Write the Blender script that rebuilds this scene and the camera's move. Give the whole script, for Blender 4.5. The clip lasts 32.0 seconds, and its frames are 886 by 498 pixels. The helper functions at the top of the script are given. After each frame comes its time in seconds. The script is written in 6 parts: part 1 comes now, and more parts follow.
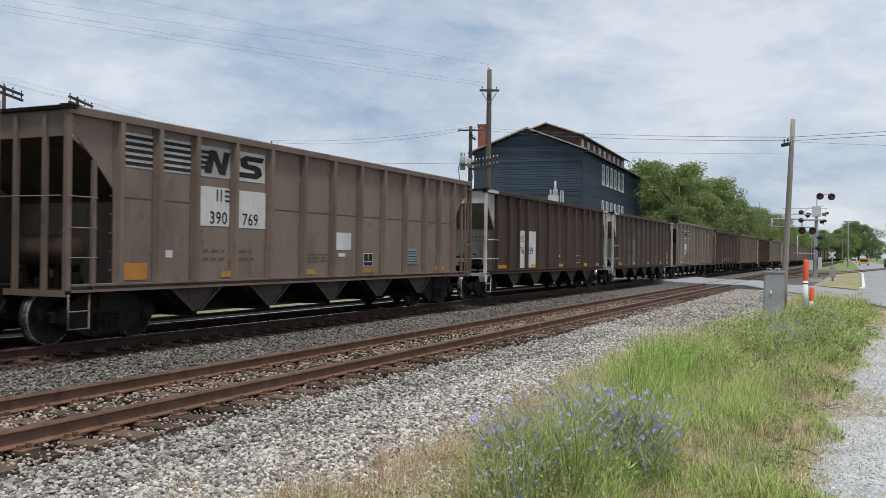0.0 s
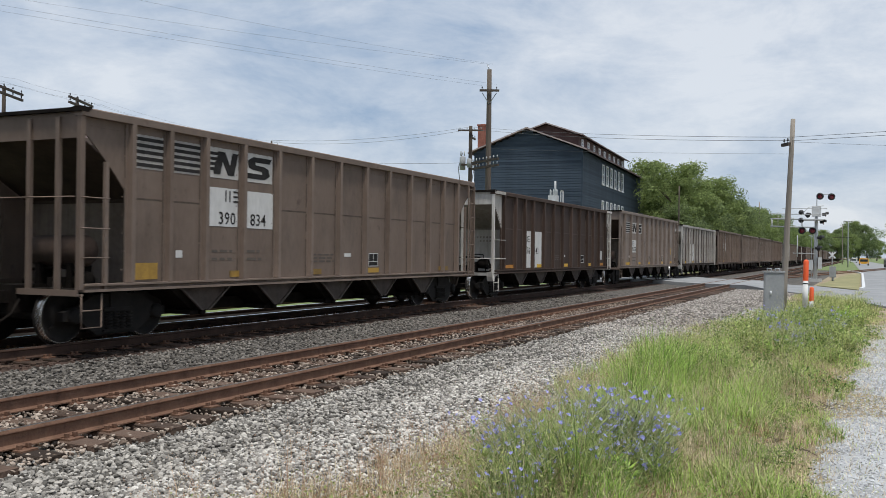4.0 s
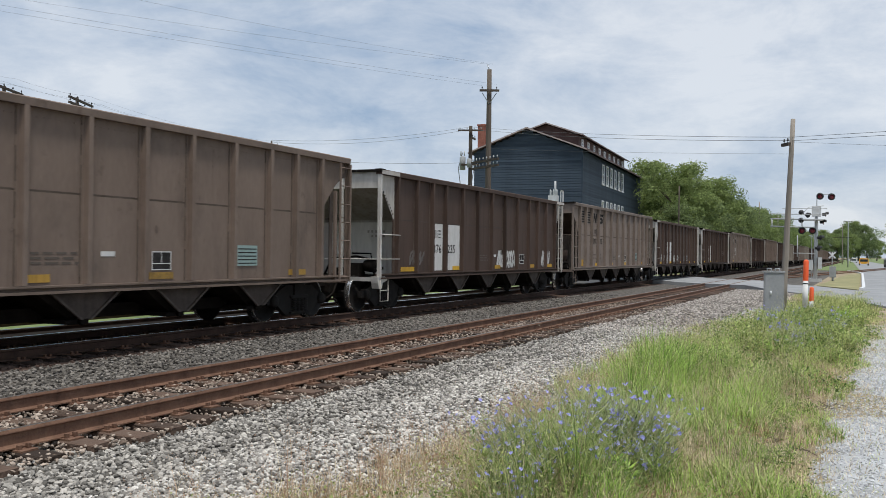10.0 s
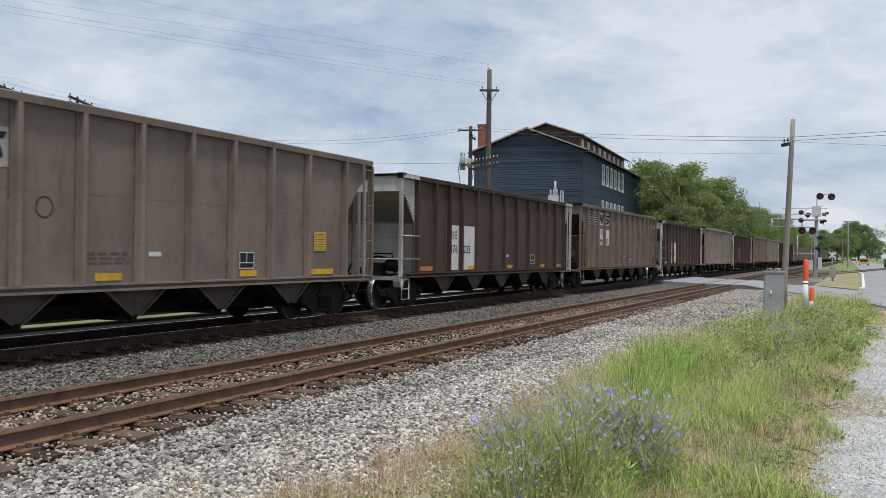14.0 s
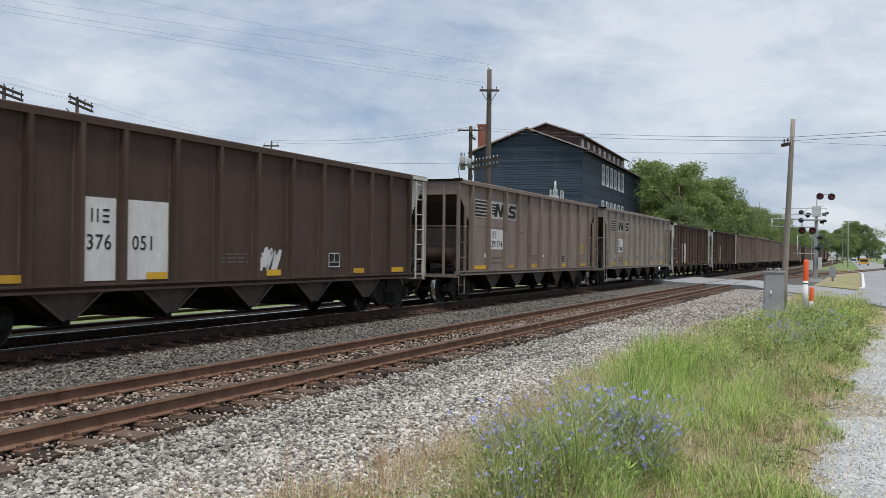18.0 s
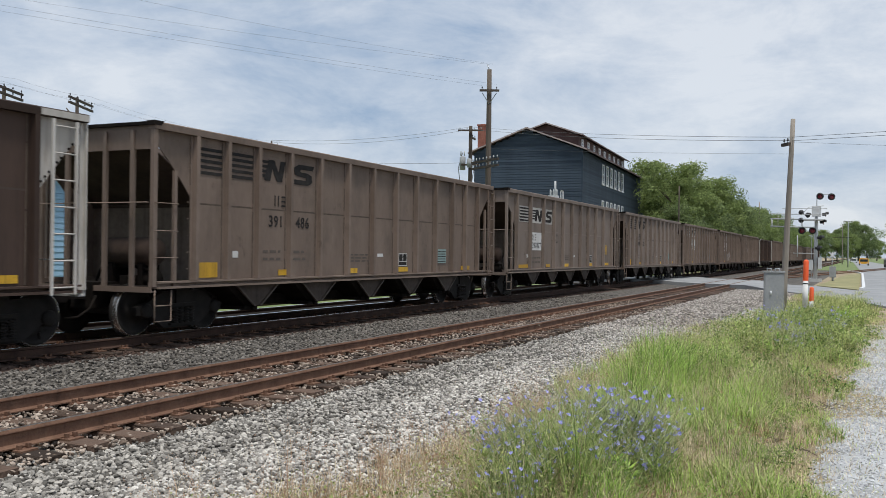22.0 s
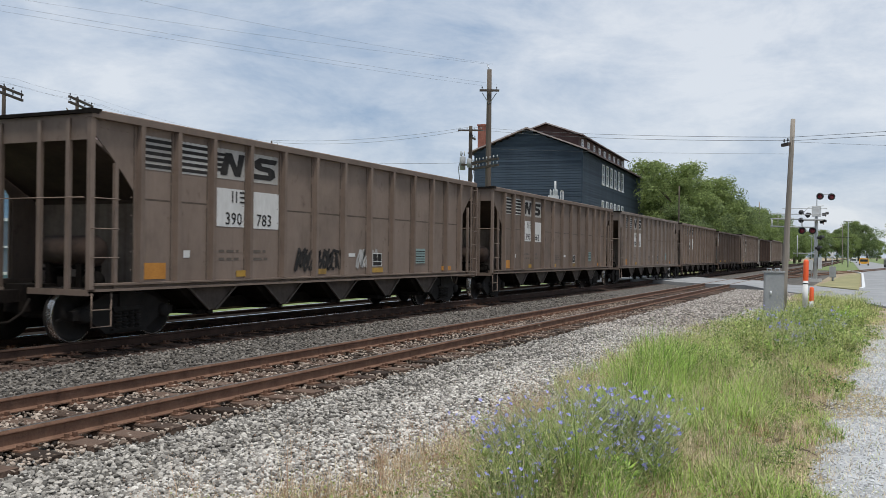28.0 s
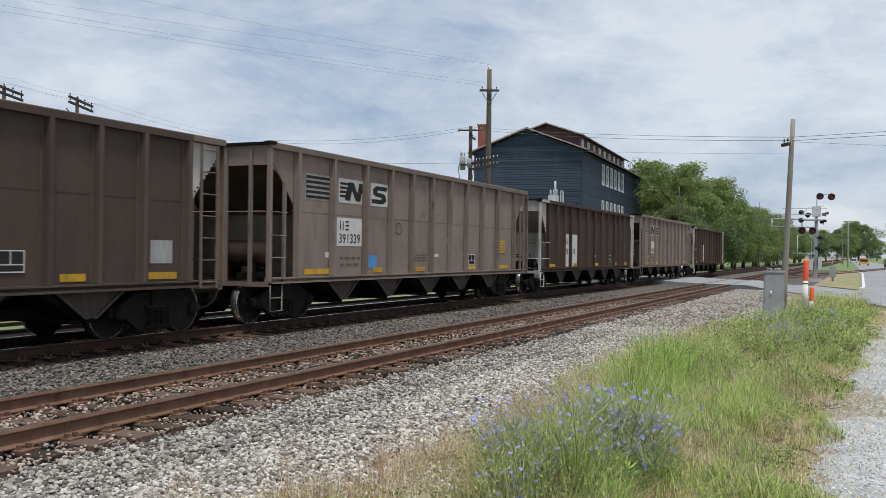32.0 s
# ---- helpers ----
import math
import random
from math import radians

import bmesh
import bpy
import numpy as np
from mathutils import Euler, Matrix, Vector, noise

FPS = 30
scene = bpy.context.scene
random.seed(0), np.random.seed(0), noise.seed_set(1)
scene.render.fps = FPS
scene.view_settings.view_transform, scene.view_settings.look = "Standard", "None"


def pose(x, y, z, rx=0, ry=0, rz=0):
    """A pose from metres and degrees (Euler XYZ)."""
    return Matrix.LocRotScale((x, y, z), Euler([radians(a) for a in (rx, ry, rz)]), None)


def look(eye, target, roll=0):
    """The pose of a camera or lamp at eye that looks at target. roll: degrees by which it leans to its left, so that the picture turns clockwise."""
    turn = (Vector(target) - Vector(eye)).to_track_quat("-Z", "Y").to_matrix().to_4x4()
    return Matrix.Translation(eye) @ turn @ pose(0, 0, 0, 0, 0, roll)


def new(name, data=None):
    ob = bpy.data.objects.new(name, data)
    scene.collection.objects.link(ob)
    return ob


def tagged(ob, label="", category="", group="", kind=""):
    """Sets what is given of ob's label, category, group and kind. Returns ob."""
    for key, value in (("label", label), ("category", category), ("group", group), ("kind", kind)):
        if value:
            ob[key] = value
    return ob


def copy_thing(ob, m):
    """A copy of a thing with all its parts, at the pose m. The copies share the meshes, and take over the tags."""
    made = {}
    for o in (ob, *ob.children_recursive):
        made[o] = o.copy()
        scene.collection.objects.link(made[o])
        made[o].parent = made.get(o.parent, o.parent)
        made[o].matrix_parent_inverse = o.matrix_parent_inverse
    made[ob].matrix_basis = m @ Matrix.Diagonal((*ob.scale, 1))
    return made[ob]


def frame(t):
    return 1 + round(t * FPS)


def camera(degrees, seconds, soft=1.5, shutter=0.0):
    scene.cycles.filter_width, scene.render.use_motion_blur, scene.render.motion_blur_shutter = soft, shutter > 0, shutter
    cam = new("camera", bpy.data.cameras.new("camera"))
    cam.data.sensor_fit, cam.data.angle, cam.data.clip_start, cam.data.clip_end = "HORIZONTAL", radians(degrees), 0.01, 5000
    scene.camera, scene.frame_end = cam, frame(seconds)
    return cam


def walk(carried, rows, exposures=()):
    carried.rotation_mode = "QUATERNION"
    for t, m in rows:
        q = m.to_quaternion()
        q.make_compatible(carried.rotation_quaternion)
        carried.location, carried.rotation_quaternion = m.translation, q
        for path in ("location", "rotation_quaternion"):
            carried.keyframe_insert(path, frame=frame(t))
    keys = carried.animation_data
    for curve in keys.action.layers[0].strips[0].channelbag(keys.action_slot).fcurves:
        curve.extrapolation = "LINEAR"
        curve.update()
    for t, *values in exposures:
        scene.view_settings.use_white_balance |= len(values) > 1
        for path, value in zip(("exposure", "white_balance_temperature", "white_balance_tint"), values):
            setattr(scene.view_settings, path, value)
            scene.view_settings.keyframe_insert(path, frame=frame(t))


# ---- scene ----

# The camera stands beside a double railway track; x is across the tracks, y along them, z up, 0 at sleeper-top level.
cam = camera(52.21, 32.0, soft=0.4, shutter=0.06)
eye = Vector((0, 0, 1.83))
yaw, tilt = radians(24.824), radians(0.213)
aim = eye + Vector((-math.sin(yaw) * math.cos(tilt), math.cos(yaw) * math.cos(tilt), math.sin(tilt)))
walk(cam, [(0.0, look(eye, aim, 0.7)), (32.0, look(eye, aim, 0.7))])

# ---- light: a bright, thinly overcast sky ----
world = bpy.data.worlds.new("sky")
scene.world = world
world.use_nodes = True
wn, wl = world.node_tree.nodes, world.node_tree.links
wn.clear()


def wnode(kind, **sets):
    n = wn.new(kind)
    for k, v in sets.items():
        n.inputs[k].default_value = v
    return n


sky = wn.new("ShaderNodeTexSky")
sky.sky_type, sky.sun_disc = "NISHITA", False
sky.sun_elevation, sky.sun_rotation = radians(71), radians(137)
coord = wn.new("ShaderNodeTexCoord")
mapping = wn.new("ShaderNodeMapping")
mapping.inputs["Scale"].default_value = (1.8, 1.8, 4.6)
clouds = wnode("ShaderNodeTexNoise", Scale=2.9, Detail=11.0, Roughness=0.64, Distortion=0.3)
broad = wnode("ShaderNodeTexNoise", Scale=0.8, Detail=3.0, Roughness=0.5)
ramp = wn.new("ShaderNodeValToRGB")
ramp.color_ramp.elements[0].position, ramp.color_ramp.elements[1].position = 0.39, 0.61
ramp.color_ramp.elements[0].color = (0.295, 0.415, 0.595, 1)
ramp.color_ramp.elements[1].color = (0.78, 0.825, 0.89, 1)
addn = wn.new("ShaderNodeMath")
addn.operation = "MULTIPLY_ADD"
addn.inputs[1].default_value = 0.5
half = wn.new("ShaderNodeMath")
half.operation = "MULTIPLY"
half.inputs[1].default_value = 0.5
scaled = wn.new("ShaderNodeMixRGB")
scaled.blend_type = "MULTIPLY"
scaled.inputs[0].default_value = 1.0
scaled.inputs[2].default_value = (0.1, 0.1, 0.1, 1)
mixn = wn.new("ShaderNodeMixRGB")
mixn.inputs[0].default_value = 0.85
back = wnode("ShaderNodeBackground", Strength=1.0)
wout = wn.new("ShaderNodeOutputWorld")
wl.new(coord.outputs["Generated"], mapping.inputs["Vector"])
wl.new(mapping.outputs["Vector"], clouds.inputs["Vector"])
wl.new(mapping.outputs["Vector"], broad.inputs["Vector"])
wl.new(broad.outputs["Fac"], half.inputs[0])
wl.new(clouds.outputs["Fac"], addn.inputs[0])
wl.new(half.outputs[0], addn.inputs[2])
wl.new(addn.outputs[0], ramp.inputs["Fac"])
wl.new(sky.outputs["Color"], scaled.inputs[1])
wl.new(scaled.outputs["Color"], mixn.inputs[1])
wl.new(ramp.outputs["Color"], mixn.inputs[2])
wl.new(mixn.outputs["Color"], back.inputs["Color"])
wl.new(back.outputs["Background"], wout.inputs["Surface"])

sun = new("sun", bpy.data.lights.new("sun", "SUN"))
sun.data.energy, sun.data.angle, sun.data.color = 3.1, radians(10), (1.0, 0.965, 0.90)
sun.matrix_world = look((15, -16, 64), (0, 0, 0))
scene.view_settings.exposure = 0.0

# ---- materials ----


def mat(name, dark, light, rough=0.8, metal=0.0, scale=3.0, fine=40.0, bump=0.2, contrast=(0.3, 0.7), space="Object",
        island=0.0, each=0.0, streak=1.0, spec=0.3, thin=0.0, runs=None):
    """Two tones mixed by noise at two scales, with fine relief; island/each: how far single pieces or objects differ."""
    m = bpy.data.materials.new(name)
    m.use_nodes = True
    nt, ln = m.node_tree.nodes, m.node_tree.links
    bsdf = nt["Principled BSDF"]
    bsdf.inputs["Metallic"].default_value = metal
    bsdf.inputs["Specular IOR Level"].default_value = spec
    tc = nt.new("ShaderNodeTexCoord")
    mp = nt.new("ShaderNodeMapping")
    mp.inputs["Scale"].default_value = (1, 1, 1 / streak)
    ln.new(tc.outputs[space], mp.inputs["Vector"])
    big, small = nt.new("ShaderNodeTexNoise"), nt.new("ShaderNodeTexNoise")
    big.inputs["Scale"].default_value, big.inputs["Detail"].default_value = scale, 5
    small.inputs["Scale"].default_value, small.inputs["Detail"].default_value = fine, 3
    ln.new(mp.outputs["Vector"], big.inputs["Vector"])
    ln.new(mp.outputs["Vector"], small.inputs["Vector"])
    mid = nt.new("ShaderNodeMath")
    mid.operation = "MULTIPLY_ADD"
    mid.inputs[1].default_value, mid.inputs[2].default_value = 0.35, 0.0
    ln.new(small.outputs["Fac"], mid.inputs[0])
    tot = nt.new("ShaderNodeMath")
    tot.operation = "MULTIPLY_ADD"
    tot.inputs[1].default_value = 0.65
    ln.new(big.outputs["Fac"], tot.inputs[0])
    ln.new(mid.outputs[0], tot.inputs[2])
    fac = tot.outputs[0]
    for amount, source in ((island, "geo"), (each, "obj")):
        if amount:
            if source == "geo":
                src = nt.new("ShaderNodeNewGeometry").outputs["Random Per Island"]
            else:
                src = nt.new("ShaderNodeObjectInfo").outputs["Random"]
            off = nt.new("ShaderNodeMath")
            off.operation = "MULTIPLY_ADD"
            off.inputs[1].default_value, off.inputs[2].default_value = amount, -amount / 2
            ln.new(src, off.inputs[0])
            add = nt.new("ShaderNodeMath")
            ln.new(fac, add.inputs[0])
            ln.new(off.outputs[0], add.inputs[1])
            fac = add.outputs[0]
    rp = nt.new("ShaderNodeValToRGB")
    rp.color_ramp.elements[0].position, rp.color_ramp.elements[1].position = contrast
    rp.color_ramp.elements[0].color, rp.color_ramp.elements[1].color = (*dark, 1), (*light, 1)
    ln.new(fac, rp.inputs["Fac"])
    tone = rp.outputs["Color"]
    if runs:
        # rust and grime that has run down the sheet in narrow streaks, and blotches of soot
        for k, (stain, across, down, lo, hi, most) in enumerate(runs):
            m2 = nt.new("ShaderNodeMapping")
            m2.inputs["Scale"].default_value = (across, across, down)
            m2.inputs["Location"].default_value = (3.7 * k, 1.3 * k, 0.4)
            nz = nt.new("ShaderNodeTexNoise")
            nz.inputs["Scale"].default_value, nz.inputs["Detail"].default_value, nz.inputs["Roughness"].default_value = 1.0, 6, 0.65
            info = nt.new("ShaderNodeObjectInfo")
            shift = nt.new("ShaderNodeVectorMath")
            shift.operation = "MULTIPLY_ADD"
            shift.inputs[1].default_value = (40, 40, 40)
            ln.new(info.outputs["Random"], shift.inputs[0])
            ln.new(tc.outputs[space], shift.inputs[2])
            ln.new(shift.outputs[0], m2.inputs["Vector"])
            ln.new(m2.outputs["Vector"], nz.inputs["Vector"])
            span = nt.new("ShaderNodeMapRange")
            span.inputs["From Min"].default_value, span.inputs["From Max"].default_value, span.inputs["To Max"].default_value = lo, hi, most
            ln.new(nz.outputs["Fac"], span.inputs["Value"])
            over = nt.new("ShaderNodeMixRGB")
            over.inputs[2].default_value = (*stain, 1)
            ln.new(span.outputs["Result"], over.inputs[0])
            ln.new(tone, over.inputs[1])
            tone = over.outputs["Color"]
    ln.new(tone, bsdf.inputs["Base Color"])
    rr = nt.new("ShaderNodeMapRange")
    rr.inputs["To Min"].default_value, rr.inputs["To Max"].default_value = max(rough - 0.1, 0), min(rough + 0.1, 1)
    ln.new(small.outputs["Fac"], rr.inputs["Value"])
    ln.new(rr.outputs["Result"], bsdf.inputs["Roughness"])
    if thin:
        glow = nt.new("ShaderNodeBsdfTranslucent")
        both = nt.new("ShaderNodeMixShader")
        both.inputs[0].default_value = thin
        ln.new(rp.outputs["Color"], glow.inputs["Color"])
        ln.new(bsdf.outputs[0], both.inputs[1])
        ln.new(glow.outputs[0], both.inputs[2])
        ln.new(both.outputs[0], nt["Material Output"].inputs["Surface"])
    if bump:
        bp = nt.new("ShaderNodeBump")
        bp.inputs["Strength"].default_value, bp.inputs["Distance"].default_value = bump, 0.02
        ln.new(small.outputs["Fac"], bp.inputs["Height"])
        ln.new(bp.outputs["Normal"], bsdf.inputs["Normal"])
    return m


# stains: colour, how narrow across, how stretched downwards, from and to, most
RUNS = (((0.055, 0.034, 0.022), 7.0, 0.5, 0.60, 0.80, 0.45), ((0.050, 0.040, 0.032), 0.9, 0.6, 0.50, 0.75, 0.5), ((0.055, 0.036, 0.025), 3.2, 2.4, 0.62, 0.74, 0.55))
SOOT = (((0.016, 0.012, 0.010), 7.0, 0.35, 0.52, 0.78, 0.5), ((0.085, 0.05, 0.034), 1.1, 0.6, 0.55, 0.80, 0.4))
RUSTY = (((0.17, 0.085, 0.045), 6.0, 0.5, 0.56, 0.76, 0.55), ((0.10, 0.085, 0.07), 2.0, 0.7, 0.54, 0.80, 0.5))
M = {
    "soil": mat("straw_strewn_soil", (0.20, 0.155, 0.095), (0.42, 0.35, 0.24), 0.95, scale=0.9, fine=14, bump=0.6),
    "ballast_bed": mat("ballast_bed", (0.035, 0.031, 0.027), (0.18, 0.165, 0.148), 0.95, scale=6, fine=30, bump=1.0, contrast=(0.36, 0.66)),
    "ballast": mat("ballast_stone", (0.105, 0.097, 0.086), (0.54, 0.505, 0.455), 0.9, scale=0.5, fine=30, bump=0.4, island=0.95, contrast=(0.1, 1.05)),
    "ballastpale": mat("dusty_ballast_stone", (0.17, 0.158, 0.143), (0.71, 0.675, 0.62), 0.9, scale=0.5, fine=30, bump=0.4, island=0.95, contrast=(0.08, 0.98)),
    "ballastfar": mat("brownish_ballast_stone", (0.145, 0.127, 0.110), (0.63, 0.575, 0.52), 0.9, scale=0.5, fine=30, bump=0.3, island=0.9, contrast=(0.08, 1.0)),
    "dullyellow": mat("grimy_old_reflector", (0.20, 0.125, 0.04), (0.42, 0.25, 0.05), 0.7, scale=5, bump=0.02, each=0.6, runs=SOOT),
    "alupaint": mat("aluminium_painted_steel", (0.44, 0.45, 0.455), (0.60, 0.61, 0.615), 0.55, scale=3, fine=18, bump=0.05),
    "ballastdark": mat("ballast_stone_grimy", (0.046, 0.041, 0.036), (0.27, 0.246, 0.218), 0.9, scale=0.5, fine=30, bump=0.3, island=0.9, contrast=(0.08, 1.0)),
    "ballastrust": mat("ballast_stone_rusty", (0.12, 0.088, 0.067), (0.48, 0.395, 0.325), 0.9, scale=0.7, fine=30, bump=0.3, island=0.9, contrast=(0.1, 0.95)),
    "gravel": mat("gray_gravel", (0.22, 0.225, 0.23), (0.52, 0.525, 0.53), 0.95, scale=2, fine=30, bump=0.8, contrast=(0.3, 0.65)),
    "gravel_stone": mat("gravel_stone", (0.28, 0.285, 0.29), (0.66, 0.67, 0.68), 0.9, scale=3, fine=30, bump=0.3, island=0.8, contrast=(0.1, 0.9)),
    "asphalt": mat("worn_asphalt", (0.21, 0.216, 0.222), (0.33, 0.336, 0.342), 0.9, scale=0.4, fine=30, bump=0.25),
    "concrete": mat("pale_concrete", (0.36, 0.36, 0.35), (0.54, 0.53, 0.51), 0.9, scale=0.6, fine=20, bump=0.2),
    "lawn": mat("mown_lawn", (0.10, 0.14, 0.05), (0.22, 0.27, 0.11), 0.95, scale=0.5, fine=9, bump=0.6),
    "tie": mat("weathered_tie", (0.034, 0.023, 0.017), (0.125, 0.083, 0.062), 0.95, scale=2.2, fine=24, bump=0.9, each=0.7, streak=1),
    "rail": mat("rusty_rail", (0.10, 0.050, 0.032), (0.22, 0.125, 0.082), 0.85, 0.0, scale=4, fine=40, bump=0.25, runs=SOOT),
    # darker copy of the rusty rail: oil, and the train's shade painted in
    "raildark": mat("shaded_oily_rust_rail", (0.030, 0.017, 0.012), (0.085, 0.048, 0.034), 0.9, 0.0, scale=4, fine=40, bump=0.25),
    "railtop": mat("polished_rail_head", (0.22, 0.19, 0.17), (0.40, 0.37, 0.34), 0.32, 0.8, scale=3, fine=20, bump=0.05),
    "railshine": mat("bright_rail_head", (0.80, 0.79, 0.78), (0.9, 0.89, 0.88), 0.16, 1.0, scale=3, fine=20, bump=0.0),
    "gray": mat("taupe_gray_paint", (0.157, 0.121, 0.099), (0.260, 0.207, 0.173), 0.7, scale=1.4, fine=14, bump=0.06, streak=2.5, contrast=(0.2, 0.8), each=0.3, runs=RUNS),
    "tan": mat("grimy_tan_paint", (0.138, 0.100, 0.078), (0.233, 0.177, 0.143), 0.75, scale=1.4, fine=14, bump=0.06, streak=2.5, contrast=(0.2, 0.8), each=0.3, runs=RUNS),
    "light": mat("light_gray_paint", (0.205, 0.174, 0.145), (0.330, 0.288, 0.244), 0.65, scale=1.4, fine=14, bump=0.06, streak=2.5, contrast=(0.2, 0.8), each=0.2, runs=RUNS),
    "brown": mat("dark_brown_paint", (0.040, 0.0240, 0.0176), (0.086, 0.0552, 0.0428), 0.75, scale=1.4, fine=14, bump=0.06, streak=2.5, contrast=(0.2, 0.8), each=0.6, runs=SOOT),
    "silver": mat("dirty_aluminium_paint", (0.26, 0.25, 0.235), (0.50, 0.49, 0.47), 0.6, scale=2.5, fine=12, bump=0.08, streak=4, each=0.3),
    # dark rusty sheet, with the shade of the end recess put into its tone
    "slope": mat("dark_shaded_sheet", (0.030, 0.020, 0.015), (0.075, 0.050, 0.038), 0.9, scale=2, fine=12, bump=0.2),
    # near black: grime plus the shade below the wagons, put into the colour
    "under": mat("grimy_shaded_underframe", (0.007, 0.006, 0.0055), (0.022, 0.018, 0.0155), 0.9, scale=4, fine=20, bump=0.2, spec=0.05),
    "endpale": mat("pale_end_paint", (0.35, 0.325, 0.29), (0.58, 0.55, 0.51), 0.65, scale=2.5, fine=12, bump=0.08, streak=4, each=0.3, runs=RUSTY),
    "bulkpale": mat("dull_pale_bulkhead", (0.46, 0.42, 0.375), (0.66, 0.615, 0.56), 0.75, scale=2.5, fine=12, bump=0.08, streak=4, each=0.3, runs=RUSTY),
    "slopepale": mat("dull_gray_slope_sheet", (0.23, 0.20, 0.17), (0.40, 0.36, 0.315), 0.85, scale=2, fine=12, bump=0.1, runs=SOOT),
    "fadedfield": mat("chalky_mark_field", (0.34, 0.32, 0.295), (0.55, 0.53, 0.50), 0.8, scale=3, fine=16, bump=0.05, streak=3, each=0.5, runs=RUNS),
    # dirty brown bed, darkened further to paint in the train's shadow
    "trackbed": mat("shaded_brown_track_bed", (0.034, 0.022, 0.017), (0.115, 0.074, 0.058), 0.95, scale=5, fine=26, bump=1.0, contrast=(0.36, 0.66)),
    "tread": mat("bright_wheel_tread", (0.45, 0.44, 0.43), (0.6, 0.59, 0.57), 0.25, 0.9, bump=0.02),
    "white": mat("faded_white_paint", (0.48, 0.47, 0.45), (0.68, 0.67, 0.65), 0.75, scale=3, fine=16, bump=0.05, streak=3),
    "oldwhite": mat("ghosted_white_paint", (0.095, 0.082, 0.074), (0.19, 0.172, 0.158), 0.8, scale=3, fine=16, bump=0.05, streak=3),
    "black": mat("black_lettering", (0.020, 0.019, 0.019), (0.050, 0.047, 0.045), 0.9, scale=6, bump=0.02, spec=0.05),
    "yellow": mat("yellow_reflector", (0.44, 0.25, 0.025), (0.66, 0.39, 0.035), 0.6, scale=5, bump=0.02, each=0.5, runs=SOOT),
    "orange": mat("faded_orange_patch", (0.36, 0.15, 0.03), (0.55, 0.25, 0.05), 0.7, scale=5, bump=0.02),
    "teal": mat("pale_blue_label", (0.16, 0.23, 0.22), (0.26, 0.35, 0.33), 0.7, scale=5, bump=0.02, each=0.5),
    "navy": mat("navy_clapboard_paint", (0.023, 0.036, 0.053), (0.046, 0.067, 0.091), 0.75, scale=0.7, fine=14, bump=0.15, each=0.35),
    "roof": mat("dark_roof_metal", (0.08, 0.05, 0.045), (0.15, 0.11, 0.10), 0.7, scale=0.6, fine=10, bump=0.1),
    "monitor": mat("dull_red_board", (0.075, 0.045, 0.042), (0.13, 0.085, 0.078), 0.85, scale=1, fine=12, bump=0.1),
    "fascia": mat("pale_fascia", (0.24, 0.19, 0.18), (0.42, 0.36, 0.34), 0.7, bump=0.05),
    "brick": mat("red_brick", (0.20, 0.075, 0.055), (0.36, 0.15, 0.11), 0.9, scale=2, fine=12, bump=0.3),
    "frame": mat("white_window_frame", (0.55, 0.56, 0.57), (0.72, 0.73, 0.74), 0.6, bump=0.03),
    "pane": mat("dim_window_glass", (0.10, 0.13, 0.17), (0.20, 0.24, 0.29), 0.08, scale=0.6, bump=0.0, spec=0.6),
    "pole": mat("weathered_pole_wood", (0.19, 0.165, 0.14), (0.37, 0.33, 0.285), 0.9, scale=4, fine=24, bump=0.3, streak=12),
    "poledark": mat("creosoted_pole_wood", (0.045, 0.035, 0.03), (0.10, 0.08, 0.065), 0.9, scale=4, fine=24, bump=0.3, streak=12),
    "galv": mat("galvanised_steel", (0.36, 0.37, 0.38), (0.52, 0.53, 0.54), 0.45, 0.6, scale=3, fine=18, bump=0.05),
    "cabinet": mat("gray_cabinet_paint", (0.25, 0.26, 0.265), (0.36, 0.37, 0.375), 0.6, scale=2, fine=18, bump=0.05),
    "lamp": mat("signal_black", (0.02, 0.02, 0.022), (0.035, 0.035, 0.037), 0.5, bump=0.02),
    "lens": mat("dark_red_lens", (0.13, 0.012, 0.02), (0.22, 0.02, 0.035), 0.2, bump=0.0, spec=0.6),
    "marker": mat("orange_marker_plastic", (0.75, 0.10, 0.03), (0.9, 0.15, 0.05), 0.5, bump=0.02),
    "markerwhite": mat("white_marker_plastic", (0.62, 0.62, 0.61), (0.8, 0.8, 0.79), 0.5, bump=0.02),
    "wire": mat("weathered_wire", (0.08, 0.085, 0.09), (0.15, 0.155, 0.16), 0.6, bump=0.0),
    "porcelain": mat("glass_insulator", (0.28, 0.30, 0.30), (0.44, 0.46, 0.46), 0.25, bump=0.0, spec=0.6),
    "leaf": mat("tree_leaf", (0.13, 0.18, 0.062), (0.36, 0.44, 0.165), 0.7, scale=0.25, fine=3, bump=0.0, island=0.7, contrast=(0.15, 0.85), thin=0.55),
    "leafdark": mat("shaded_leaf", (0.11, 0.152, 0.068), (0.28, 0.35, 0.15), 0.7, scale=0.25, fine=3, bump=0.0, island=0.7, contrast=(0.15, 0.85), thin=0.5),
    "bark": mat("bark", (0.05, 0.04, 0.03), (0.13, 0.105, 0.08), 0.95, scale=4, fine=18, bump=0.5, streak=6),
    "grass": mat("green_grass_blade", (0.17, 0.22, 0.05), (0.76, 0.80, 0.36), 0.75, scale=0.8, fine=3, bump=0.0, island=0.9, contrast=(0.1, 0.9), thin=0.5),
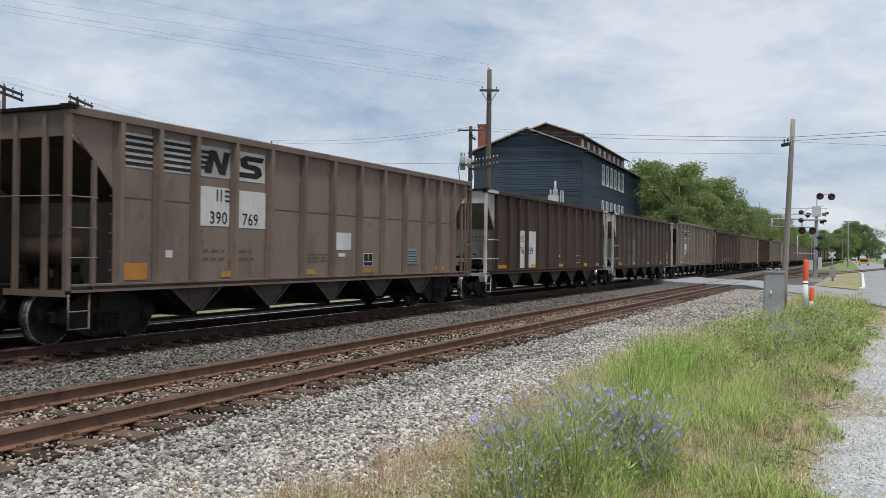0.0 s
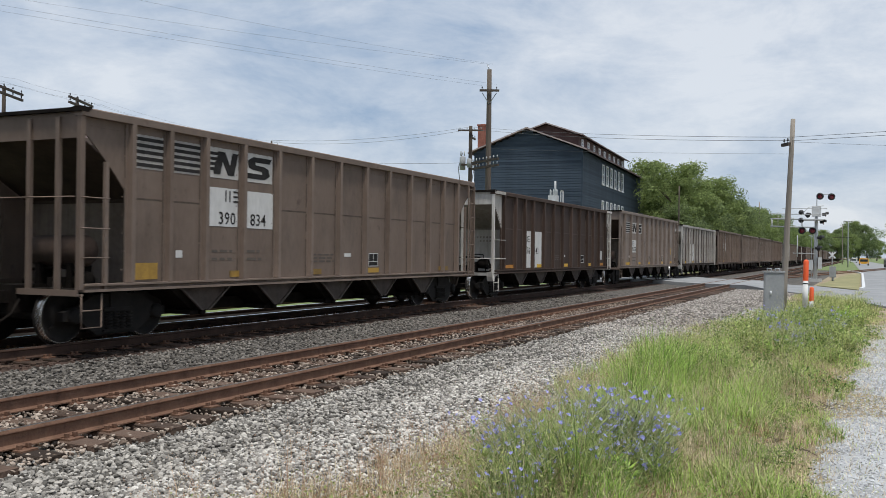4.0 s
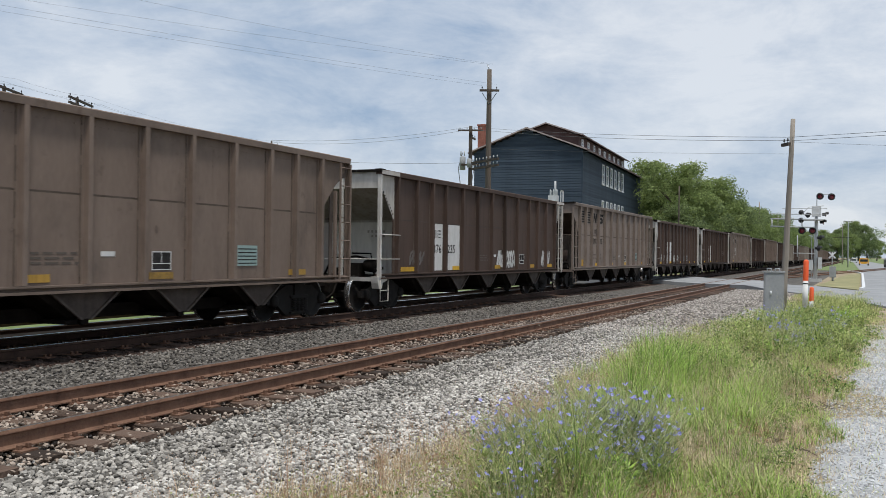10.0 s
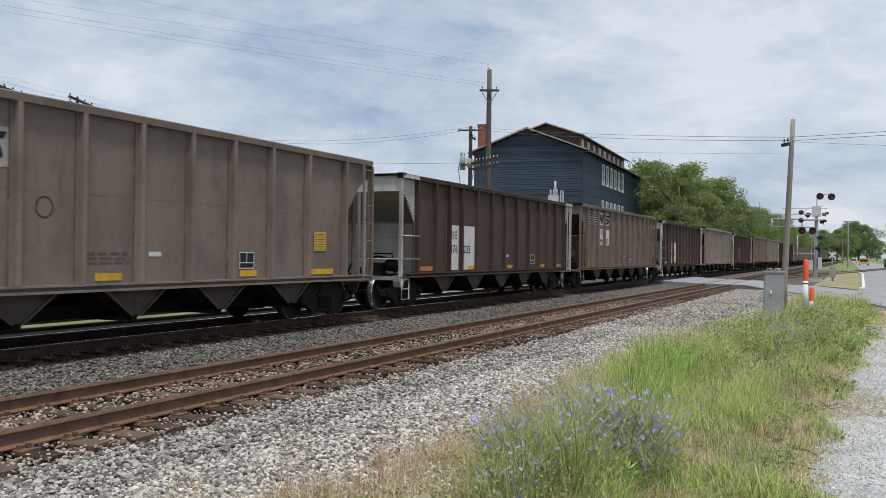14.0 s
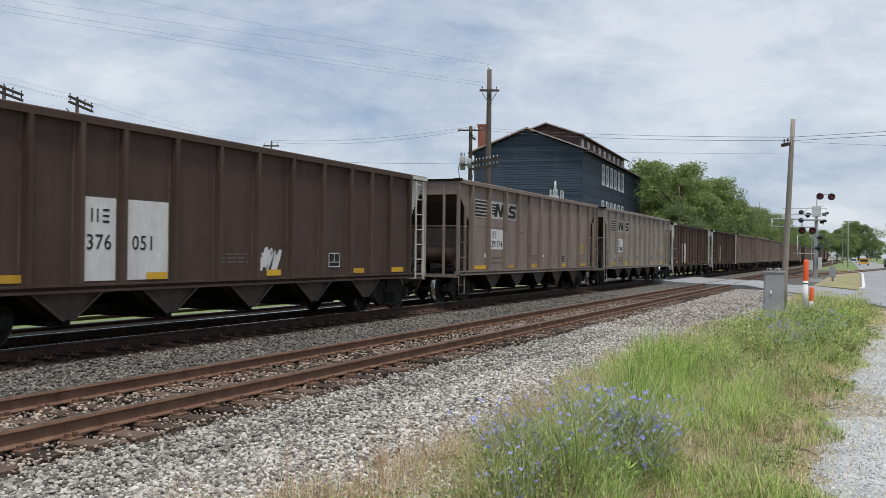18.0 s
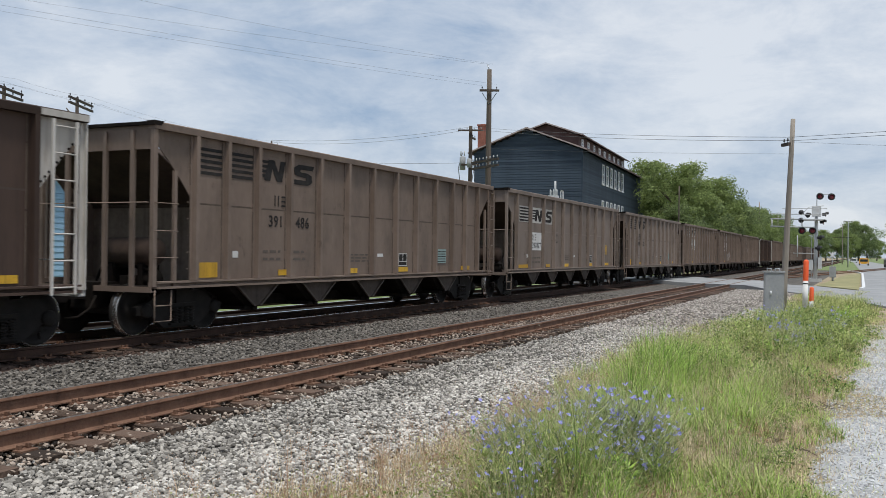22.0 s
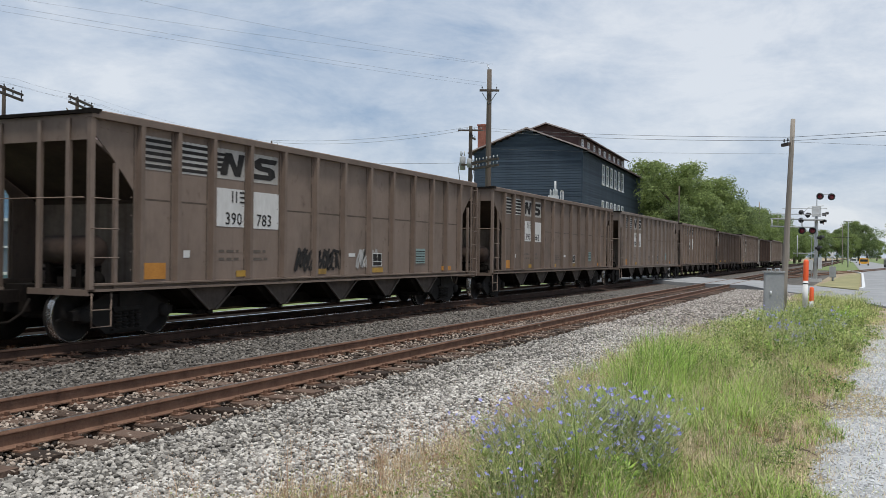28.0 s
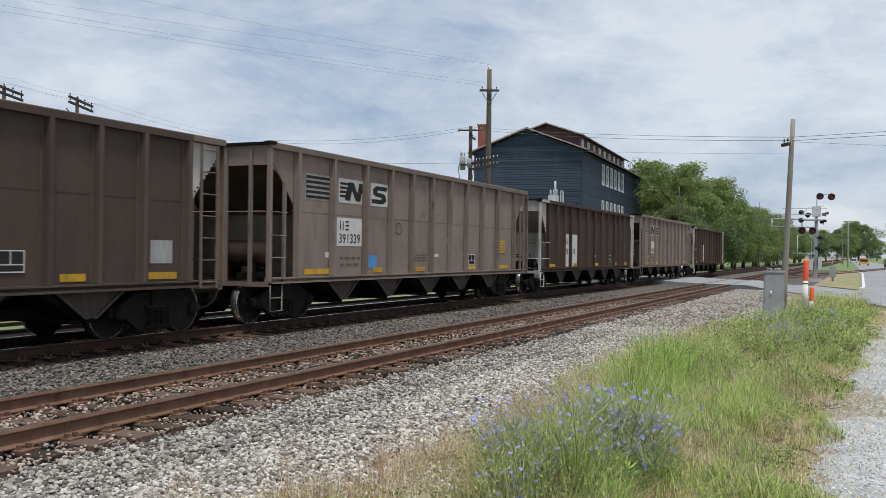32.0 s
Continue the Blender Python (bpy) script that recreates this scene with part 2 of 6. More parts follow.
    "drygrass": mat("dry_grass_blade", (0.28, 0.205, 0.11), (0.88, 0.76, 0.53), 0.85, scale=0.8, fine=3, bump=0.0, island=0.9, contrast=(0.1, 0.9), thin=0.4),
    "weedleaf": mat("weed_leaf", (0.07, 0.125, 0.03), (0.36, 0.48, 0.15), 0.75, scale=0.6, fine=3, bump=0.0, island=0.8, contrast=(0.1, 0.9), thin=0.4),
    # black ground tone that stands for shade cast by the train
    "shadebed": mat("shade_black_bed", (0.010, 0.0088, 0.0078), (0.036, 0.031, 0.027), 0.95, scale=4, fine=28, bump=0.8, spec=0.03),
    "humus": mat("matted_thatch", (0.08, 0.072, 0.038), (0.26, 0.22, 0.125), 0.95, scale=2.5, fine=40, bump=0.8),
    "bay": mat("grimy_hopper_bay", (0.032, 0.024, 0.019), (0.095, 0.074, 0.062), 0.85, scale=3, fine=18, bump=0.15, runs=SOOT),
    "seed": mat("pale_seed_head", (0.42, 0.34, 0.22), (0.75, 0.66, 0.50), 0.85, bump=0.0, island=0.9, contrast=(0.1, 0.9), thin=0.4),
    "undergrowth": mat("low_leaf", (0.15, 0.205, 0.05), (0.62, 0.70, 0.26), 0.75, scale=1.0, fine=3, bump=0.0, island=0.9, contrast=(0.1, 0.9), thin=0.45),
    "drylawn": mat("dry_patchy_lawn", (0.16, 0.16, 0.07), (0.36, 0.33, 0.18), 0.95, scale=0.5, fine=9, bump=0.5),
    "brightgrass": mat("fresh_grass_blade", (0.16, 0.31, 0.045), (0.66, 0.86, 0.24), 0.7, scale=0.8, fine=3, bump=0.0, island=0.9, contrast=(0.1, 0.9), thin=0.5),
    "redseed": mat("reddish_dry_seed_head", (0.36, 0.20, 0.12), (0.70, 0.48, 0.33), 0.85, bump=0.0, island=0.9, contrast=(0.1, 0.9), thin=0.4),
    "stem": mat("chicory_stem", (0.25, 0.29, 0.14), (0.60, 0.64, 0.38), 0.8, bump=0.0, island=0.6, thin=0.3),
    "petal": mat("periwinkle_petal", (0.33, 0.33, 0.84), (0.62, 0.61, 0.98), 0.7, bump=0.0, island=0.8, thin=0.5),
    "school": mat("bus_yellow", (0.62, 0.30, 0.02), (0.75, 0.38, 0.03), 0.5, bump=0.0),
    "glass": mat("vehicle_glass", (0.02, 0.025, 0.03), (0.04, 0.045, 0.05), 0.1, bump=0.0, spec=0.6),
    "carpaint": mat("dark_vehicle_paint", (0.03, 0.03, 0.035), (0.07, 0.07, 0.075), 0.35, bump=0.0, each=0.8),
}

# ---- mesh helpers ----


class Geo:
    """Vertices and faces collected for one mesh."""

    def __init__(self):
        self.v, self.f, self.s = [], [], []

    def add(self, verts, faces, smooth=False):
        n = len(self.v)
        self.v += [tuple(p) for p in verts]
        self.f += [tuple(n + i for i in f) for f in faces]
        self.s += [smooth] * len(faces)
        return self

    def box(self, x0, x1, y0, y1, z0, z1):
        p = [(x, y, z) for x in (x0, x1) for y in (y0, y1) for z in (z0, z1)]
        return self.add(p, [(0, 1, 3, 2), (4, 6, 7, 5), (0, 4, 5, 1), (2, 3, 7, 6), (0, 2, 6, 4), (1, 5, 7, 3)])

    def prism(self, poly, axis, a, b):
        """A polygon in the plane across an axis (0: yz, 1: xz, 2: xy), pulled from a to b."""
        def at(p, w):
            return ((w, p[0], p[1]), (p[0], w, p[1]), (p[0], p[1], w))[axis]
        n = len(poly)
        pts = [at(p, a) for p in poly] + [at(p, b) for p in poly]
        faces = [tuple(range(n))[::-1], tuple(range(n, 2 * n))]
        faces += [(i, (i + 1) % n, n + (i + 1) % n, n + i) for i in range(n)]
        return self.add(pts, faces)

    def tube(self, p0, p1, r0, r1=None, n=8, caps=True):
        p0, p1 = Vector(p0), Vector(p1)
        r1 = r0 if r1 is None else r1
        d = (p1 - p0).normalized()
        a = d.orthogonal().normalized()
        b = d.cross(a)
        ring = [(math.cos(2 * math.pi * i / n), math.sin(2 * math.pi * i / n)) for i in range(n)]
        pts = [p0 + (a * c + b * s) * r0 for c, s in ring] + [p1 + (a * c + b * s) * r1 for c, s in ring]
        self.add(pts, [(i, (i + 1) % n, n + (i + 1) % n, n + i) for i in range(n)], True)
        if caps:
            m = len(self.v)
            self.f += [tuple(range(m - 2 * n, m - n))[::-1], tuple(range(m - n, m))]
            self.s += [False, False]
        return self

    def lathe(self, profile, axis="x", n=20, at=(0, 0, 0)):
        """A profile of (along, radius) turned round an axis through at."""
        pts, k = [], len(profile)
        for i in range(n):
            c, s = math.cos(2 * math.pi * i / n), math.sin(2 * math.pi * i / n)
            for w, r in profile:
                p = {"x": (w, r * c, r * s), "y": (r * s, w, r * c), "z": (r * c, r * s, w)}[axis]
                pts.append((p[0] + at[0], p[1] + at[1], p[2] + at[2]))
        faces = [(i * k + j, ((i + 1) % n) * k + j, ((i + 1) % n) * k + j + 1, i * k + j + 1) for i in range(n) for j in range(k - 1)]
        return self.add(pts, faces, True)

    def path(self, pts, r, n=6):
        """One round bar bent along points."""
        pts = [Vector(p) for p in pts]
        m = len(self.v)
        side = None
        for i, p in enumerate(pts):
            a, b = pts[max(i - 1, 0)], pts[min(i + 1, len(pts) - 1)]
            d = ((p - a).normalized() + (b - p).normalized()).normalized() if a != p and b != p else (b - a).normalized()
            u = d.orthogonal().normalized() if side is None else (side - d * side.dot(d)).normalized()
            side = u
            w = d.cross(u)
            self.v += [tuple(p + (u * math.cos(2 * math.pi * k / n) + w * math.sin(2 * math.pi * k / n)) * r) for k in range(n)]
        for i in range(len(pts) - 1):
            self.f += [(m + i * n + k, m + i * n + (k + 1) % n, m + (i + 1) * n + (k + 1) % n, m + (i + 1) * n + k) for k in range(n)]
            self.s += [True] * n
        e = len(self.v)
        self.f += [tuple(range(m, m + n))[::-1], tuple(range(e - n, e))]
        self.s += [False, False]
        return self

    def mesh(self, name):
        me = bpy.data.meshes.new(name)
        me.from_pydata(self.v, [], self.f)
        me.polygons.foreach_set("use_smooth", self.s)
        me.update()
        return me


def mend(me):
    bm = bmesh.new()
    bm.from_mesh(me)
    bmesh.ops.recalc_face_normals(bm, faces=bm.faces)
    bm.to_mesh(me)
    bm.free()


def part(name, geo, material, parent=None, label="", m=None):
    """One mesh object, under a thing or a part. geo: a Geo or a mesh to share."""
    if isinstance(geo, Geo):
        me = geo.mesh(name)
        mend(me)
    else:
        me = geo
    ob = new(name, me)
    if not me.materials:
        me.materials.append(material)
    if me.materials[0] is not material:
        ob.material_slots[0].link = "OBJECT"
        ob.material_slots[0].material = material
    if parent:
        ob.parent = parent
    if m:
        ob.matrix_basis = m
    if label:
        tagged(ob, label)
    return ob


def thing(name, label, category, group="", kind="", m=None):
    ob = new(name)
    ob.empty_display_size = 0.2
    if m:
        ob.matrix_basis = m
    return tagged(ob, label, category, group, kind)


CACHE = {}


def shared(key, build):
    """One mesh for all alike pieces."""
    if key not in CACHE:
        me = build().mesh(key.split(":")[0])
        mend(me)
        CACHE[key] = me
    return CACHE[key]


def stuff_mesh(name, verts, faces, material, label, category, smooth=False):
    me = bpy.data.meshes.new(name)
    me.from_pydata(verts.tolist() if hasattr(verts, "tolist") else verts, [], faces.tolist() if hasattr(faces, "tolist") else faces)
    if smooth:
        me.polygons.foreach_set("use_smooth", [True] * len(me.polygons))
    me.materials.append(material)
    ob = new(name, me)
    return tagged(ob, label, category, kind="stuff")


# ---- ground, tracks, roads ----
NEAR_X, TRAIN_X = -7.70, -12.50
NEAR_TOP, TRAIN_TOP = 0.19, 0.28


def flat(name, outline, z, material, label, category, kind="structure", thick=0.3):
    """A sheet of ground with an outline of (x, y), z its top."""
    g = Geo()
    n = len(outline)
    g.add([(x, y, z) for x, y in outline] + [(x, y, z - thick) for x, y in outline],
          [tuple(range(n)), tuple(range(2 * n - 1, n - 1, -1))] + [(i, n + i, n + (i + 1) % n, (i + 1) % n) for i in range(n)])
    return tagged(part(name, g, material), label, category, kind=kind)


def ragged(outline, seed, amp=0.13, step=0.22):
    """The same outline with a frayed edge."""
    rng = random.Random(seed)
    out = []
    for (x0, y0), (x1, y1) in zip(outline, outline[1:] + outline[:1]):
        n = max(1, min(40, int(math.hypot(x1 - x0, y1 - y0) / step)))
        out += [(x0 + (x1 - x0) * i / n + rng.uniform(-amp, amp), y0 + (y1 - y0) * i / n + rng.uniform(-amp, amp)) for i in range(n)]
    return out


flat("ground", [(-3000, -3000), (3000, -3000), (3000, 3000), (-3000, 3000)], -0.10, M["soil"], "bare gritty soil with thin dry growth", "ground")
# a black strip of bed where the train's shade falls beyond the rails
flat("siding_bed", [(-17.6, -140), (-16.1, -140), (-16.1, 57), (-17.6, 58)], -0.075, M["shadebed"], "siding bed painted black for the train's shade", "ballast")
flat("lawn", [(-300, -120), (-17.15, -120), (-17.15, 57), (-300, 62)], -0.06, M["lawn"], "mown green lawn beyond the tracks", "lawn")
flat("far_lot", [(-300, 82), (-17.0, 78), (-15.5, 420), (-300, 420)], -0.06, M["lawn"], "rough green ground under the trees", "lawn")
flat("gravel_patch", ragged([(-3.9, 26.6), (-2.6, 27.6), (-2.2, 30.4), (-2.5, 33.0), (-3.6, 34.0)], 8, 0.12, 0.3), -0.078, M["gravel"], "pale gravel round the cabinet", "gravel")
flat("far_field", [(-15.4, 140), (-4, 140), (300, 90), (300, 1500), (-15.4, 1500)], -0.07, M["lawn"], "rough green ground far down the street", "lawn")
flat("gravel_verge", ragged([(-0.28, -7), (1.6, -7), (1.6, 12.2), (0.7, 12.5), (0.25, 12.1), (-0.05, 12.0), (-0.3, 11.6), (-0.42, 11.0), (-0.3, 10.4), (-0.18, 9.8), (-0.3, 9.0), (-0.22, 8.3), (-0.36, 7.4), (-0.25, 6.4)], 1), -0.095, M["gravel"], "pale crushed gravel beside the grass", "gravel")
flat("gravel_verge", ragged([(0.3, 13.6), (1.6, 13.4), (1.6, 30), (0.75, 29), (0.5, 25), (0.1, 22), (0.0, 19), (-0.12, 17.2), (0.0, 15.5), (0.05, 14.4)], 2), -0.095, M["gravel"], "pale crushed gravel beside the grass", "gravel")
flat("street", [(1.5, -120), (9.0, -120), (8.5, 120), (4, 400), (-6, 900), (-13, 900), (-3, 400), (0.1, 122), (0.1, 56), (1.0, 36)], -0.04, M["asphalt"], "worn gray asphalt street beside the railway", "road")

# the bed of stone under both tracks
bed = Geo()
profile = [(-17.0, -0.3), (-16.2, -0.08), (-14.3, 0.045), (-10.9, 0.045), (-9.6, -0.045), (-6.45, -0.085), (-5.2, -0.085), (-2.9, -0.095), (-2.5, -0.3)]
ys = [-140, 0, 20, 52, 60, 100, 200, 420]
bed.add([(x, y, z) for y in ys for x, z in profile],
        [(j * 9 + i, j * 9 + i + 1, (j + 1) * 9 + i + 1, (j + 1) * 9 + i) for j in range(len(ys) - 1) for i in range(8)])
# a darker sheet over the bed, standing in for shadow beneath the train
shade_bed = Geo()
shade_bed.add([(x, y, z) for y in ys for x, z in ((-14.4, 0.0), (-14.25, 0.052), (-10.95, 0.052), (-10.75, 0.0))],
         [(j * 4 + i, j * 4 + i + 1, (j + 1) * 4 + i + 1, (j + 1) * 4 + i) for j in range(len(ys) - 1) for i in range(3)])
tagged(part("track_bed", shade_bed, M["trackbed"]), "brown stone darkened for the shade under the train", "ballast", kind="structure")
tagged(part("ballast_bed", bed, M["ballast_bed"]), "gray crushed-stone bed under both tracks", "ballast", kind="structure")


def road_z(x):
    return float(np.interp(x, [-60, -19, -15, -14, -11, -10, -9, -6, -4.2, 3], [-0.03, -0.03, 0.24, 0.255, 0.255, 0.20, 0.165, 0.165, -0.02, -0.03]))


# the road that crosses the tracks, humped to rail height
crossing = Geo()
near_edge = lambda x: float(np.interp(x, [-60, -20, -12.5, -7, -3.5, 0.2, 2], [66, 58.6, 56.6, 55.2, 51.8, 41, 34]))
far_edge = lambda x: float(np.interp(x, [-60, -20, -12.5, -7.8, -2.5, 0.2, 2], [80, 71, 69, 67, 62, 55, 52]))
xs = [-60, -30, -19, -15, -14, -11, -10, -9, -6, -4.2, -2.5, -1, 0.2, 1.2, 2]
for x in xs:
    a, b, z = near_edge(x), far_edge(x), road_z(x)
    crossing.v += [(x, a, z - 0.25), (x, a, z), (x, b, z), (x, b, z - 0.25)]
for i in range(len(xs) - 1):
    crossing.f += [(i * 4 + k, i * 4 + k + 1, i * 4 + k + 5, i * 4 + k + 4) for k in range(3)]
crossing.s = [False] * len(crossing.f)
tagged(part("crossing_road", crossing, M["asphalt"]), "pale gray asphalt road over the railway crossing", "road", kind="structure")

island = flat("grass_island", [(-2.6, 64), (-0.1, 57.5), (0.0, 118), (-1.6, 100)], -0.035, M["drylawn"], "grass island between crossing road and street", "grass")
kerb = Geo()
for (x0, y0), (x1, y1) in (((-0.1, 57.5), (0.05, 60)), ((0.05, 60), (0.05, 112)), ((0.05, 112), (-0.6, 126)), ((-0.6, 126), (-1.7, 135))):
    kerb.prism([(x0, y0), (x0 + 0.2, y0), (x1 + 0.2, y1), (x1, y1)], 2, -0.1, 0.07)
tagged(part("kerb", kerb, M["frame"]), "white-painted kerb round the grass island", "kerb", kind="structure")


def tie_mesh():
    g = Geo()
    g.prism([(-0.115, -0.16), (0.115, -0.16), (0.115, -0.012), (0.10, 0), (-0.10, 0), (-0.115, -0.012)], 0, -1.3, 1.3)
    return g


def plate_mesh():
    g = Geo()
    g.box(-0.19, 0.19, -0.09, 0.09, 0.0, 0.018)
    for x, y in ((-0.11, -0.05), (-0.11, 0.05), (0.11, -0.05), (0.11, 0.05)):
        g.box(x - 0.018, x + 0.018, y - 0.018, y + 0.018, 0.018, 0.06)
    return g


def rail_geo(y0, y1):
    g = Geo()
    h = 0.172
    g.prism([(-0.07, 0), (0.07, 0), (0.07, 0.012), (0.012, 0.03), (0.01, 0.125), (0.033, 0.137), (0.033, 0.146), (0.021, h),
             (-0.021, h), (-0.033, 0.146), (-0.033, 0.137), (-0.01, 0.125), (-0.012, 0.03), (-0.07, 0.012)], 1, y0, y1)
    return g


def track(name, label, x, top, y0, y1, shine, seed, bright=False):
    rng = random.Random(seed)
    t = thing(name, label, "railway track", kind="structure")
    base = top - 0.19
    for side in (-0.7525, 0.7525):
        r = part("rail", rail_geo(y0, y1), M["raildark"] if bright else M["rail"], t, m=pose(x + side, 0, base + 0.018))
        q = -1 if side > 0 else 1
        crown = [(-0.0215, 0.1722), (-0.0215, 0.1745), (0.006, 0.1744), (0.0365, 0.1716), (0.0365, 0.160), (0.0335, 0.160), (0.0335, 0.1685), (0.0, 0.1722)] if bright else [(-0.0215, 0.1722), (-0.02, 0.1740), (0.02, 0.1740), (0.0215, 0.1722)]
        part("rail_head", Geo().prism([(q * u, w) for u, w in crown], 1, y0, y1), shine, r, "wheel-polished rail head")
    y, far = 1.0, Geo()
    while y < y1:
        tilt_z = rng.uniform(-1.5, 1.5)
        shift = rng.uniform(-0.06, 0.06)
        if y < 54:
            tie = part("tie", shared("tie", tie_mesh), M["tie"], t, m=pose(x + shift, y, base + rng.uniform(-0.006, 0.0), rng.uniform(-1, 1), rng.uniform(-0.4, 0.4), tilt_z))
            if y < 30:
                for side in (-0.7525, 0.7525):
                    part("tie_plate", shared("tie_plate", plate_mesh), M["rail"], tie, m=pose(side - shift, 0, 0.001))
        elif y > 70:
            far.box(x - 1.3 + shift, x + 1.3 + shift, y - 0.115, y + 0.115, base - 0.16, base - 0.005)
        y += 0.527 + rng.uniform(-0.03, 0.03)
    tagged(part("far_ties", far, M["tie"], t), kind="stuff")
    return t


track("near_track", "rusty empty railway track on worn wooden ties", NEAR_X, NEAR_TOP, -60, 420, M["railtop"], 3)
track("main_track", "railway track that carries the train", TRAIN_X, TRAIN_TOP, -760, 1150, M["railshine"], 4, True)
siding = thing("siding_track", "old siding half sunk in grass beyond the main track", "railway track", kind="structure")
for x, head in ((-16.9, M["railshine"]), (-18.4, M["raildark"])):
    r = part("rail", rail_geo(-140, 56), M["raildark"], siding, m=pose(x, 0, -0.14))
    part("rail_head", Geo().prism([(-0.0215, 0.1722), (-0.0215, 0.1745), (0.006, 0.1744), (0.0365, 0.1716), (0.0365, 0.160), (0.0335, 0.160), (0.0335, 0.1685), (0.0, 0.1722)], 1, -140, 56), head, r, "rail head worn smooth")
spur = thing("spur_track", "rusty spur track that crosses the street", "railway track", kind="structure")
for off in (-0.75, 0.75):
    g = Geo()
    a, b = Vector((-6.5, 80, 0.05)), Vector((9, 206, 0.05))
    d = (b - a).normalized()
    n = Vector((-d.y, d.x, 0)) * off
    g.tube(a + n, b + n, 0.08, n=4)
    part("rail", g, M["rail"], spur)

# ---- buildings ----


def clapboards(parent, length, height, zone, step=0.24):
    """Lapped boards on a wall whose outside is at y = 0 and that runs along x; zone(z) gives the spans of x at a height."""
    z = 0.1
    while z < height:
        for x0, x1 in zone(z + step / 2):
            if x1 - x0 > 0.2:
                g = shared("clapboard:%.2f" % (x1 - x0), lambda: Geo().prism([(0, 0), (-0.035, 0), (-0.012, step - 0.01), (0, step - 0.01)], 0, 0, x1 - x0))
                part("clapboard", g, M["navy"], parent, m=pose(x0, 0, z))
        z += step


def window(parent, x, z, w, h, m=None):
    """A two-sash window in a wall along x with its outside at y = 0."""
    m = m or Matrix()
    f = Geo()
    t = 0.13
    f.box(x - w / 2, x - w / 2 + t, -0.09, 0.03, z, z + h)
    f.box(x + w / 2 - t, x + w / 2, -0.09, 0.03, z, z + h)
    f.box(x - w / 2 + t, x + w / 2 - t, -0.09, 0.03, z + h - t, z + h)
    f.box(x - w / 2 + t, x + w / 2 - t, -0.09, 0.03, z, z + t)
    f.box(x - w / 2 + t, x + w / 2 - t, -0.07, 0.0, z + h / 2 - 0.05, z + h / 2 + 0.05)
    win = part("window", f, M["frame"], parent, "white-framed sash window", m)
    part("pane", Geo().box(x - w / 2 + t, x + w / 2 - t, -0.035, -0.02, z + t, z + h - t), M["pane"], win)
    part("sill", Geo().box(x - w / 2 - 0.08, x + w / 2 + 0.08, -0.16, 0.03, z - 0.09, z - 0.003), M["frame"], win)
    return win


def warehouse():
    """A tall navy clapboard mill with a low gable and a raised monitor on its roof. Local x: along the gable end, y: along the side."""
    W, L, He, Ha = 10.6, 37.0, 11.75, 13.75
    m = pose(-23.59, 81.6, -0.1, 0, 0, 183.6)   # origin at the corner nearest the track; x runs away from the track, -y along it
    b = thing("warehouse", "tall navy clapboard mill with white windows", "building", m=m)
    mid = W / 2
    core = Geo().prism([(0.05, 0), (W - 0.05, 0), (W - 0.05, He - 0.1), (mid, Ha - 0.15), (0.05, He - 0.1)], 1, -L + 0.05, -0.05)
    part("wall", core, M["navy"], b)
    # gable end: outside faces +y, so its boards are turned about
    end = part("gable_wall", Geo().box(0.02, W - 0.02, -0.049, -0.02, 0, He - 0.2), M["navy"], b)
    gable = part("gable_boards", Geo().box(-0.06, 0.06, -0.03, 0.06, 0, He - 0.05), M["navy"], b)
    holder = part("corner_board", Geo().box(-0.03, 0.10, -0.02, 0.02, 0, He - 0.1), M["navy"], b, m=pose(W, 0, 0, 0, 0, 180))
    clapboards(holder, W, Ha - 0.3, lambda z: [(0.02, W - 0.02)] if z < He - 0.1 else [(mid * (z - He) / (Ha - He) + 0.3, W - mid * (z - He) / (Ha - He) - 0.3)])
    # long side towards the track: outside faces -x
    side = part("side_wall", Geo().box(0, L, 0.0, 0.04, 0, 0.12), M["navy"], b, m=pose(0, -L, 0, 0, 0, 90) @ pose(0, 0, 0))
    side.matrix_basis = Matrix(((0, 1, 0, 0), (-1, 0, 0, 0), (0, 0, 1, 0), (0, 0, 0, 1)))
    clapboards(side, L, He - 0.15, lambda z: [(0.02, L - 0.02)])
    for i in range(6):
        for z, h in ((9.1, 2.05), (5.4, 2.05)):
            window(side, 9.6 + 2.25 * i, z, 1.05, h)
    for i in range(3):
        window(side, 30 + 2.0 * i, 1.0, 1.0, 2.0)
    for s, name in ((-1, "roof_slope"), (1, "roof_slope")):
        x0, x1 = (-0.5, mid) if s < 0 else (W + 0.5, mid)
        sl = (Ha - He) / mid
        z0 = He - 0.5 * sl
        r = part(name, Geo().prism([(x0, z0), (x1, Ha), (x1, Ha + 0.14), (x0, z0 + 0.14)], 1, -L - 0.4, 0.45), M["roof"], b)
        part("fascia", Geo().prism([(x0, z0 - 0.01), (x1, Ha - 0.01), (x1, Ha + 0.12), (x0, z0 + 0.12)], 1, 0.453, 0.50), M["fascia"], r, "pale roof-edge board")
        part("eave_board", Geo().box(min(x0, x0 - s * -0.06), max(x0, x0 - s * -0.06), -L - 0.4, 0.45, z0 - 0.05, z0 + 0.12), M["roof"], r)
    mon = part("monitor", Geo().prism([(2.0, He), (8.6, He), (8.6, 14.0), (mid, 15.15), (2.0, 14.0)], 1, -L + 3.5, -7.2), M["monitor"], b, "dull red raised roof monitor")
    for s in (-1, 1):
        x0 = 1.5 if s < 0 else 9.1
        part("monitor_roof", Geo().prism([(x0, 13.88), (mid, 15.2), (mid, 15.31), (x0, 14.0)], 1, -L + 2.8, -6.6), M["roof"], mon)
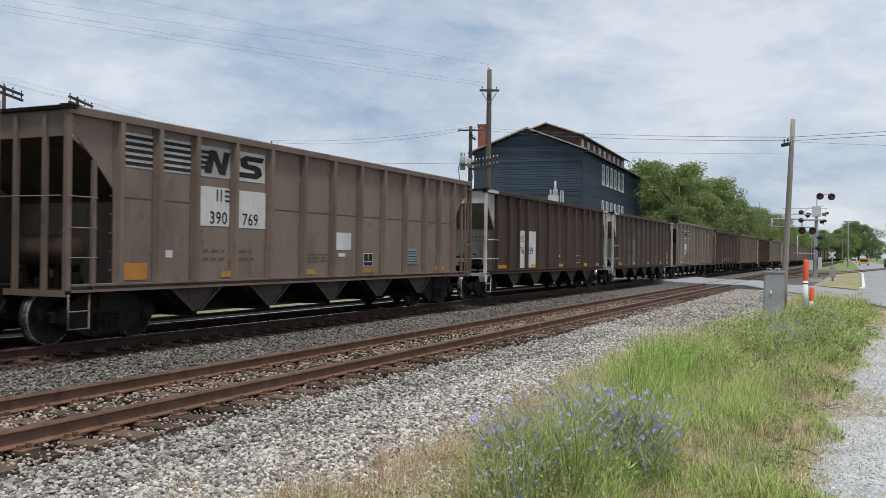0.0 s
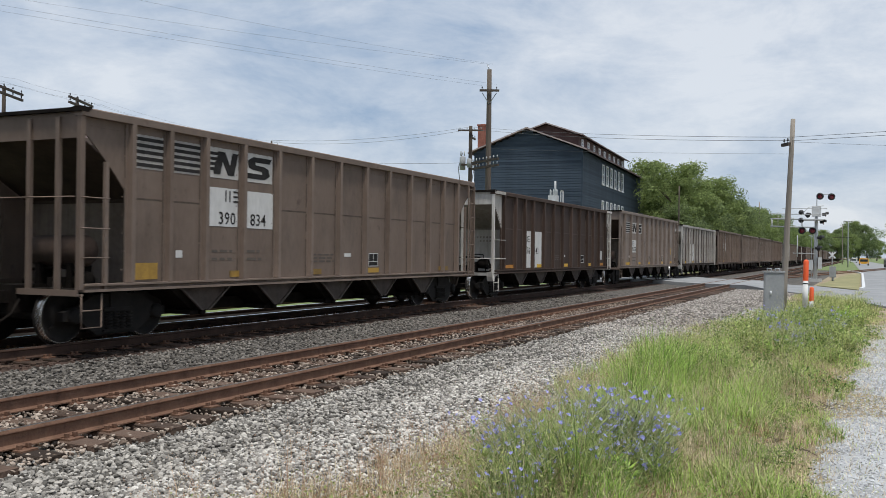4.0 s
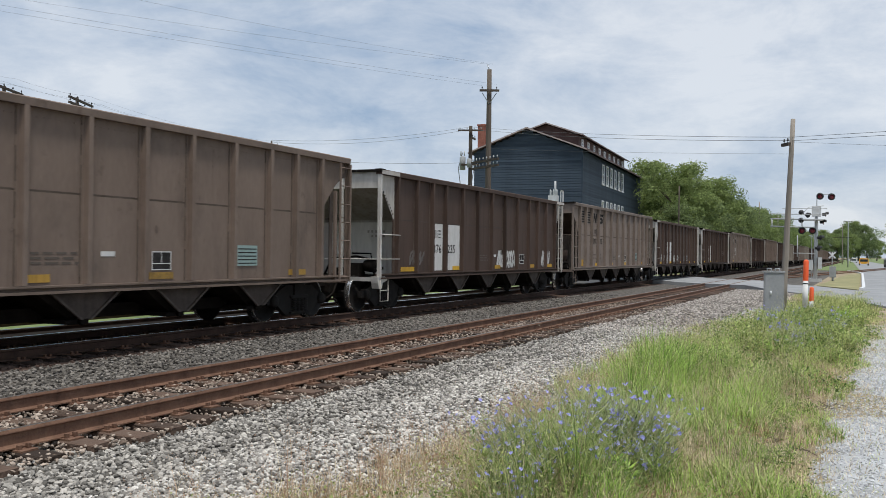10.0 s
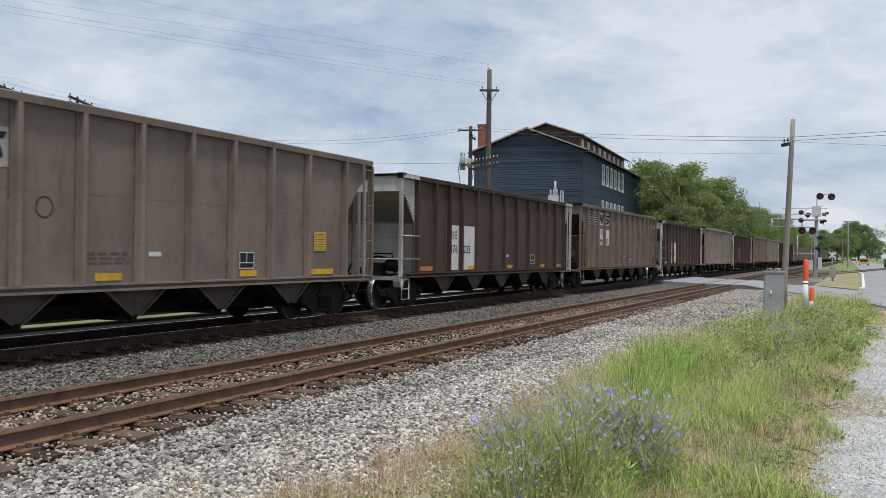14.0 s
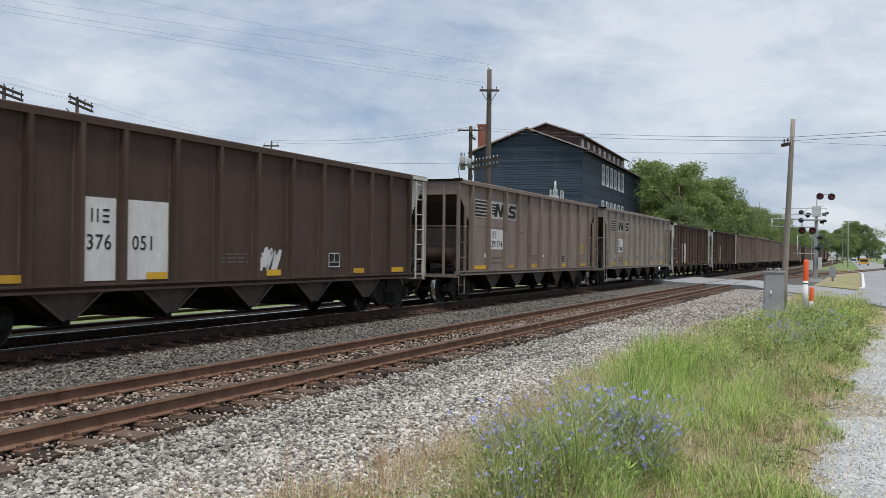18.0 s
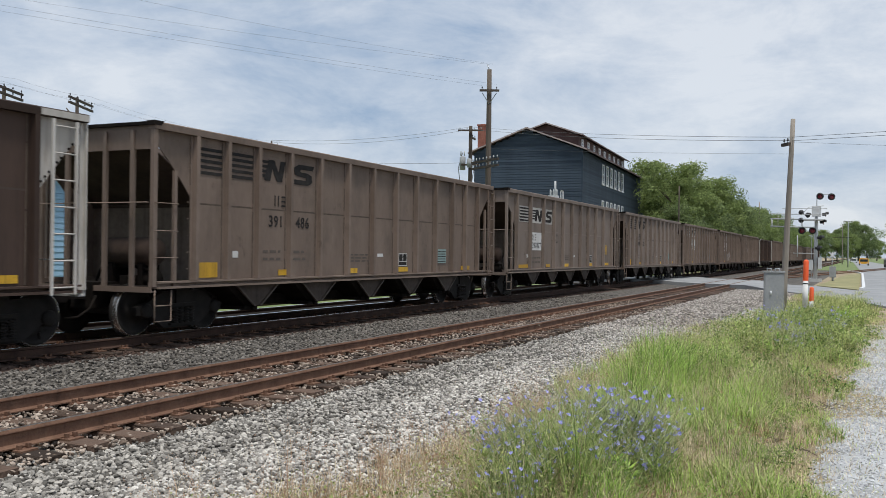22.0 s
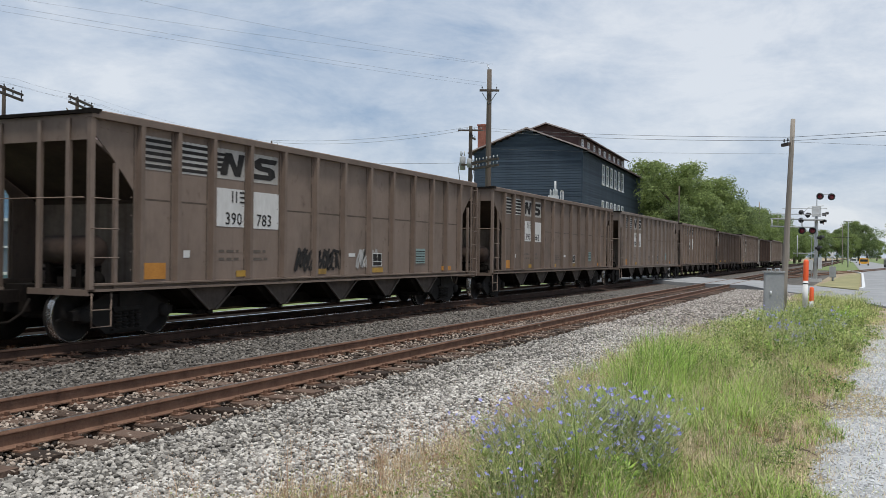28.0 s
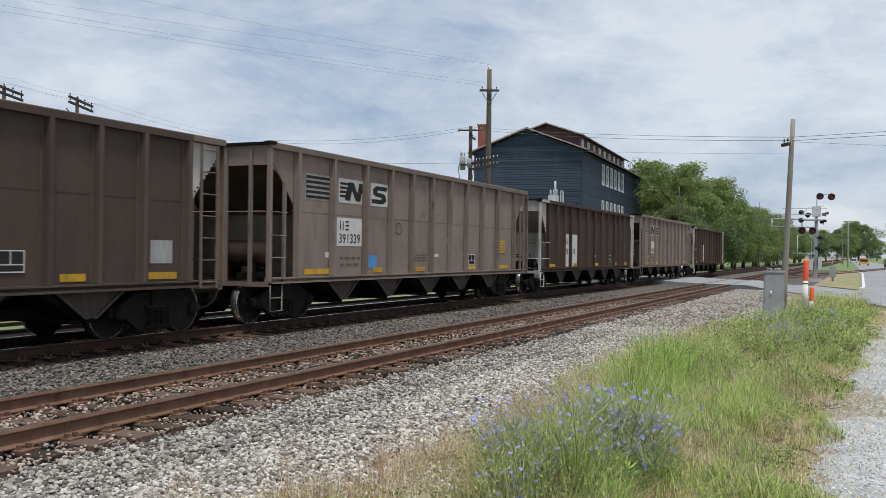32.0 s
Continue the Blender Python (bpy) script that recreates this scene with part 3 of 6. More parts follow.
        part("monitor_fascia", Geo().prism([(x0, 13.86), (mid, 15.18), (mid, 15.31), (x0, 13.99)], 1, -6.597, -6.55), M["fascia"], mon)
    rowm = part("monitor_side", Geo().box(7.3, L - 3.6, 0, 0.03, 12.75, 12.85), M["monitor"], mon)
    rowm.matrix_basis = Matrix(((0, 1, 0, 1.96), (-1, 0, 0, 0), (0, 0, 1, 0), (0, 0, 0, 1)))
    for i in range(9):
        window(rowm, 8.6 + 2.9 * i, 12.95, 0.75, 0.75)
    stack = part("chimney", Geo().box(9.8, 10.55, -1.5, -0.7, He - 0.4, 14.35), M["brick"], b, "red brick chimney")
    part("chimney_cap", Geo().box(9.74, 10.61, -1.56, -0.64, 14.35, 14.5), M["brick"], stack)
    return b


warehouse()


def blue_house():
    h = thing("house", "light blue sided house with white trim", "house", m=pose(-26, 22.5, -0.1))
    blue = M["houseblue"]
    L, D, E = 19.0, 8.0, 4.6
    part("wall", Geo().prism([(0, 0), (-D, 0), (-D, E), (-D / 2, 6.6), (0, E)], 1, -L / 2, L / 2), blue, h)
    z = 0.3
    while z < E - 0.2:
        part("siding_board", shared("siding", lambda: Geo().prism([(0, 0), (0.03, 0), (0.008, 0.2), (0, 0.2)], 1, -L / 2, L / 2)), blue, h, m=pose(0, 0, z))
        z += 0.21
    for s in (0, 1):
        x0 = 0.4 if s == 0 else -D - 0.4
        part("roof", Geo().prism([(x0, E - 0.2), (-D / 2, 6.62), (-D / 2, 6.8), (x0, E)], 1, -L / 2 - 0.4, L / 2 + 0.4), M["roof"], h)
    for y in (-8.0, -5.0, -1.5, 2.2, 5.6, 8.2):
        wf = Geo()
        wf.box(0.035, 0.09, y - 0.55, y - 0.45, 1.0, 2.9).box(0.035, 0.09, y + 0.45, y + 0.55, 1.0, 2.9)
        wf.box(0.035, 0.09, y - 0.45, y + 0.45, 2.8, 2.9).box(0.035, 0.09, y - 0.45, y + 0.45, 1.0, 1.1).box(0.035, 0.08, y - 0.45, y + 0.45, 1.9, 1.97)
        w = part("window", wf, M["frame"], h)
        part("pane", Geo().box(0.036, 0.05, y - 0.45, y + 0.45, 1.1, 2.8), M["pane"], w)
    for y in (-9.4, 9.4):
        part("corner_trim", Geo().box(0.032, 0.06, y - 0.1, y + 0.1, 0, E - 0.1), M["frame"], h)
    part("downpipe", Geo().tube((0.12, 5.0, 0.1), (0.12, 5.0, E - 0.2), 0.05), M["frame"], h)


M["houseblue"] = mat("light_blue_siding", (0.22, 0.36, 0.52), (0.32, 0.48, 0.66), 0.7, scale=0.8, fine=12, bump=0.05)
blue_house()

# ---- poles, wires ----


def crossarm(parent, z, length, turn, pins, name="crossarm", material=None, white=False):
    g = Geo().box(-length / 2, length / 2, -0.045, 0.045, -0.05, 0.05)
    arm = part(name, g, material or M["poledark"], parent, m=pose(0, 0, z, 0, 0, turn) @ pose(0, -0.2, 0))
    for i in range(pins):
        x = (i / max(pins - 1, 1) - 0.5) * (length - 0.25)
        p = Geo().tube((x, 0, 0.05), (x, 0, 0.12), 0.01, n=6)
        p.lathe([(0.10, 0.0), (0.10, 0.028), (0.14, 0.036), (0.15, 0.022), (0.18, 0.026), (0.2, 0.0)], "z", 8, (x, 0, 0))
        part("insulator", p, M["porcelain"] if white else M["lamp"], arm)
    return arm


def pole(label, x, y, h, r, lean=(0, 0), material=None, group="utility poles"):
    t = thing("utility_pole", label, "utility pole", group, m=pose(x, y, -0.15, lean[0], lean[1], 0))
    g = Geo().lathe([(0, 0), (0, r)] + [(h * i / 6, r * (1 - 0.35 * i / 6)) for i in range(1, 7)] + [(h, 0)], "z", 14)
    part("shaft", g, material or M["pole"], t)
    return t


M["polemid"] = mat("brown_pole_wood", (0.07, 0.056, 0.045), (0.16, 0.132, 0.108), 0.9, scale=4, fine=24, bump=0.3, streak=12)
p = pole("tall weathered wooden pole with cross-arms", -16.5, 40.8, 10.9, 0.17, material=M["polemid"])
a = crossarm(p, 9.85, 0.95, 25, 2)
part("brace", Geo().tube((-0.35, -0.12, 9.75), (0, -0.12, 9.2), 0.02).tube((0.35, -0.12, 9.75), (0, -0.12, 9.2), 0.02), M["galv"], p, m=pose(0, 0, 0, 0, 0, 25))
part("ridge_pin", Geo().tube((0.02, 0, 10.85), (-0.12, 0, 11.15), 0.02), M["galv"], p)
for z in (6.45, 6.15):
    crossarm(p, z, 2.6, -38, 8, white=True)
part("riser_pipe", Geo().tube((0.16, -0.15, 0.1), (0.13, -0.13, 5.2), 0.05), M["poledark"], p)
p = pole("dark wooden pole with gray transformer", -22.8, 53.3, 10.1, 0.17, material=M["poledark"])
crossarm(p, 9.8, 1.6, 20, 4, white=True)
crossarm(p, 9.3, 0.9, 100, 2)
crossarm(p, 7.6, 1.2, 20, 3, white=True)
tr = part("transformer", Geo().lathe([(7.3, 0), (7.3, 0.19), (8.1, 0.19), (8.14, 0.15), (8.18, 0)], "z", 16, (-0.5, -0.1, 0)), M["cabinet"], p, "gray can transformer")
for dx in (-0.12, 0.12):
    part("bushing", Geo().tube((-0.5 + dx, -0.1, 8.2), (-0.5 + dx, -0.1, 8.5), 0.04), M["porcelain"], tr)
part("transformer", Geo().lathe([(7.4, 0), (7.4, 0.15), (7.95, 0.15), (8.0, 0)], "z", 14, (0.1, -0.42, 0)), M["cabinet"], p)
part("cable_loop", Geo().path([(-0.5, -0.1, 8.4), (-0.75, -0.2, 7.4), (-0.6, -0.2, 6.4), (-0.2, -0.1, 5.9), (0.2, -0.2, 6.5), (0.3, 0, 7.6)], 0.025), M["wire"], p)
p = pole("distant pole with twin cross-arms over the lawn", -34.7, 32.4, 9.3, 0.12, material=M["poledark"])
crossarm(p, 9.1, 3.0, 116, 4)
crossarm(p, 8.85, 3.0, 116, 4)
part("brace", Geo().tube((-0.6, -0.1, 8.8), (0, -0.1, 8.2), 0.03), M["poledark"], p)
p = pole("distant pole with twin cross-arms over the lawn", -34.5, 28.1, 9.1, 0.12, material=M["poledark"])
crossarm(p, 8.95, 2.8, 116, 4)
crossarm(p, 8.7, 2.8, 116, 4)
p = pole("slim distant pole with short cross-arm", -40.3, 56.2, 10.2, 0.10, material=M["poledark"])
crossarm(p, 9.8, 1.2, 25, 3)
p = pole("leaning bare gray wooden pole beside the cabinet", -2.33, 31.7, 6.5, 0.11, lean=(0, 2.3))
crossarm(p, 5.65, 0.5, -60, 2)
for x, y, h in ((-14.6, 150, 10.5), (-15.0, 190, 10.0)):
    p = pole("slim gray pole before the trees", x, y, h, 0.13)
p = pole("tall thin pole by the street beyond the crossing", -2.3, 190, 9.2, 0.12, material=M["galv"])
crossarm(p, 8.9, 1.6, 0, 2)
p = pole("tall thin pole by the street beyond the crossing", -4.5, 260, 10.5, 0.14)
crossarm(p, 7.2, 4.5, 0, 3)
p = pole("slim pole in front of the mill trees", -17.5, 97, 9.3, 0.09, material=M["polemid"])


def wire(a, b, sag, r=0.012, label="thin sagging overhead wire"):
    a, b = Vector(a), Vector(b)
    pts = [a.lerp(b, i / 14) - Vector((0, 0, sag * 4 * (i / 14) * (1 - i / 14))) for i in range(15)]
    return tagged(part("overhead_wire", Geo().path(pts, r * 0.5, 5), M["wire"]), label, "wire", "overhead wires")


wire((-22.8, 53.3, 9.9), (-2.15, 31.7, 5.75), 0.15, 0.016)
wire((-22.8, 53.1, 9.75), (-2.05, 31.6, 5.62), 0.2, 0.016)
wire((-16.5, 40.8, 6.9), (-2.15, 31.7, 5.2), 0.05, 0.008)
wire((-2.15, 31.7, 5.75), (24, 4, 3.2), 0.1, 0.014)
wire((-2.05, 31.6, 5.62), (24, 3, 3.1), 0.1, 0.014)
wire((-2.15, 31.7, 5.6), (20, 22, 3.4), 0.2, 0.008)
wire((-22.8, 53.3, 9.9), (-40.3, 56.2, 10.1), 0.35, 0.018)
wire((-22.8, 53.3, 9.75), (-40.3, 56.2, 9.95), 0.45, 0.018)
wire((-22.8, 53.3, 7.6), (-34.7, 40, 7.4), 0.3, 0.018)
for dz, dx in ((0, 0), (0.05, 0.8), (-0.35, 1.4)):
    wire((-40.3 + dx, 56.2, 9.9 + dz), (-34.7 + dx, 32.4, 9.1 + dz), 0.4, 0.007)
    wire((-34.7 + dx, 32.4, 9.1 + dz), (-34.5 + dx, 28.1, 9.15 + dz), 0.1, 0.007)
    wire((-34.5 + dx, 28.1, 9.15 + dz), (-34 + dx, -10, 9.2 + dz), 0.4, 0.007)
for x, z, ex, ey, ez in ((-16.9, 10.0, -26.9, 21.9, 10.3), (-16.1, 10.0, -25.9, 22.1, 10.3), (-16.5, 11.0, -26.6, 23.9, 11.0), (-16.3, 11.0, -22.8, 25.8, 11.0)):
    wire((x, 40.8, z), (2 * ex - x, 2 * ey - 40.8, 2 * ez - z), 0.35, 0.007)

# ---- crossing signals, cabinet, markers ----


def lamp_head(parent, at, turn=180, r=0.3):
    h = part("lamp_head", Geo().lathe([(0.05, 0), (0.05, r), (0.07, r), (0.075, 0.12), (0.32, 0.10), (0.32, 0)], "y", 20), M["lamp"], parent, "black round flasher head", m=pose(*at, 0, 0, turn))
    part("lens", Geo().lathe([(0.0, 0), (0.015, 0.12), (0.045, 0.17)], "y", 16), M["lens"], h, "unlit red lens")
    hood = Geo()
    for i in range(7):
        t0, t1 = math.pi * i / 7, math.pi * (i + 1) / 7
        for rr in (0.18,):
            p = [(rr * math.cos(t), yy, rr * math.sin(t)) for t in (t0, t1) for yy in (0.045, -0.16)]
            q = [(v[0] * 1.06, v[1], v[2] * 1.06) for v in p]
            hood.add(p + q, [(0, 1, 3, 2), (4, 6, 7, 5), (1, 5, 7, 3), (0, 2, 6, 4)])
    part("hood", hood, M["lamp"], h)
    return h


def signal():
    s = thing("crossing_signal", "tall galvanised crossing signal with unlit flashers", "railway signal", m=pose(-3.19, 75.4, -0.1))
    part("mast", Geo().tube((0, 0, 0), (0.02, 0, 5.6), 0.15, 0.11, 14), M["alupaint"], s)
    part("foundation", Geo().box(-0.45, 0.45, -0.45, 0.45, -0.1, 0.25), M["concrete"], s)
    part("base_box", Geo().box(-0.6, -0.18, -0.3, 0.2, 0.9, 1.7).box(0.18, 0.45, -0.3, 0.2, 1.0, 1.9), M["alupaint"], s, "gate mechanism housing")
    part("top_box", Geo().box(-0.3, 0.36, -0.3, 0.3, 5.05, 5.85), M["alupaint"], s)
    part("platform", Geo().box(-0.9, 0.7, -0.7, 0.7, 4.75, 4.82), M["alupaint"], s)
    for z in (5.2, 5.65):
        part("railing", Geo().path([(-2.4, -0.6, z), (0.75, -0.6, z), (0.75, 0.6, z)], 0.025), M["alupaint"], s)
    arm = Geo()
    for y, z in ((-0.4, 4.2), (0.4, 4.2), (-0.4, 4.8), (0.4, 4.8), (0, 5.2)):
        arm.tube((0, y, z), (-3.3, y, z + 0.1), 0.035, n=6)
    for x in (-1.0, -2.0, -3.2):
        arm.tube((x, -0.4, 4.2), (x, -0.4, 4.85), 0.02, n=5).tube((x, 0.4, 4.2), (x, 0.4, 4.85), 0.02, n=5)
    arm.path([(-1.0, -0.6, 5.2), (-0.5, -0.6, 5.75), (0.6, -0.6, 5.85)], 0.025)
    part("cantilever_arm", arm, M["alupaint"], s)
    part("top_arm", Geo().path([(0.05, 0, 5.5), (0.05, 0, 6.75), (1.3, 0, 6.75)], 0.04), M["alupaint"], s)
    lamp_head(s, (0.28, -0.2, 6.6), 0, 0.27)
    lamp_head(s, (1.1, -0.2, 6.55), 12, 0.27)
    for x, z, t in ((-0.55, 5.15, 150), (0.75, 5.2, 90), (0.6, 4.6, 90), (-1.05, 5.35, 180), (-1.05, 4.75, 180), (0.4, 3.4, 120)):
        lamp_head(s, (x, -0.25, z), t, 0.2)
    hang = part("hanger", Geo().tube((-1.3, -0.3, 3.6), (-1.3, -0.3, 1.9), 0.04).tube((-1.6, -0.3, 2.2), (0, -0.3, 2.2), 0.03), M["alupaint"], s)
    lamp_head(s, (-0.98, -0.4, 3.95), 0, 0.27)
    lamp_head(s, (-0.22, -0.4, 3.95), 8, 0.27)
    lamp_head(s, (0.25, -0.3, 2.6), 130, 0.22)
    part("ladder", Geo().path([(-0.3, 0.3, 0.3), (-0.3, 0.3, 3.8)], 0.02).path([(0.1, 0.3, 0.3), (0.1, 0.3, 3.8)], 0.02), M["alupaint"], s)


signal()


def cabinet():
    c = thing("signal_cabinet", "gray steel signal cabinet on a concrete pad", "cabinet", m=pose(-2.47, 30.0, -0.1, 0, 0, 8))
    g = Geo().box(-0.29, 0.29, -0.25, 0.25, 0.06, 1.42)
    part("body", g, M["cabinet"], c)
    part("roof", Geo().box(-0.32, 0.32, -0.29, 0.29, 1.423, 1.47), M["cabinet"], c)
    d = part("door", Geo().box(-0.26, 0.26, -0.268, -0.252, 0.12, 1.38), M["cabinet"], c)
    part("handle", Geo().tube((-0.1, -0.28, 0.74), (-0.1, -0.28, 0.86), 0.03, n=8), M["frame"], d, "pale round latch")
    part("pad", Geo().box(-0.55, 0.55, -0.5, 0.5, -0.06, 0.06), M["concrete"], c)
    for x in (-0.14, 0.1):
        part("lifting_eye", Geo().path([(x - 0.06, 0, 1.47), (x - 0.06, 0, 1.55), (x + 0.06, 0, 1.55), (x + 0.06, 0, 1.47)], 0.02), M["galv"], c)


cabinet()


def marker(label, x, y, h, split, r):
    t = thing("marker_post", label, "marker post", "orange and white marker posts", m=pose(x, y, -0.1, 0, 1.0, 0))
    part("lower_tube", Geo().tube((0, 0, 0), (0, 0, split), r, n=14), M["markerwhite"], t, "white lower tube")
    part("upper_tube", Geo().lathe([(split, r + 0.004), (h - r, r + 0.004), (h - r * 0.4, r * 0.85), (h, 0)], "z", 14), M["marker"], t, "orange upper tube")
    if h > 1.2:
        part("band", Geo().tube((0, 0, split - 0.12), (0, 0, split - 0.08), r + 0.003, n=14), M["lamp"], t, "dark lettering band")


marker("tall orange and white plastic marker post", -1.76, 33.8, 1.84, 1.1, 0.085)
marker("short orange marker post with white foot", -1.61, 35.0, 0.86, 0.35, 0.07)
marker("distant orange marker post", -2.02, 37.6, 1.3, 0.95, 0.035)

box = thing("relay_case", "small gray relay case by the crossing", "cabinet", m=pose(-2.0, 76.6, -0.1))
part("body", Geo().box(-0.24, 0.24, -0.2, 0.2, 0.35, 1.2), M["cabinet"], box)
part("post", Geo().tube((0, 0, 0), (0, 0, 0.35), 0.08), M["galv"], box)
sign = thing("crossbuck_sign", "white crossbuck beyond the crossing", "sign", m=pose(-3.6, 135, -0.1))
part("post", Geo().tube((0, 0, 0), (0, 0, 2.6), 0.06), M["galv"], sign)
for a in (45, -45):
    part("blade", Geo().box(-0.6, 0.6, -0.03 if a > 0 else -0.06, -0.001 if a > 0 else -0.031, -0.1, 0.1), M["frame"], sign, m=pose(0, -0.08, 2.2, 0, a, 0))
lat = thing("lattice_mast", "gray lattice signal mast before the trees", "railway signal", m=pose(-16.4, 200, -0.1))
lg = Geo()
for dx, dy in ((-0.9, -0.4), (0.9, -0.4), (-0.9, 0.4), (0.9, 0.4)):
    lg.tube((dx, dy, 0), (dx * 0.75, dy, 4.0), 0.07, n=6)
for i in range(4):
    z0, z1 = 1.0 * i, 1.0 * (i + 1)
    lg.tube((-0.85, -0.4, z0), (0.85, -0.4, z1), 0.035, n=5).tube((0.85, -0.4, z0), (-0.85, -0.4, z1), 0.035, n=5)
part("frame", lg, M["alupaint"], lat)


def substation():
    """Pale switchgear on a stand beside the mill, its top showing above the wagons."""
    s = thing("switchgear", "pale gray switchgear stand in front of the mill", "electrical equipment", m=pose(-21.4, 66.5, -0.1))
    part("stand", Geo().box(-0.9, -0.75, -0.1, 0.1, 0, 5.2).box(0.75, 0.9, -0.1, 0.1, 0, 5.2).box(-0.9, 0.9, -0.1, 0.1, 5.2, 5.35), M["alupaint"], s)
    part("tank", Geo().box(-0.7, 0.45, -0.4, 0.4, 5.35, 6.4), M["alupaint"], s)
    for x in (-0.5, -0.1, 0.3):
        part("insulator", Geo().lathe([(6.4, 0.1), (6.5, 0.16), (6.6, 0.1), (6.7, 0.16), (6.8, 0.1), (6.9, 0)], "z", 10, (x, 0, 0)), M["porcelain"], s)
    part("mast", Geo().tube((0.1, 0, 6.4), (0.1, 0, 7.5), 0.14), M["alupaint"], s)
    part("side_frame", Geo().box(0.8, 0.9, -0.1, 0.1, 5.35, 6.8).box(1.1, 1.2, -0.1, 0.1, 5.35, 6.8).box(0.8, 1.2, -0.1, 0.1, 6.7, 6.8), M["alupaint"], s)
    s.scale = (0.6, 0.7, 1.0)


substation()

# ---- parked vehicles far down the street ----


def truck_far(label, name, x, y, w, l, h, body, turn=0):
    t = thing(name, label, name.replace("_", " "), m=pose(x, y, -0.04, 0, 0, turn))
    part("body", Geo().prism([(-w / 2, 0.4), (w / 2, 0.4), (w / 2, h - 0.3), (w / 2 - 0.25, h), (-w / 2 + 0.25, h), (-w / 2, h - 0.3)], 1, -l / 2, l / 2), body, t)
    part("windscreen", Geo().box(-w / 2 + 0.2, w / 2 - 0.2, -l / 2 - 0.02, -l / 2 - 0.003, h * 0.52, h * 0.85), M["glass"], t)
    for sx in (-1, 1):
        part("headlight", Geo().lathe([(-0.03, 0), (-0.03, 0.1), (0.0, 0.12)], "y", 10, (sx * (w / 2 - 0.25), -l / 2, h * 0.32)), M["frame"], t)
        for yy in (-l * 0.32, l * 0.32):
            part("wheel", Geo().lathe([(-0.12, 0), (-0.12, 0.4), (0.12, 0.4), (0.12, 0)], "x", 14, (sx * (w / 2 - 0.1), yy, 0.4)), M["lamp"], t)


truck_far("yellow truck coming down the street", "yellow_truck", 0.6, 235, 2.0, 5.5, 1.7, M["school"])
truck_far("dark pickup parked beside the street", "pickup_truck", 5.2, 195, 2.0, 5.0, 1.8, M["carpaint"], 4)
truck_far("dark van parked beside the street", "van", 5.6, 150, 2.0, 4.8, 2.0, M["carpaint"], -6)
truck_far("pale car far down the street", "car", -2.2, 330, 1.9, 4.5, 1.5, M["frame"])

# ---- the coal train ----
PITCH, HALF = 16.957, 7.775
HEIGHT = {"gray": 3.77, "tan": 3.73, "brown": 3.62}
POSTS = {"gray": (1.07, 2.5, 4.0, 5.3, 6.5, 7.75, 9.0, 10.2, 11.45, 12.8, 14.35),
         "tan": (1.12, 2.02, 2.98, 4.10, 5.26, 6.48, 7.68, 8.91, 10.08, 11.30, 12.46, 13.40, 14.38),
         "brown": (1.16, 2.29, 3.26, 4.16, 5.39, 6.59, 7.775, 8.97, 10.18, 11.38, 12.35, 13.34, 14.45)}
BAYS = (3.12, 5.4, 7.755, 10.0, 12.3)
SHEET, OUT = 1.49, 1.60


def text_mesh(words, size):
    key = "lettering:%s:%.2f" % (words, size)
    if key not in CACHE:
        cu = bpy.data.curves.new("lettering", "FONT")
        cu.body, cu.size, cu.extrude, cu.offset, cu.resolution_u = words, size, 0.004, size * 0.003, 2
        cu.space_character = 1.05
        ob = bpy.data.objects.new("lettering", cu)
        scene.collection.objects.link(ob)
        me = bpy.data.meshes.new_from_object(ob.evaluated_get(bpy.context.evaluated_depsgraph_get()))
        bpy.data.objects.remove(ob)
        CACHE[key] = me
    return CACHE[key]


def on_side(y, z, x=SHEET):
    """Local pose of flat lettering on the wagon's side: text runs towards +y and faces +x."""
    return Matrix(((0, 0, 1, x), (1, 0, 0, y), (0, 1, 0, z), (0, 0, 0, 1)))


def side_sheet(top, cut, inset):
    """The sheet of one side: full length at the top, cut back along a slightly bowed slant over the end platforms."""
    h, z0, z1 = HALF, 0.98, 2.38
    slant = []
    for k in range(7):
        f = k / 6
        slant.append((0.12 + (cut - 0.12) * f + 0.05 * math.sin(math.pi * f), top - 0.34 - (top - 0.34 - z1) * f))
    slant = [(a + inset * (1 - k / 6), z) for k, (a, z) in enumerate(slant)]
    near = [(-h + a, z) for a, z in slant]
    far = [(h - a, z) for a, z in reversed(slant)]
    e = h - 0.08 - inset
    g = Geo()
    g.prism([(-h + cut, z0), (h - cut, z0)] + far + [(e, top - 0.30), (e, top - 0.12), (-e, top - 0.12), (-e, top - 0.30)] + near, 0, SHEET - 0.02, SHEET)
    return g


def rivets(top, posts):
    """Rows of rivet heads along the top and beside the posts."""
    g = Geo()
    spots = [(-HALF + 0.3 + 0.14 * i, top - 0.26) for i in range(int((2 * HALF - 0.6) / 0.14))]
    for p in posts:
        spots += [(p - HALF - 0.16, 1.2 + 0.3 * i) for i in range(int((top - 1.5) / 0.3))]
    for y, z in spots:
        g.box(SHEET - 0.002, SHEET + 0.008, y - 0.011, y + 0.011, z - 0.011, z + 0.011)
    return g


def post_geo(top):
    """A side stake of hat shape, wider at its foot."""
    w, z0, z1 = 0.055, 0.99, top - 0.10
    return Geo().prism([(SHEET, -2 * w), (SHEET + 0.012, -2 * w), (SHEET + 0.012, -w), (OUT, -0.8 * w), (OUT, 0.8 * w), (SHEET + 0.012, w), (SHEET + 0.012, 2 * w), (SHEET, 2 * w)], 2, z0, z1)


def seams_geo(kind, top):
    """Rusty weld lines down both feet of every post, broken here and there."""
    rng, g, w = random.Random(len(kind)), Geo(), 0.055
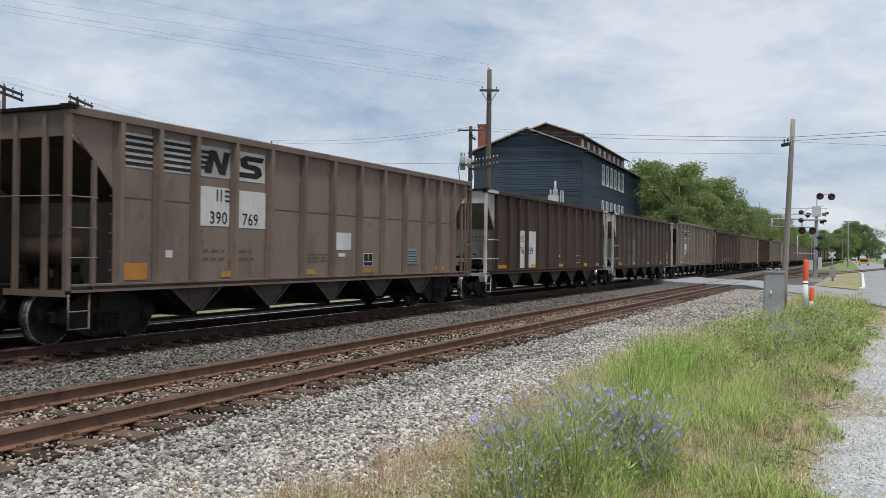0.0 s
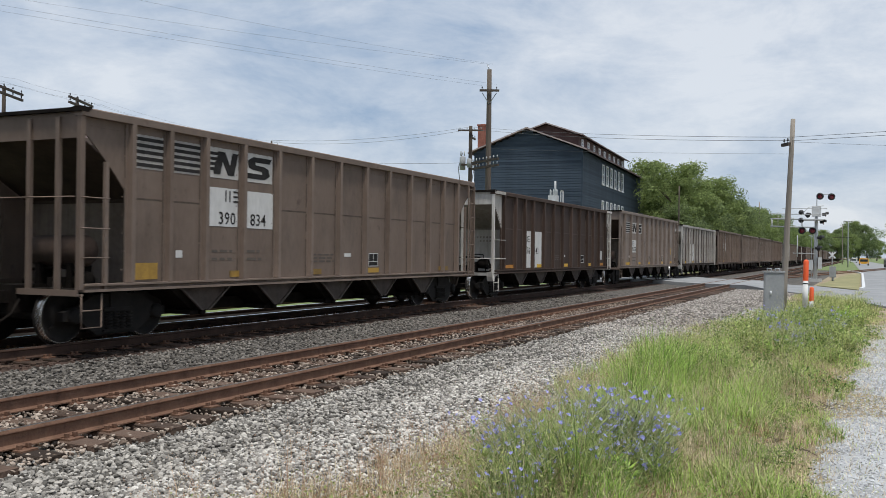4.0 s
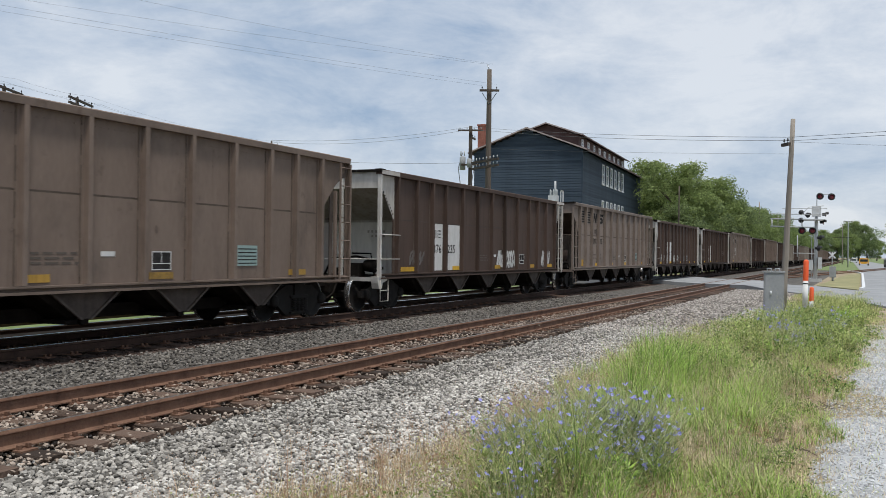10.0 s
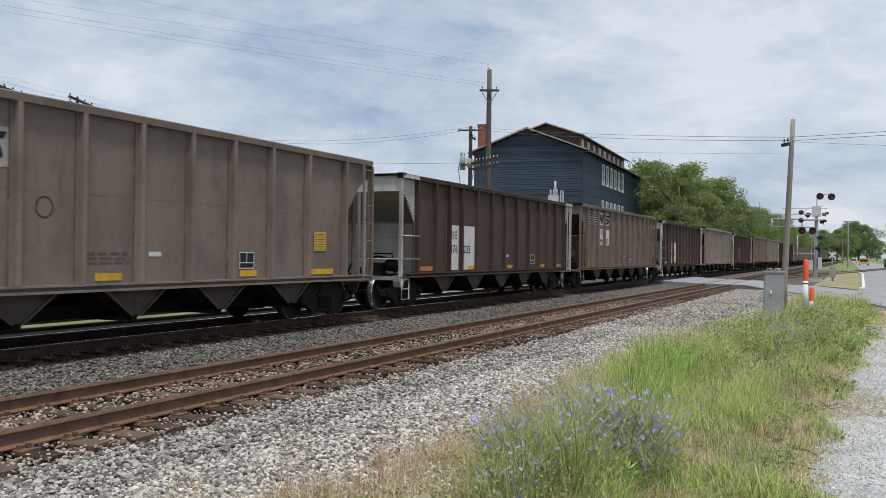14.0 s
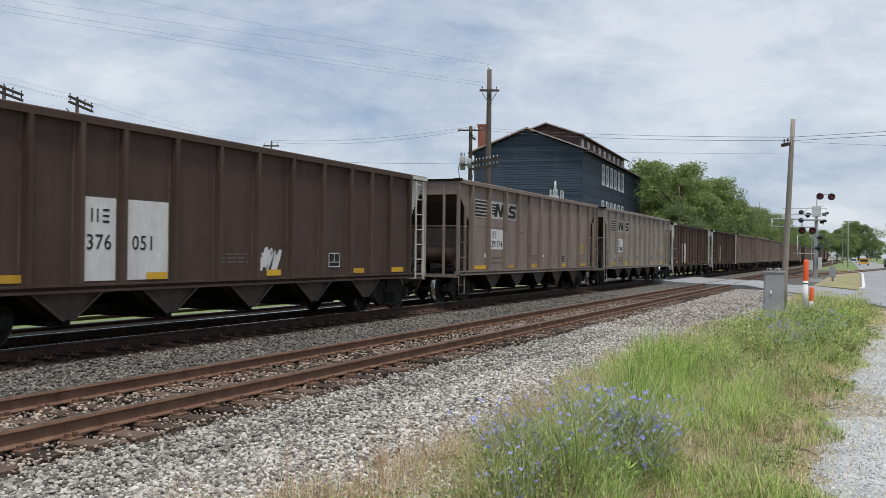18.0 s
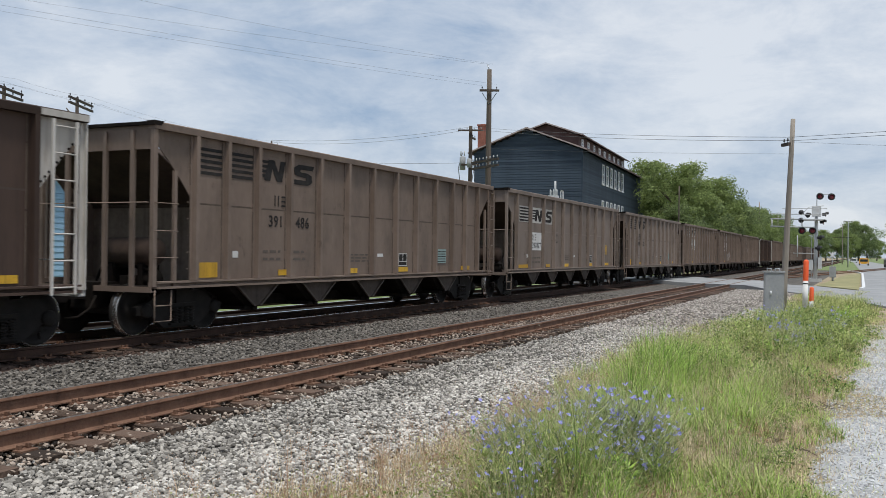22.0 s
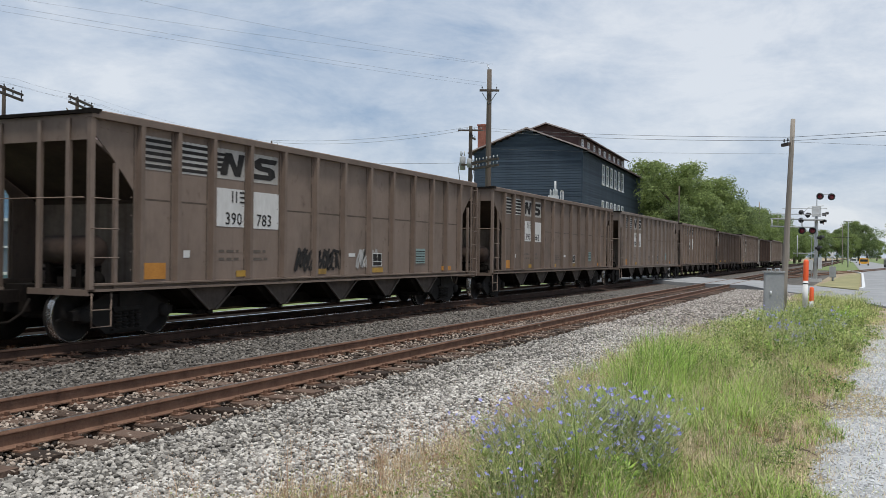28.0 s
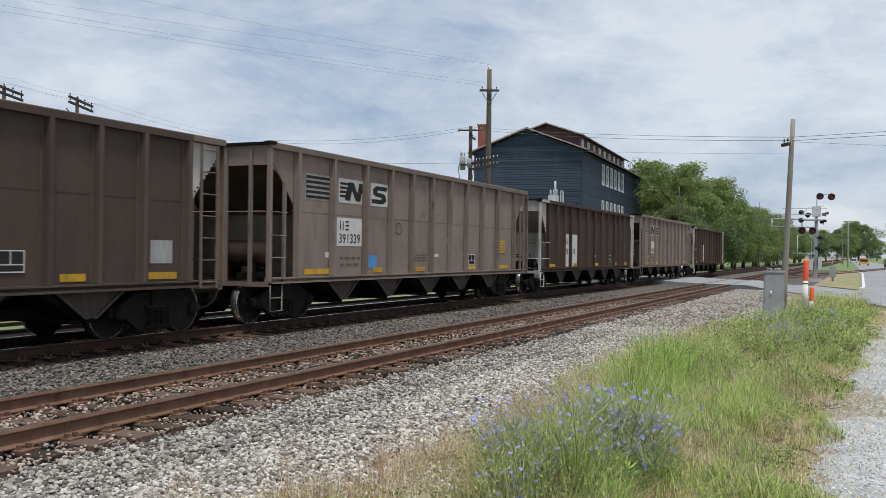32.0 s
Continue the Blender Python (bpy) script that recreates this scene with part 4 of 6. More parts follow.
    for off in POSTS[kind]:
        for q in (-1, 1):
            y, z = off - HALF + q * 2.0 * w, 1.0
            while z < top - 0.2:
                z1 = min(z + rng.uniform(0.3, 1.1), top - 0.14)
                t = rng.uniform(0.004, 0.012)
                g.box(SHEET + 0.001, SHEET + 0.0135, y - t, y + t, z, z1)
                z = z1 + rng.choice((0.0, 0.03, 0.15))
    return g


def bay_geo():
    """One hopper pocket: a wedge that narrows to its chute, with a gate frame and its latch."""
    g = Geo()
    top = [(-1.42, -1.0, 0.9), (1.42, -1.0, 0.9), (1.42, 1.0, 0.9), (-1.42, 1.0, 0.9)]
    low = [(-1.25, -0.17, 0.44), (1.25, -0.17, 0.44), (1.25, 0.17, 0.44), (-1.25, 0.17, 0.44)]
    g.add(top + low, [(0, 1, 2, 3), (4, 7, 6, 5), (0, 4, 5, 1), (1, 5, 6, 2), (2, 6, 7, 3), (3, 7, 4, 0)])
    g.box(-1.3, 1.3, -0.2, 0.2, 0.345, 0.438).box(0.5, 1.36, -0.32, -0.1, 0.36, 0.42)
    g.tube((1.31, 0.02, 0.385), (1.38, 0.02, 0.385), 0.05, n=8)
    return g


def bay_plate_geo():
    """The outer plate of a pocket, a blunt triangle under the sill."""
    return Geo().prism([(-0.70, 0.875), (0.70, 0.875), (0.09, 0.44), (-0.09, 0.44)], 0, 1.43, 1.442)


def bay_flange_geo(q):
    """A narrow angle iron along one slanting edge of the outer plate."""
    return Geo().prism([(q * 0.74, 0.875), (q * 0.68, 0.875), (q * 0.06, 0.43), (q * 0.12, 0.43)], 0, 1.4425, 1.48)


def wheelset_geo():
    g = Geo()
    g.tube((-1.0, 0, 0), (1.0, 0, 0), 0.085, n=12)
    for s in (-1, 1):
        c = 0.75 * s
        g.lathe([(c + s * 0.065, 0.0), (c + s * 0.07, 0.12), (c + s * 0.02, 0.17), (c + s * 0.01, 0.34), (c + s * 0.06, 0.38), (c + s * 0.065, 0.445),
                 (c - s * 0.045, 0.45), (c - s * 0.06, 0.478), (c - s * 0.075, 0.478), (c - s * 0.08, 0.3), (c - s * 0.06, 0.12), (c - s * 0.06, 0.0)], "x", 28)
        g.tube((c + s * 0.068, 0.14, 0.20), (c + s * 0.068, 0.2, 0.28), 0.022, n=5)
    return g


def wheelset_mesh():
    """Wheels, axle and the polished tread in one mesh with two materials."""
    if "wheelset" not in CACHE:
        g = wheelset_geo()
        n = len(g.f)
        t = tread_geo()
        g.add(t.v, t.f, True)
        me = g.mesh("wheelset")
        mend(me)
        me.materials.append(M["truck"])
        me.materials.append(M["tread"])
        me.polygons.foreach_set("material_index", [0] * n + [1] * (len(g.f) - n))
        CACHE["wheelset"] = me
    return CACHE["wheelset"]


def tread_geo():
    g = Geo()
    for s in (-1, 1):
        c = 0.75 * s
        g.lathe([(c + s * 0.0655, 0.435), (c + s * 0.0665, 0.446), (c + s * 0.05, 0.4515), (c - s * 0.04, 0.4525)], "x", 32)
    return g


def frame_geo():
    """A cast truck side frame with its window and pedestal arms."""
    g = Geo()
    x0, x1 = 0.94, 1.06
    g.prism([(-1.15, 0.38), (-0.80, 0.36), (-0.45, 0.12), (0.45, 0.12), (0.80, 0.36), (1.15, 0.38), (1.15, 0.52), (0.86, 0.60), (0.5, 0.78), (-0.5, 0.78), (-0.86, 0.60), (-1.15, 0.52)], 0, x0, x1)
    return g


def bearing_geo():
    return Geo().lathe([(0.92, 0), (0.92, 0.13), (1.10, 0.13), (1.13, 0.10), (1.13, 0.05), (1.15, 0.0)], "x", 14)


def spring_geo():
    g = Geo()
    for y in (-0.22, -0.075, 0.075, 0.22):
        for k in range(6):
            g.lathe([(0.2 + 0.05 * k, 0.05), (0.215 + 0.05 * k, 0.065), (0.23 + 0.05 * k, 0.05)], "z", 8, (1.10, y, 0))
    g.box(1.05, 1.12, -0.34, 0.34, 0.16, 0.2).box(1.05, 1.12, -0.34, 0.34, 0.5, 0.56)
    return g


def end_ladder_geo(top, rungs):
    g = Geo()
    for y in (0.0, 0.44):
        g.box(-0.006, 0.03, y - 0.022, y + 0.022, 0.84, top)
    for i in range(rungs):
        z = 0.95 + (top - 1.05) * i / (rungs - 1)
        g.tube((0.01, 0, z), (0.01, 0.44, z), 0.013, n=6)
    return g


def gusset_rivets(top, q):
    """Bolt heads along the slanting foot of an end gusset."""
    g = Geo()
    for k in range(10):
        f = (k + 0.6) / 10.2
        a, z = 0.26 + 0.74 * f, top - 0.36 - (top - 0.36 - 2.48) * f
        y = q * (HALF - a)
        g.prism([(y + 0.02 * math.cos(t), z + 0.02 * math.sin(t)) for t in (0.5, 1.55, 2.6, 3.65, 4.7, 5.75)], 0, SHEET + 0.005, SHEET + 0.02)
    return g


def rigging_geo():
    """Valves, levers and pipes of the brake on the end platform."""
    g = Geo()
    g.box(0.45, 0.75, 0.1, 0.4, 0.9, 1.25).lathe([(0.0, 0), (0.02, 0.15), (0.3, 0.17), (0.34, 0)], "x", 12, (0.78, 0.35, 1.18))
    g.path([(1.35, 0.15, 0.95), (1.2, 0.2, 1.32), (0.6, 0.25, 1.42), (-0.2, 0.3, 1.36), (-0.4, 0.3, 0.95)], 0.03).path([(1.0, 0.45, 0.95), (0.9, 0.45, 1.5), (0.3, 0.5, 1.5)], 0.022)
    g.prism([(0.05, 1.0), (0.5, 1.08), (0.52, 1.16), (0.03, 1.1)], 0, 1.18, 1.24).box(0.0, 0.3, 0.2, 0.55, 0.9, 1.12)
    return g


def end_lettering():
    """Small notices on the end, too fine to read."""
    g = Geo()
    y0 = -HALF
    for z, x0, n in ((3.36, -0.95, 5), (2.06, 0.3, 5), (1.94, 0.42, 4)):
        for k in range(n):
            y = y0 + (0.034 if z > 3 else 1.612)
            g.box(x0 + 0.12 * k, x0 + 0.12 * k + 0.06, y, y + 0.004, z, z + 0.065)
    return g


def logo(car, style, y0s, z0, z1, ink):
    """The railway's mark as plain shapes: a striped field, a slanted block and a rounded block."""
    field = {"box": M["fadedfield"], "bare": None, "ghost": M["ghostmark"]}[style]
    for i, (a, b, shape) in enumerate(y0s):
        if field and style != "ghost":
            plate = part("mark_panel", Geo().box(SHEET + 0.001, SHEET + 0.006, a, b, z0, z1), field, car, "white painted mark field")
        g = Geo()
        x0, x1 = SHEET + 0.007, SHEET + 0.011
        h = z1 - z0
        w = b - a
        if shape == "stripes":
            rows = [z0 + h * (0.06 + 0.19 * k) for k in range(5)]
            comb = [(a + 0.02, rows[0])]
            for k, z in enumerate(rows):
                comb += [(b - 0.03, z), (b - 0.03, z + h * 0.105), (a + 0.035, z + h * 0.105)]
                if k < 4:
                    comb.append((a + 0.035, rows[k + 1]))
            g.prism(comb[:-1] + [(a + 0.02, rows[4] + h * 0.105)], 0, x0, x1)
        elif shape == "block":
            tail = []
            for k in range(4):
                z = 0.74 - 0.17 * k
                edge = 0.38 - 0.10 * k * 0.4
                tail += [(edge - 0.015, z + 0.10), (0.04, z + 0.10), (0.04, z), (edge - 0.03, z)]
            c = [(0.24, 0.12), (0.43, 0.12), (0.50, 0.56), (0.66, 0.12), (0.84, 0.12), (0.97, 0.88), (0.79, 0.88), (0.72, 0.44), (0.57, 0.88), (0.36, 0.88)] + tail
            g.prism([(a + w * q, z0 + h * r) for q, r in c], 0, x0, x1)
        else:
            w = b - a
            c = [(0.08, 0.12), (0.72, 0.12), (0.90, 0.26), (0.86, 0.50), (0.70, 0.58), (0.40, 0.60), (0.38, 0.70), (0.90, 0.70), (0.97, 0.88), (0.32, 0.88),
                 (0.13, 0.74), (0.15, 0.50), (0.30, 0.43), (0.62, 0.40), (0.63, 0.30), (0.03, 0.30)]
            g.prism([(a + w * p, z0 + h * q) for p, q in c], 0, x0, x1)
        part("mark_shape", g, ink, car, "dark painted mark shape")


def bars(car, y, z, rows, w, ink, h=0.05, gap=0.11):
    """Small lettering too fine to read, as plain bars."""
    g = Geo()
    rng = random.Random(int(y * 100) + rows)
    for i in range(rows):
        yy = y
        while yy < y + w - 0.05:
            l = rng.uniform(0.1, 0.28)
            g.box(SHEET + 0.002, SHEET + 0.005, yy, min(yy + l, y + w), z - gap * i, z - gap * i + h)
            yy += l + 0.07
    tagged(part("small_lettering", g, ink, car), kind="stuff")


def scrawl(car, seed, y, z, w, h, ink):
    """Sprayed scribble that spells nothing: loops of thin ribbon."""
    rng = random.Random(seed)
    g = Geo()
    n = max(3, int(w / 0.17))
    for i in range(n):
        cy, cz = y + (i + 0.5) * w / n, z + h / 2
        pts = []
        for k in range(9):
            t = k / 8 * rng.uniform(4.5, 7.5) + i
            pts.append((cy + math.cos(t) * w / n * 0.75 + rng.uniform(-0.03, 0.03), cz + math.sin(t * 1.3) * h * 0.46 + rng.uniform(-0.03, 0.03)))
        for (a, b), (c, d) in zip(pts, pts[1:]):
            l = math.hypot(c - a, d - b) or 1
            nx, nz = -(d - b) / l * 0.036, (c - a) / l * 0.036
            x = SHEET + 0.0125 + 0.0003 * (i % 3)
            g.add([(x, a + nx, b + nz), (x, a - nx, b - nz), (x, c - nx, d - nz), (x, c + nx, d + nz)], [(0, 1, 2, 3)])
    part("sprayed_scribble", g, ink, car, "sprayed scribble on the side")


def truck_asm(car, y, name="truck"):
    t = new(name)
    t.empty_display_size = 0.2
    t.parent = car
    t.matrix_basis = pose(0, y, 0)
    for s in (0, 180):
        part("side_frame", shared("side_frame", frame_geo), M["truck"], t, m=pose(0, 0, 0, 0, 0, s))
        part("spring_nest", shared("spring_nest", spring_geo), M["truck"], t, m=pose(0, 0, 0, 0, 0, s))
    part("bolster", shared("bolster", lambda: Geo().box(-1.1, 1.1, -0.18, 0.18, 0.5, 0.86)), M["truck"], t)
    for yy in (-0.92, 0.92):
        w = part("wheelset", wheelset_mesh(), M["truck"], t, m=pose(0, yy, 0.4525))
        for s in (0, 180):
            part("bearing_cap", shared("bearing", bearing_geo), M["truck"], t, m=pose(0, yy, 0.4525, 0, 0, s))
        WHEELS.append((w, car, yy))
    return t


WHEELS, CARS = [], []


def hopper_car(kind, paint, ends, number, style, label, extras=(), post_paint=None, bare_ink=False):
    """An open coal hopper wagon. style: lettering layout; extras: patches as (what, along, up)."""
    top = HEIGHT[kind]
    car = thing("hopper_car", label, "freight car", "coal train")
    P, E = M[paint], M[ends]
    pale, brown = ends == "silver", kind == "brown"
    inset = 0.15 if brown else 0.0      # the brown class is shorter over its ends
    tip = HALF - inset
    PP = M[post_paint or paint]
    for s in (0, 180):
        part("side_sheet", shared("side_sheet:" + kind, lambda: side_sheet(top, 0.99 if brown else POSTS[kind][0], inset)), P, car, m=pose(0, 0, 0, 0, 0, s))
        part("top_chord", shared("top_chord:" + kind, lambda: Geo().prism([(SHEET - 0.05, top - 0.13), (OUT, top - 0.13), (OUT + 0.012, top - 0.02), (OUT - 0.02, top), (SHEET - 0.05, top)], 1, -tip, tip)), PP if post_paint else P, car, m=pose(0, 0, 0, 0, 0, s))
        part("side_sill", shared("side_sill:" + kind, lambda: Geo().prism([(SHEET - 0.1, 0.86), (OUT + 0.01, 0.86), (OUT + 0.01, 0.90), (SHEET + 0.02, 0.90), (SHEET + 0.02, 0.955), (OUT + 0.005, 0.955), (OUT + 0.005, 0.985), (SHEET - 0.1, 0.985)], 1, -tip + 0.1, tip - 0.1)), P, car, m=pose(0, 0, 0, 0, 0, s))
        for off in POSTS[kind]:
            y = off - HALF if s == 0 else HALF - off
            part("side_post", shared("side_post:" + kind, lambda: post_geo(top)), PP, car, m=pose(0, y, 0, 0, 0, s))
    if kind != "brown":
        tagged(part("riveting", shared("rivet_rows:" + kind, lambda: rivets(top, POSTS[kind])), P, car), kind="stuff")
    tagged(part("weld_seams", shared("weld_seams:" + kind, lambda: seams_geo(kind, top)), M["seamrust"], car), kind="stuff")
    part("horizontal_seam", shared("seam:" + kind, lambda: Geo().prism([(SHEET - 0.004, 2.40), (SHEET + 0.0045, 2.40), (SHEET - 0.004, 2.34)], 1, -HALF + 1.2, HALF - 1.2)), {"brown": M["umber"], "gray": P, "tan": M["seamrust"]}[kind], car)
    low = 0.42 if brown else 0.38     # the gear under the sill hangs lower on the longer wagons
    # the wide lower block also fills the shaded gap between pockets with black
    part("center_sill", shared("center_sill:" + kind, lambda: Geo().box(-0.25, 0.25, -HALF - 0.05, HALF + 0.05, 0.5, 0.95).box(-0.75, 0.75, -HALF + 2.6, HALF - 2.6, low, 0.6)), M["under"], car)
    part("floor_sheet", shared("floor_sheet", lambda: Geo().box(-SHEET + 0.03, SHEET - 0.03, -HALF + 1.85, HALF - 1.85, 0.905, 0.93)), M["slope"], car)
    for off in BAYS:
        # pocket slopes painted as if in shade; only the outer plate is lighter
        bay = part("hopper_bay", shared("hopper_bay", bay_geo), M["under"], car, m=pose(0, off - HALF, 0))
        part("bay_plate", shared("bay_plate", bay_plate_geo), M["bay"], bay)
        for q in (-1, 1):
            part("bay_flange", shared("bay_flange:%d" % q, lambda: bay_flange_geo(q)), M["bayedge"], bay)
    rail_paint = M["endpale"] if pale else E
    for s in (0, 180):
        turned = pose(0, 0, 0, 0, 0, s)
        R = turned @ pose(0, inset, 0)
        y0 = -HALF
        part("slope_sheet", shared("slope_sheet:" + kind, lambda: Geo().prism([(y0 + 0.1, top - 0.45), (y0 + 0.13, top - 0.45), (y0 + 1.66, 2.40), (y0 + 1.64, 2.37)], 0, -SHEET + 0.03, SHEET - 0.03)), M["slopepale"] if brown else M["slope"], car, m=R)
        part("end_sheet", shared("end_sheet:" + kind, lambda: Geo().box(-SHEET, SHEET, y0 + 0.04, y0 + 0.07, top - 0.47, top - 0.061)), rail_paint, car, m=R)
        part("end_chord", shared("end_chord:" + kind, lambda: Geo().box(-OUT + 0.02, OUT - 0.02, y0 - 0.03, y0 + 0.10, top - 0.06, top - 0.004)), M["under"], car, m=R)
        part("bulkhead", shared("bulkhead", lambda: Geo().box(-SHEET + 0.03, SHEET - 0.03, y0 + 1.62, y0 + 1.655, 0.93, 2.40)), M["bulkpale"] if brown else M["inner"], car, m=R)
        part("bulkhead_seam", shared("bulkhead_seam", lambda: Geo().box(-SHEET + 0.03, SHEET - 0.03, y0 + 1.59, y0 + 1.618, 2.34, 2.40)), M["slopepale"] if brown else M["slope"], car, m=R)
        for x in ((-0.45, 0.45) if brown else (-1.08, -0.45, 0.45, 1.08)):
            part("end_post", shared("end_post:" + kind, lambda: Geo().prism([(-0.04, y0 + 0.0), (0.04, y0 + 0.0), (0.012, y0 + 0.09), (-0.012, y0 + 0.09)], 2, 0.9, top - 0.132)), rail_paint, car, m=R @ pose(x, 0, 0))
        for x in (-1.54, 1.54):
            part("corner_post", shared("corner_post:" + kind, lambda: Geo().prism([(-0.042, y0), (0.042, y0), (0.042, y0 + 0.09), (0.028, y0 + 0.09), (0.028, y0 + 0.02), (-0.042, y0 + 0.02)], 2, 0.9, top - 0.133)), rail_paint, car, m=R @ pose(x, 0, 0))
            if not brown:
                part("mid_post", shared("mid_post:" + kind, lambda: Geo().prism([(-0.03, y0 + 0.53), (0.03, y0 + 0.53), (0.03, y0 + 0.60), (-0.03, y0 + 0.60)], 2, 0.9, top - 0.80)), E, car, m=R @ pose(x, 0, 0))
        part("end_sill", shared("end_sill", lambda: Geo().prism([(y0 - 0.02, 0.80), (y0 + 0.12, 0.80), (y0 + 0.12, 0.83), (y0 + 0.01, 0.83), (y0 + 0.01, 0.899), (y0 - 0.02, 0.899)], 0, -1.55, 1.55)), E, car, m=R)
        if pale:
            part("corner_casting", shared("corner_casting", lambda: Geo().prism([(y0 - 0.06, 0.92), (y0 + 0.3, 0.92), (y0 + 0.44, 0.88), (y0 + 0.44, 0.82), (y0 + 0.2, 0.76), (y0 + 0.16, 0.62), (y0 + 0.02, 0.62), (y0 - 0.04, 0.76)], 0, 1.36, 1.56)), rail_paint, car, m=R)
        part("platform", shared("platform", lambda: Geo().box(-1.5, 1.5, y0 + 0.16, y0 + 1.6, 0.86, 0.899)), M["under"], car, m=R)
        hz = 1.36 if brown else 2.34
        part("handrail", shared("handrail:%.2f" % hz, lambda: Geo().path([(-1.5, y0 - 0.04, hz), (-1.5, y0 - 0.09, hz), (1.5, y0 - 0.09, hz), (1.5, y0 - 0.04, hz)], 0.011)), rail_paint, car, m=R)
        part("coupler", shared("coupler", lambda: Geo().box(-0.11, 0.11, y0 - 0.55, y0, 0.66, 0.86).box(-0.2, 0.16, y0 - 0.74, y0 - 0.5, 0.62, 0.9)), M["under"], car, m=turned)
        part("air_hose", shared("air_hose", lambda: Geo().path([(0.35, y0 - 0.05, 0.72), (0.36, y0 - 0.2, 0.5), (0.3, y0 - 0.4, 0.36), (0.2, y0 - 0.6, 0.34)], 0.025)), M["under"], car, m=R)
        part("step", shared("step", lambda: Geo().path([(1.57, y0 + 0.06, 0.84), (1.57, y0 + 0.06, 0.3), (1.57, y0 + 0.47, 0.3), (1.57, y0 + 0.47, 0.84)], 0.013).tube((1.57, y0 + 0.06, 0.57), (1.57, y0 + 0.47, 0.57), 0.011)), rail_paint, car, m=R)
        truck_asm(car, (-1 if s == 0 else 1) * (HALF - 1.32))
        if ends != paint:
            q = -1 if s == 0 else 1
            pl = POSTS[kind][0] - 0.09 if q < 0 else 2 * HALF - POSTS[kind][-1] - 0.09
            gusset = part("end_gusset", shared("end_gusset:%s:%d" % (kind, q), lambda: Geo().prism([(q * (HALF - a), z) for a, z in ((0.08 + inset, top - 0.13), (pl, top - 0.13), (pl, 2.40), (0.99, 2.40), (0.12 + inset, top - 0.36))], 0, SHEET + 0.001, SHEET + 0.005)), M["endpale"] if brown else rail_paint, car, "pale painted end gusset" if brown else "end gusset")
            tagged(part("rivet_row", shared("rivet_row:%s:%d" % (kind, q), lambda: gusset_rivets(top, q)), M["under"], gusset), kind="stuff")
            part("end_cap", shared("end_cap:%s:%d" % (kind, q), lambda: Geo().box(OUT + 0.013, OUT + 0.016, min(q * tip, q * (HALF - pl - 0.05)), max(q * tip, q * (HALF - pl - 0.05)), top - 0.12, top - 0.022)), rail_paint, car)
    part("corner_cap", shared("corner_cap:" + kind, lambda: Geo().prism([(-tip - 0.04, top - 0.07), (-tip + 0.12, top - 0.07), (-tip + 0.2, top + 0.01), (-tip - 0.04, top + 0.01)], 0, OUT - 0.16, OUT + 0.016)), M["under"], car, "black corner cap")
    # grab rungs at the near front corner, and a stile ladder at the rear
    if brown:
        part("grab_rung", shared("grab_rungs:brown", lambda: Geo().tube((1.6, -tip, 1.98), (1.6, -HALF + 1.2, 1.98), 0.012, n=6)), rail_paint, car)
        part("grab_rung", shared("grab_rungs:brownlow", lambda: Geo().tube((1.6, -tip, 1.36), (1.6, -HALF + 1.2, 1.36), 0.012, n=6)), rail_paint, car)
    else:
        for z in (1.4, 1.86, 2.34):
            part("grab_rung", shared("grab_rung", lambda: Geo().path([(1.56, -HALF + 0.03, 0), (1.61, -HALF + 0.03, 0), (1.61, -HALF + 0.58, 0), (1.56, -HALF + 0.58, 0)], 0.01)), E, car, m=pose(0, 0, z))
    part("stile_ladder", shared("stile_ladder:" + kind, lambda: end_ladder_geo(top - 0.15, 7)), rail_paint if brown else P, car, m=pose(1.6, 6.94 if brown else HALF - 0.46, 0))
    part("end_ladder", shared("end_ladder:" + kind, lambda: end_ladder_geo(top - 0.2, 7)), E, car, m=pose(-1.1, tip + 0.05, 0, 0, 0, -90))
    if brown:
        part("brake_rigging", shared("brake_rigging", rigging_geo), M["under"], car, m=pose(0, -tip + 0.3, 0))
    else:
        # the tank takes the dark sheet colour in place of recess shade
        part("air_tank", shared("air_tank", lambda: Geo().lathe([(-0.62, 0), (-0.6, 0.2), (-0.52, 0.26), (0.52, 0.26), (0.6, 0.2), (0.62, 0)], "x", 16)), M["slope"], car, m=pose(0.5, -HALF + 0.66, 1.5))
        part("tank_saddle", shared("tank_saddle", lambda: Geo().box(0.1, 0.2, -0.2, 0.25, 0.9, 1.3).box(0.8, 0.9, -0.2, 0.25, 0.9, 1.3)), M["under"], car, m=pose(0, -HALF + 0.66, 0))
        part("brake_rigging", shared("brake_rigging", rigging_geo), M["under"], car, m=pose(0, -HALF + 0.3, -0.18))
    if pale:
        tagged(part("end_lettering", shared("end_lettering", end_lettering), M["slopepale"], car, m=pose(0, inset, 0)), kind="stuff")
    dress(car, kind, number, style, extras, bare_ink)
    CARS.append(car)
    return car


def dress(car, kind, number, style, extras, bare_ink):
    """Panels, numbers, reflectors and labels on the side towards the camera."""
    f = -HALF
    post = [f + p for p in POSTS[kind]]
    a, b = number[:3], number[3:]
    if style == "one":          # striped field, block, rounded block; one white number panel
        logo(car, "box", [(f + 1.42, f + 2.52, "stripes"), (f + 2.80, f + 3.98, "block"), (f + 4.30, f + 5.18, "round")], 2.68, 3.25, M["black"])
        part("number_panel", Geo().box(SHEET + 0.001, SHEET + 0.006, f + 2.74, f + 3.93, 1.67, 2.33), M["white"], car, "white number panel")
        part("number", text_mesh(number, 0.315), M["black"], car, "black painted number", m=on_side(f + 2.82, 1.74, SHEET + 0.008))
        bars2(car, f + 2.87, 2.04, M["black"])
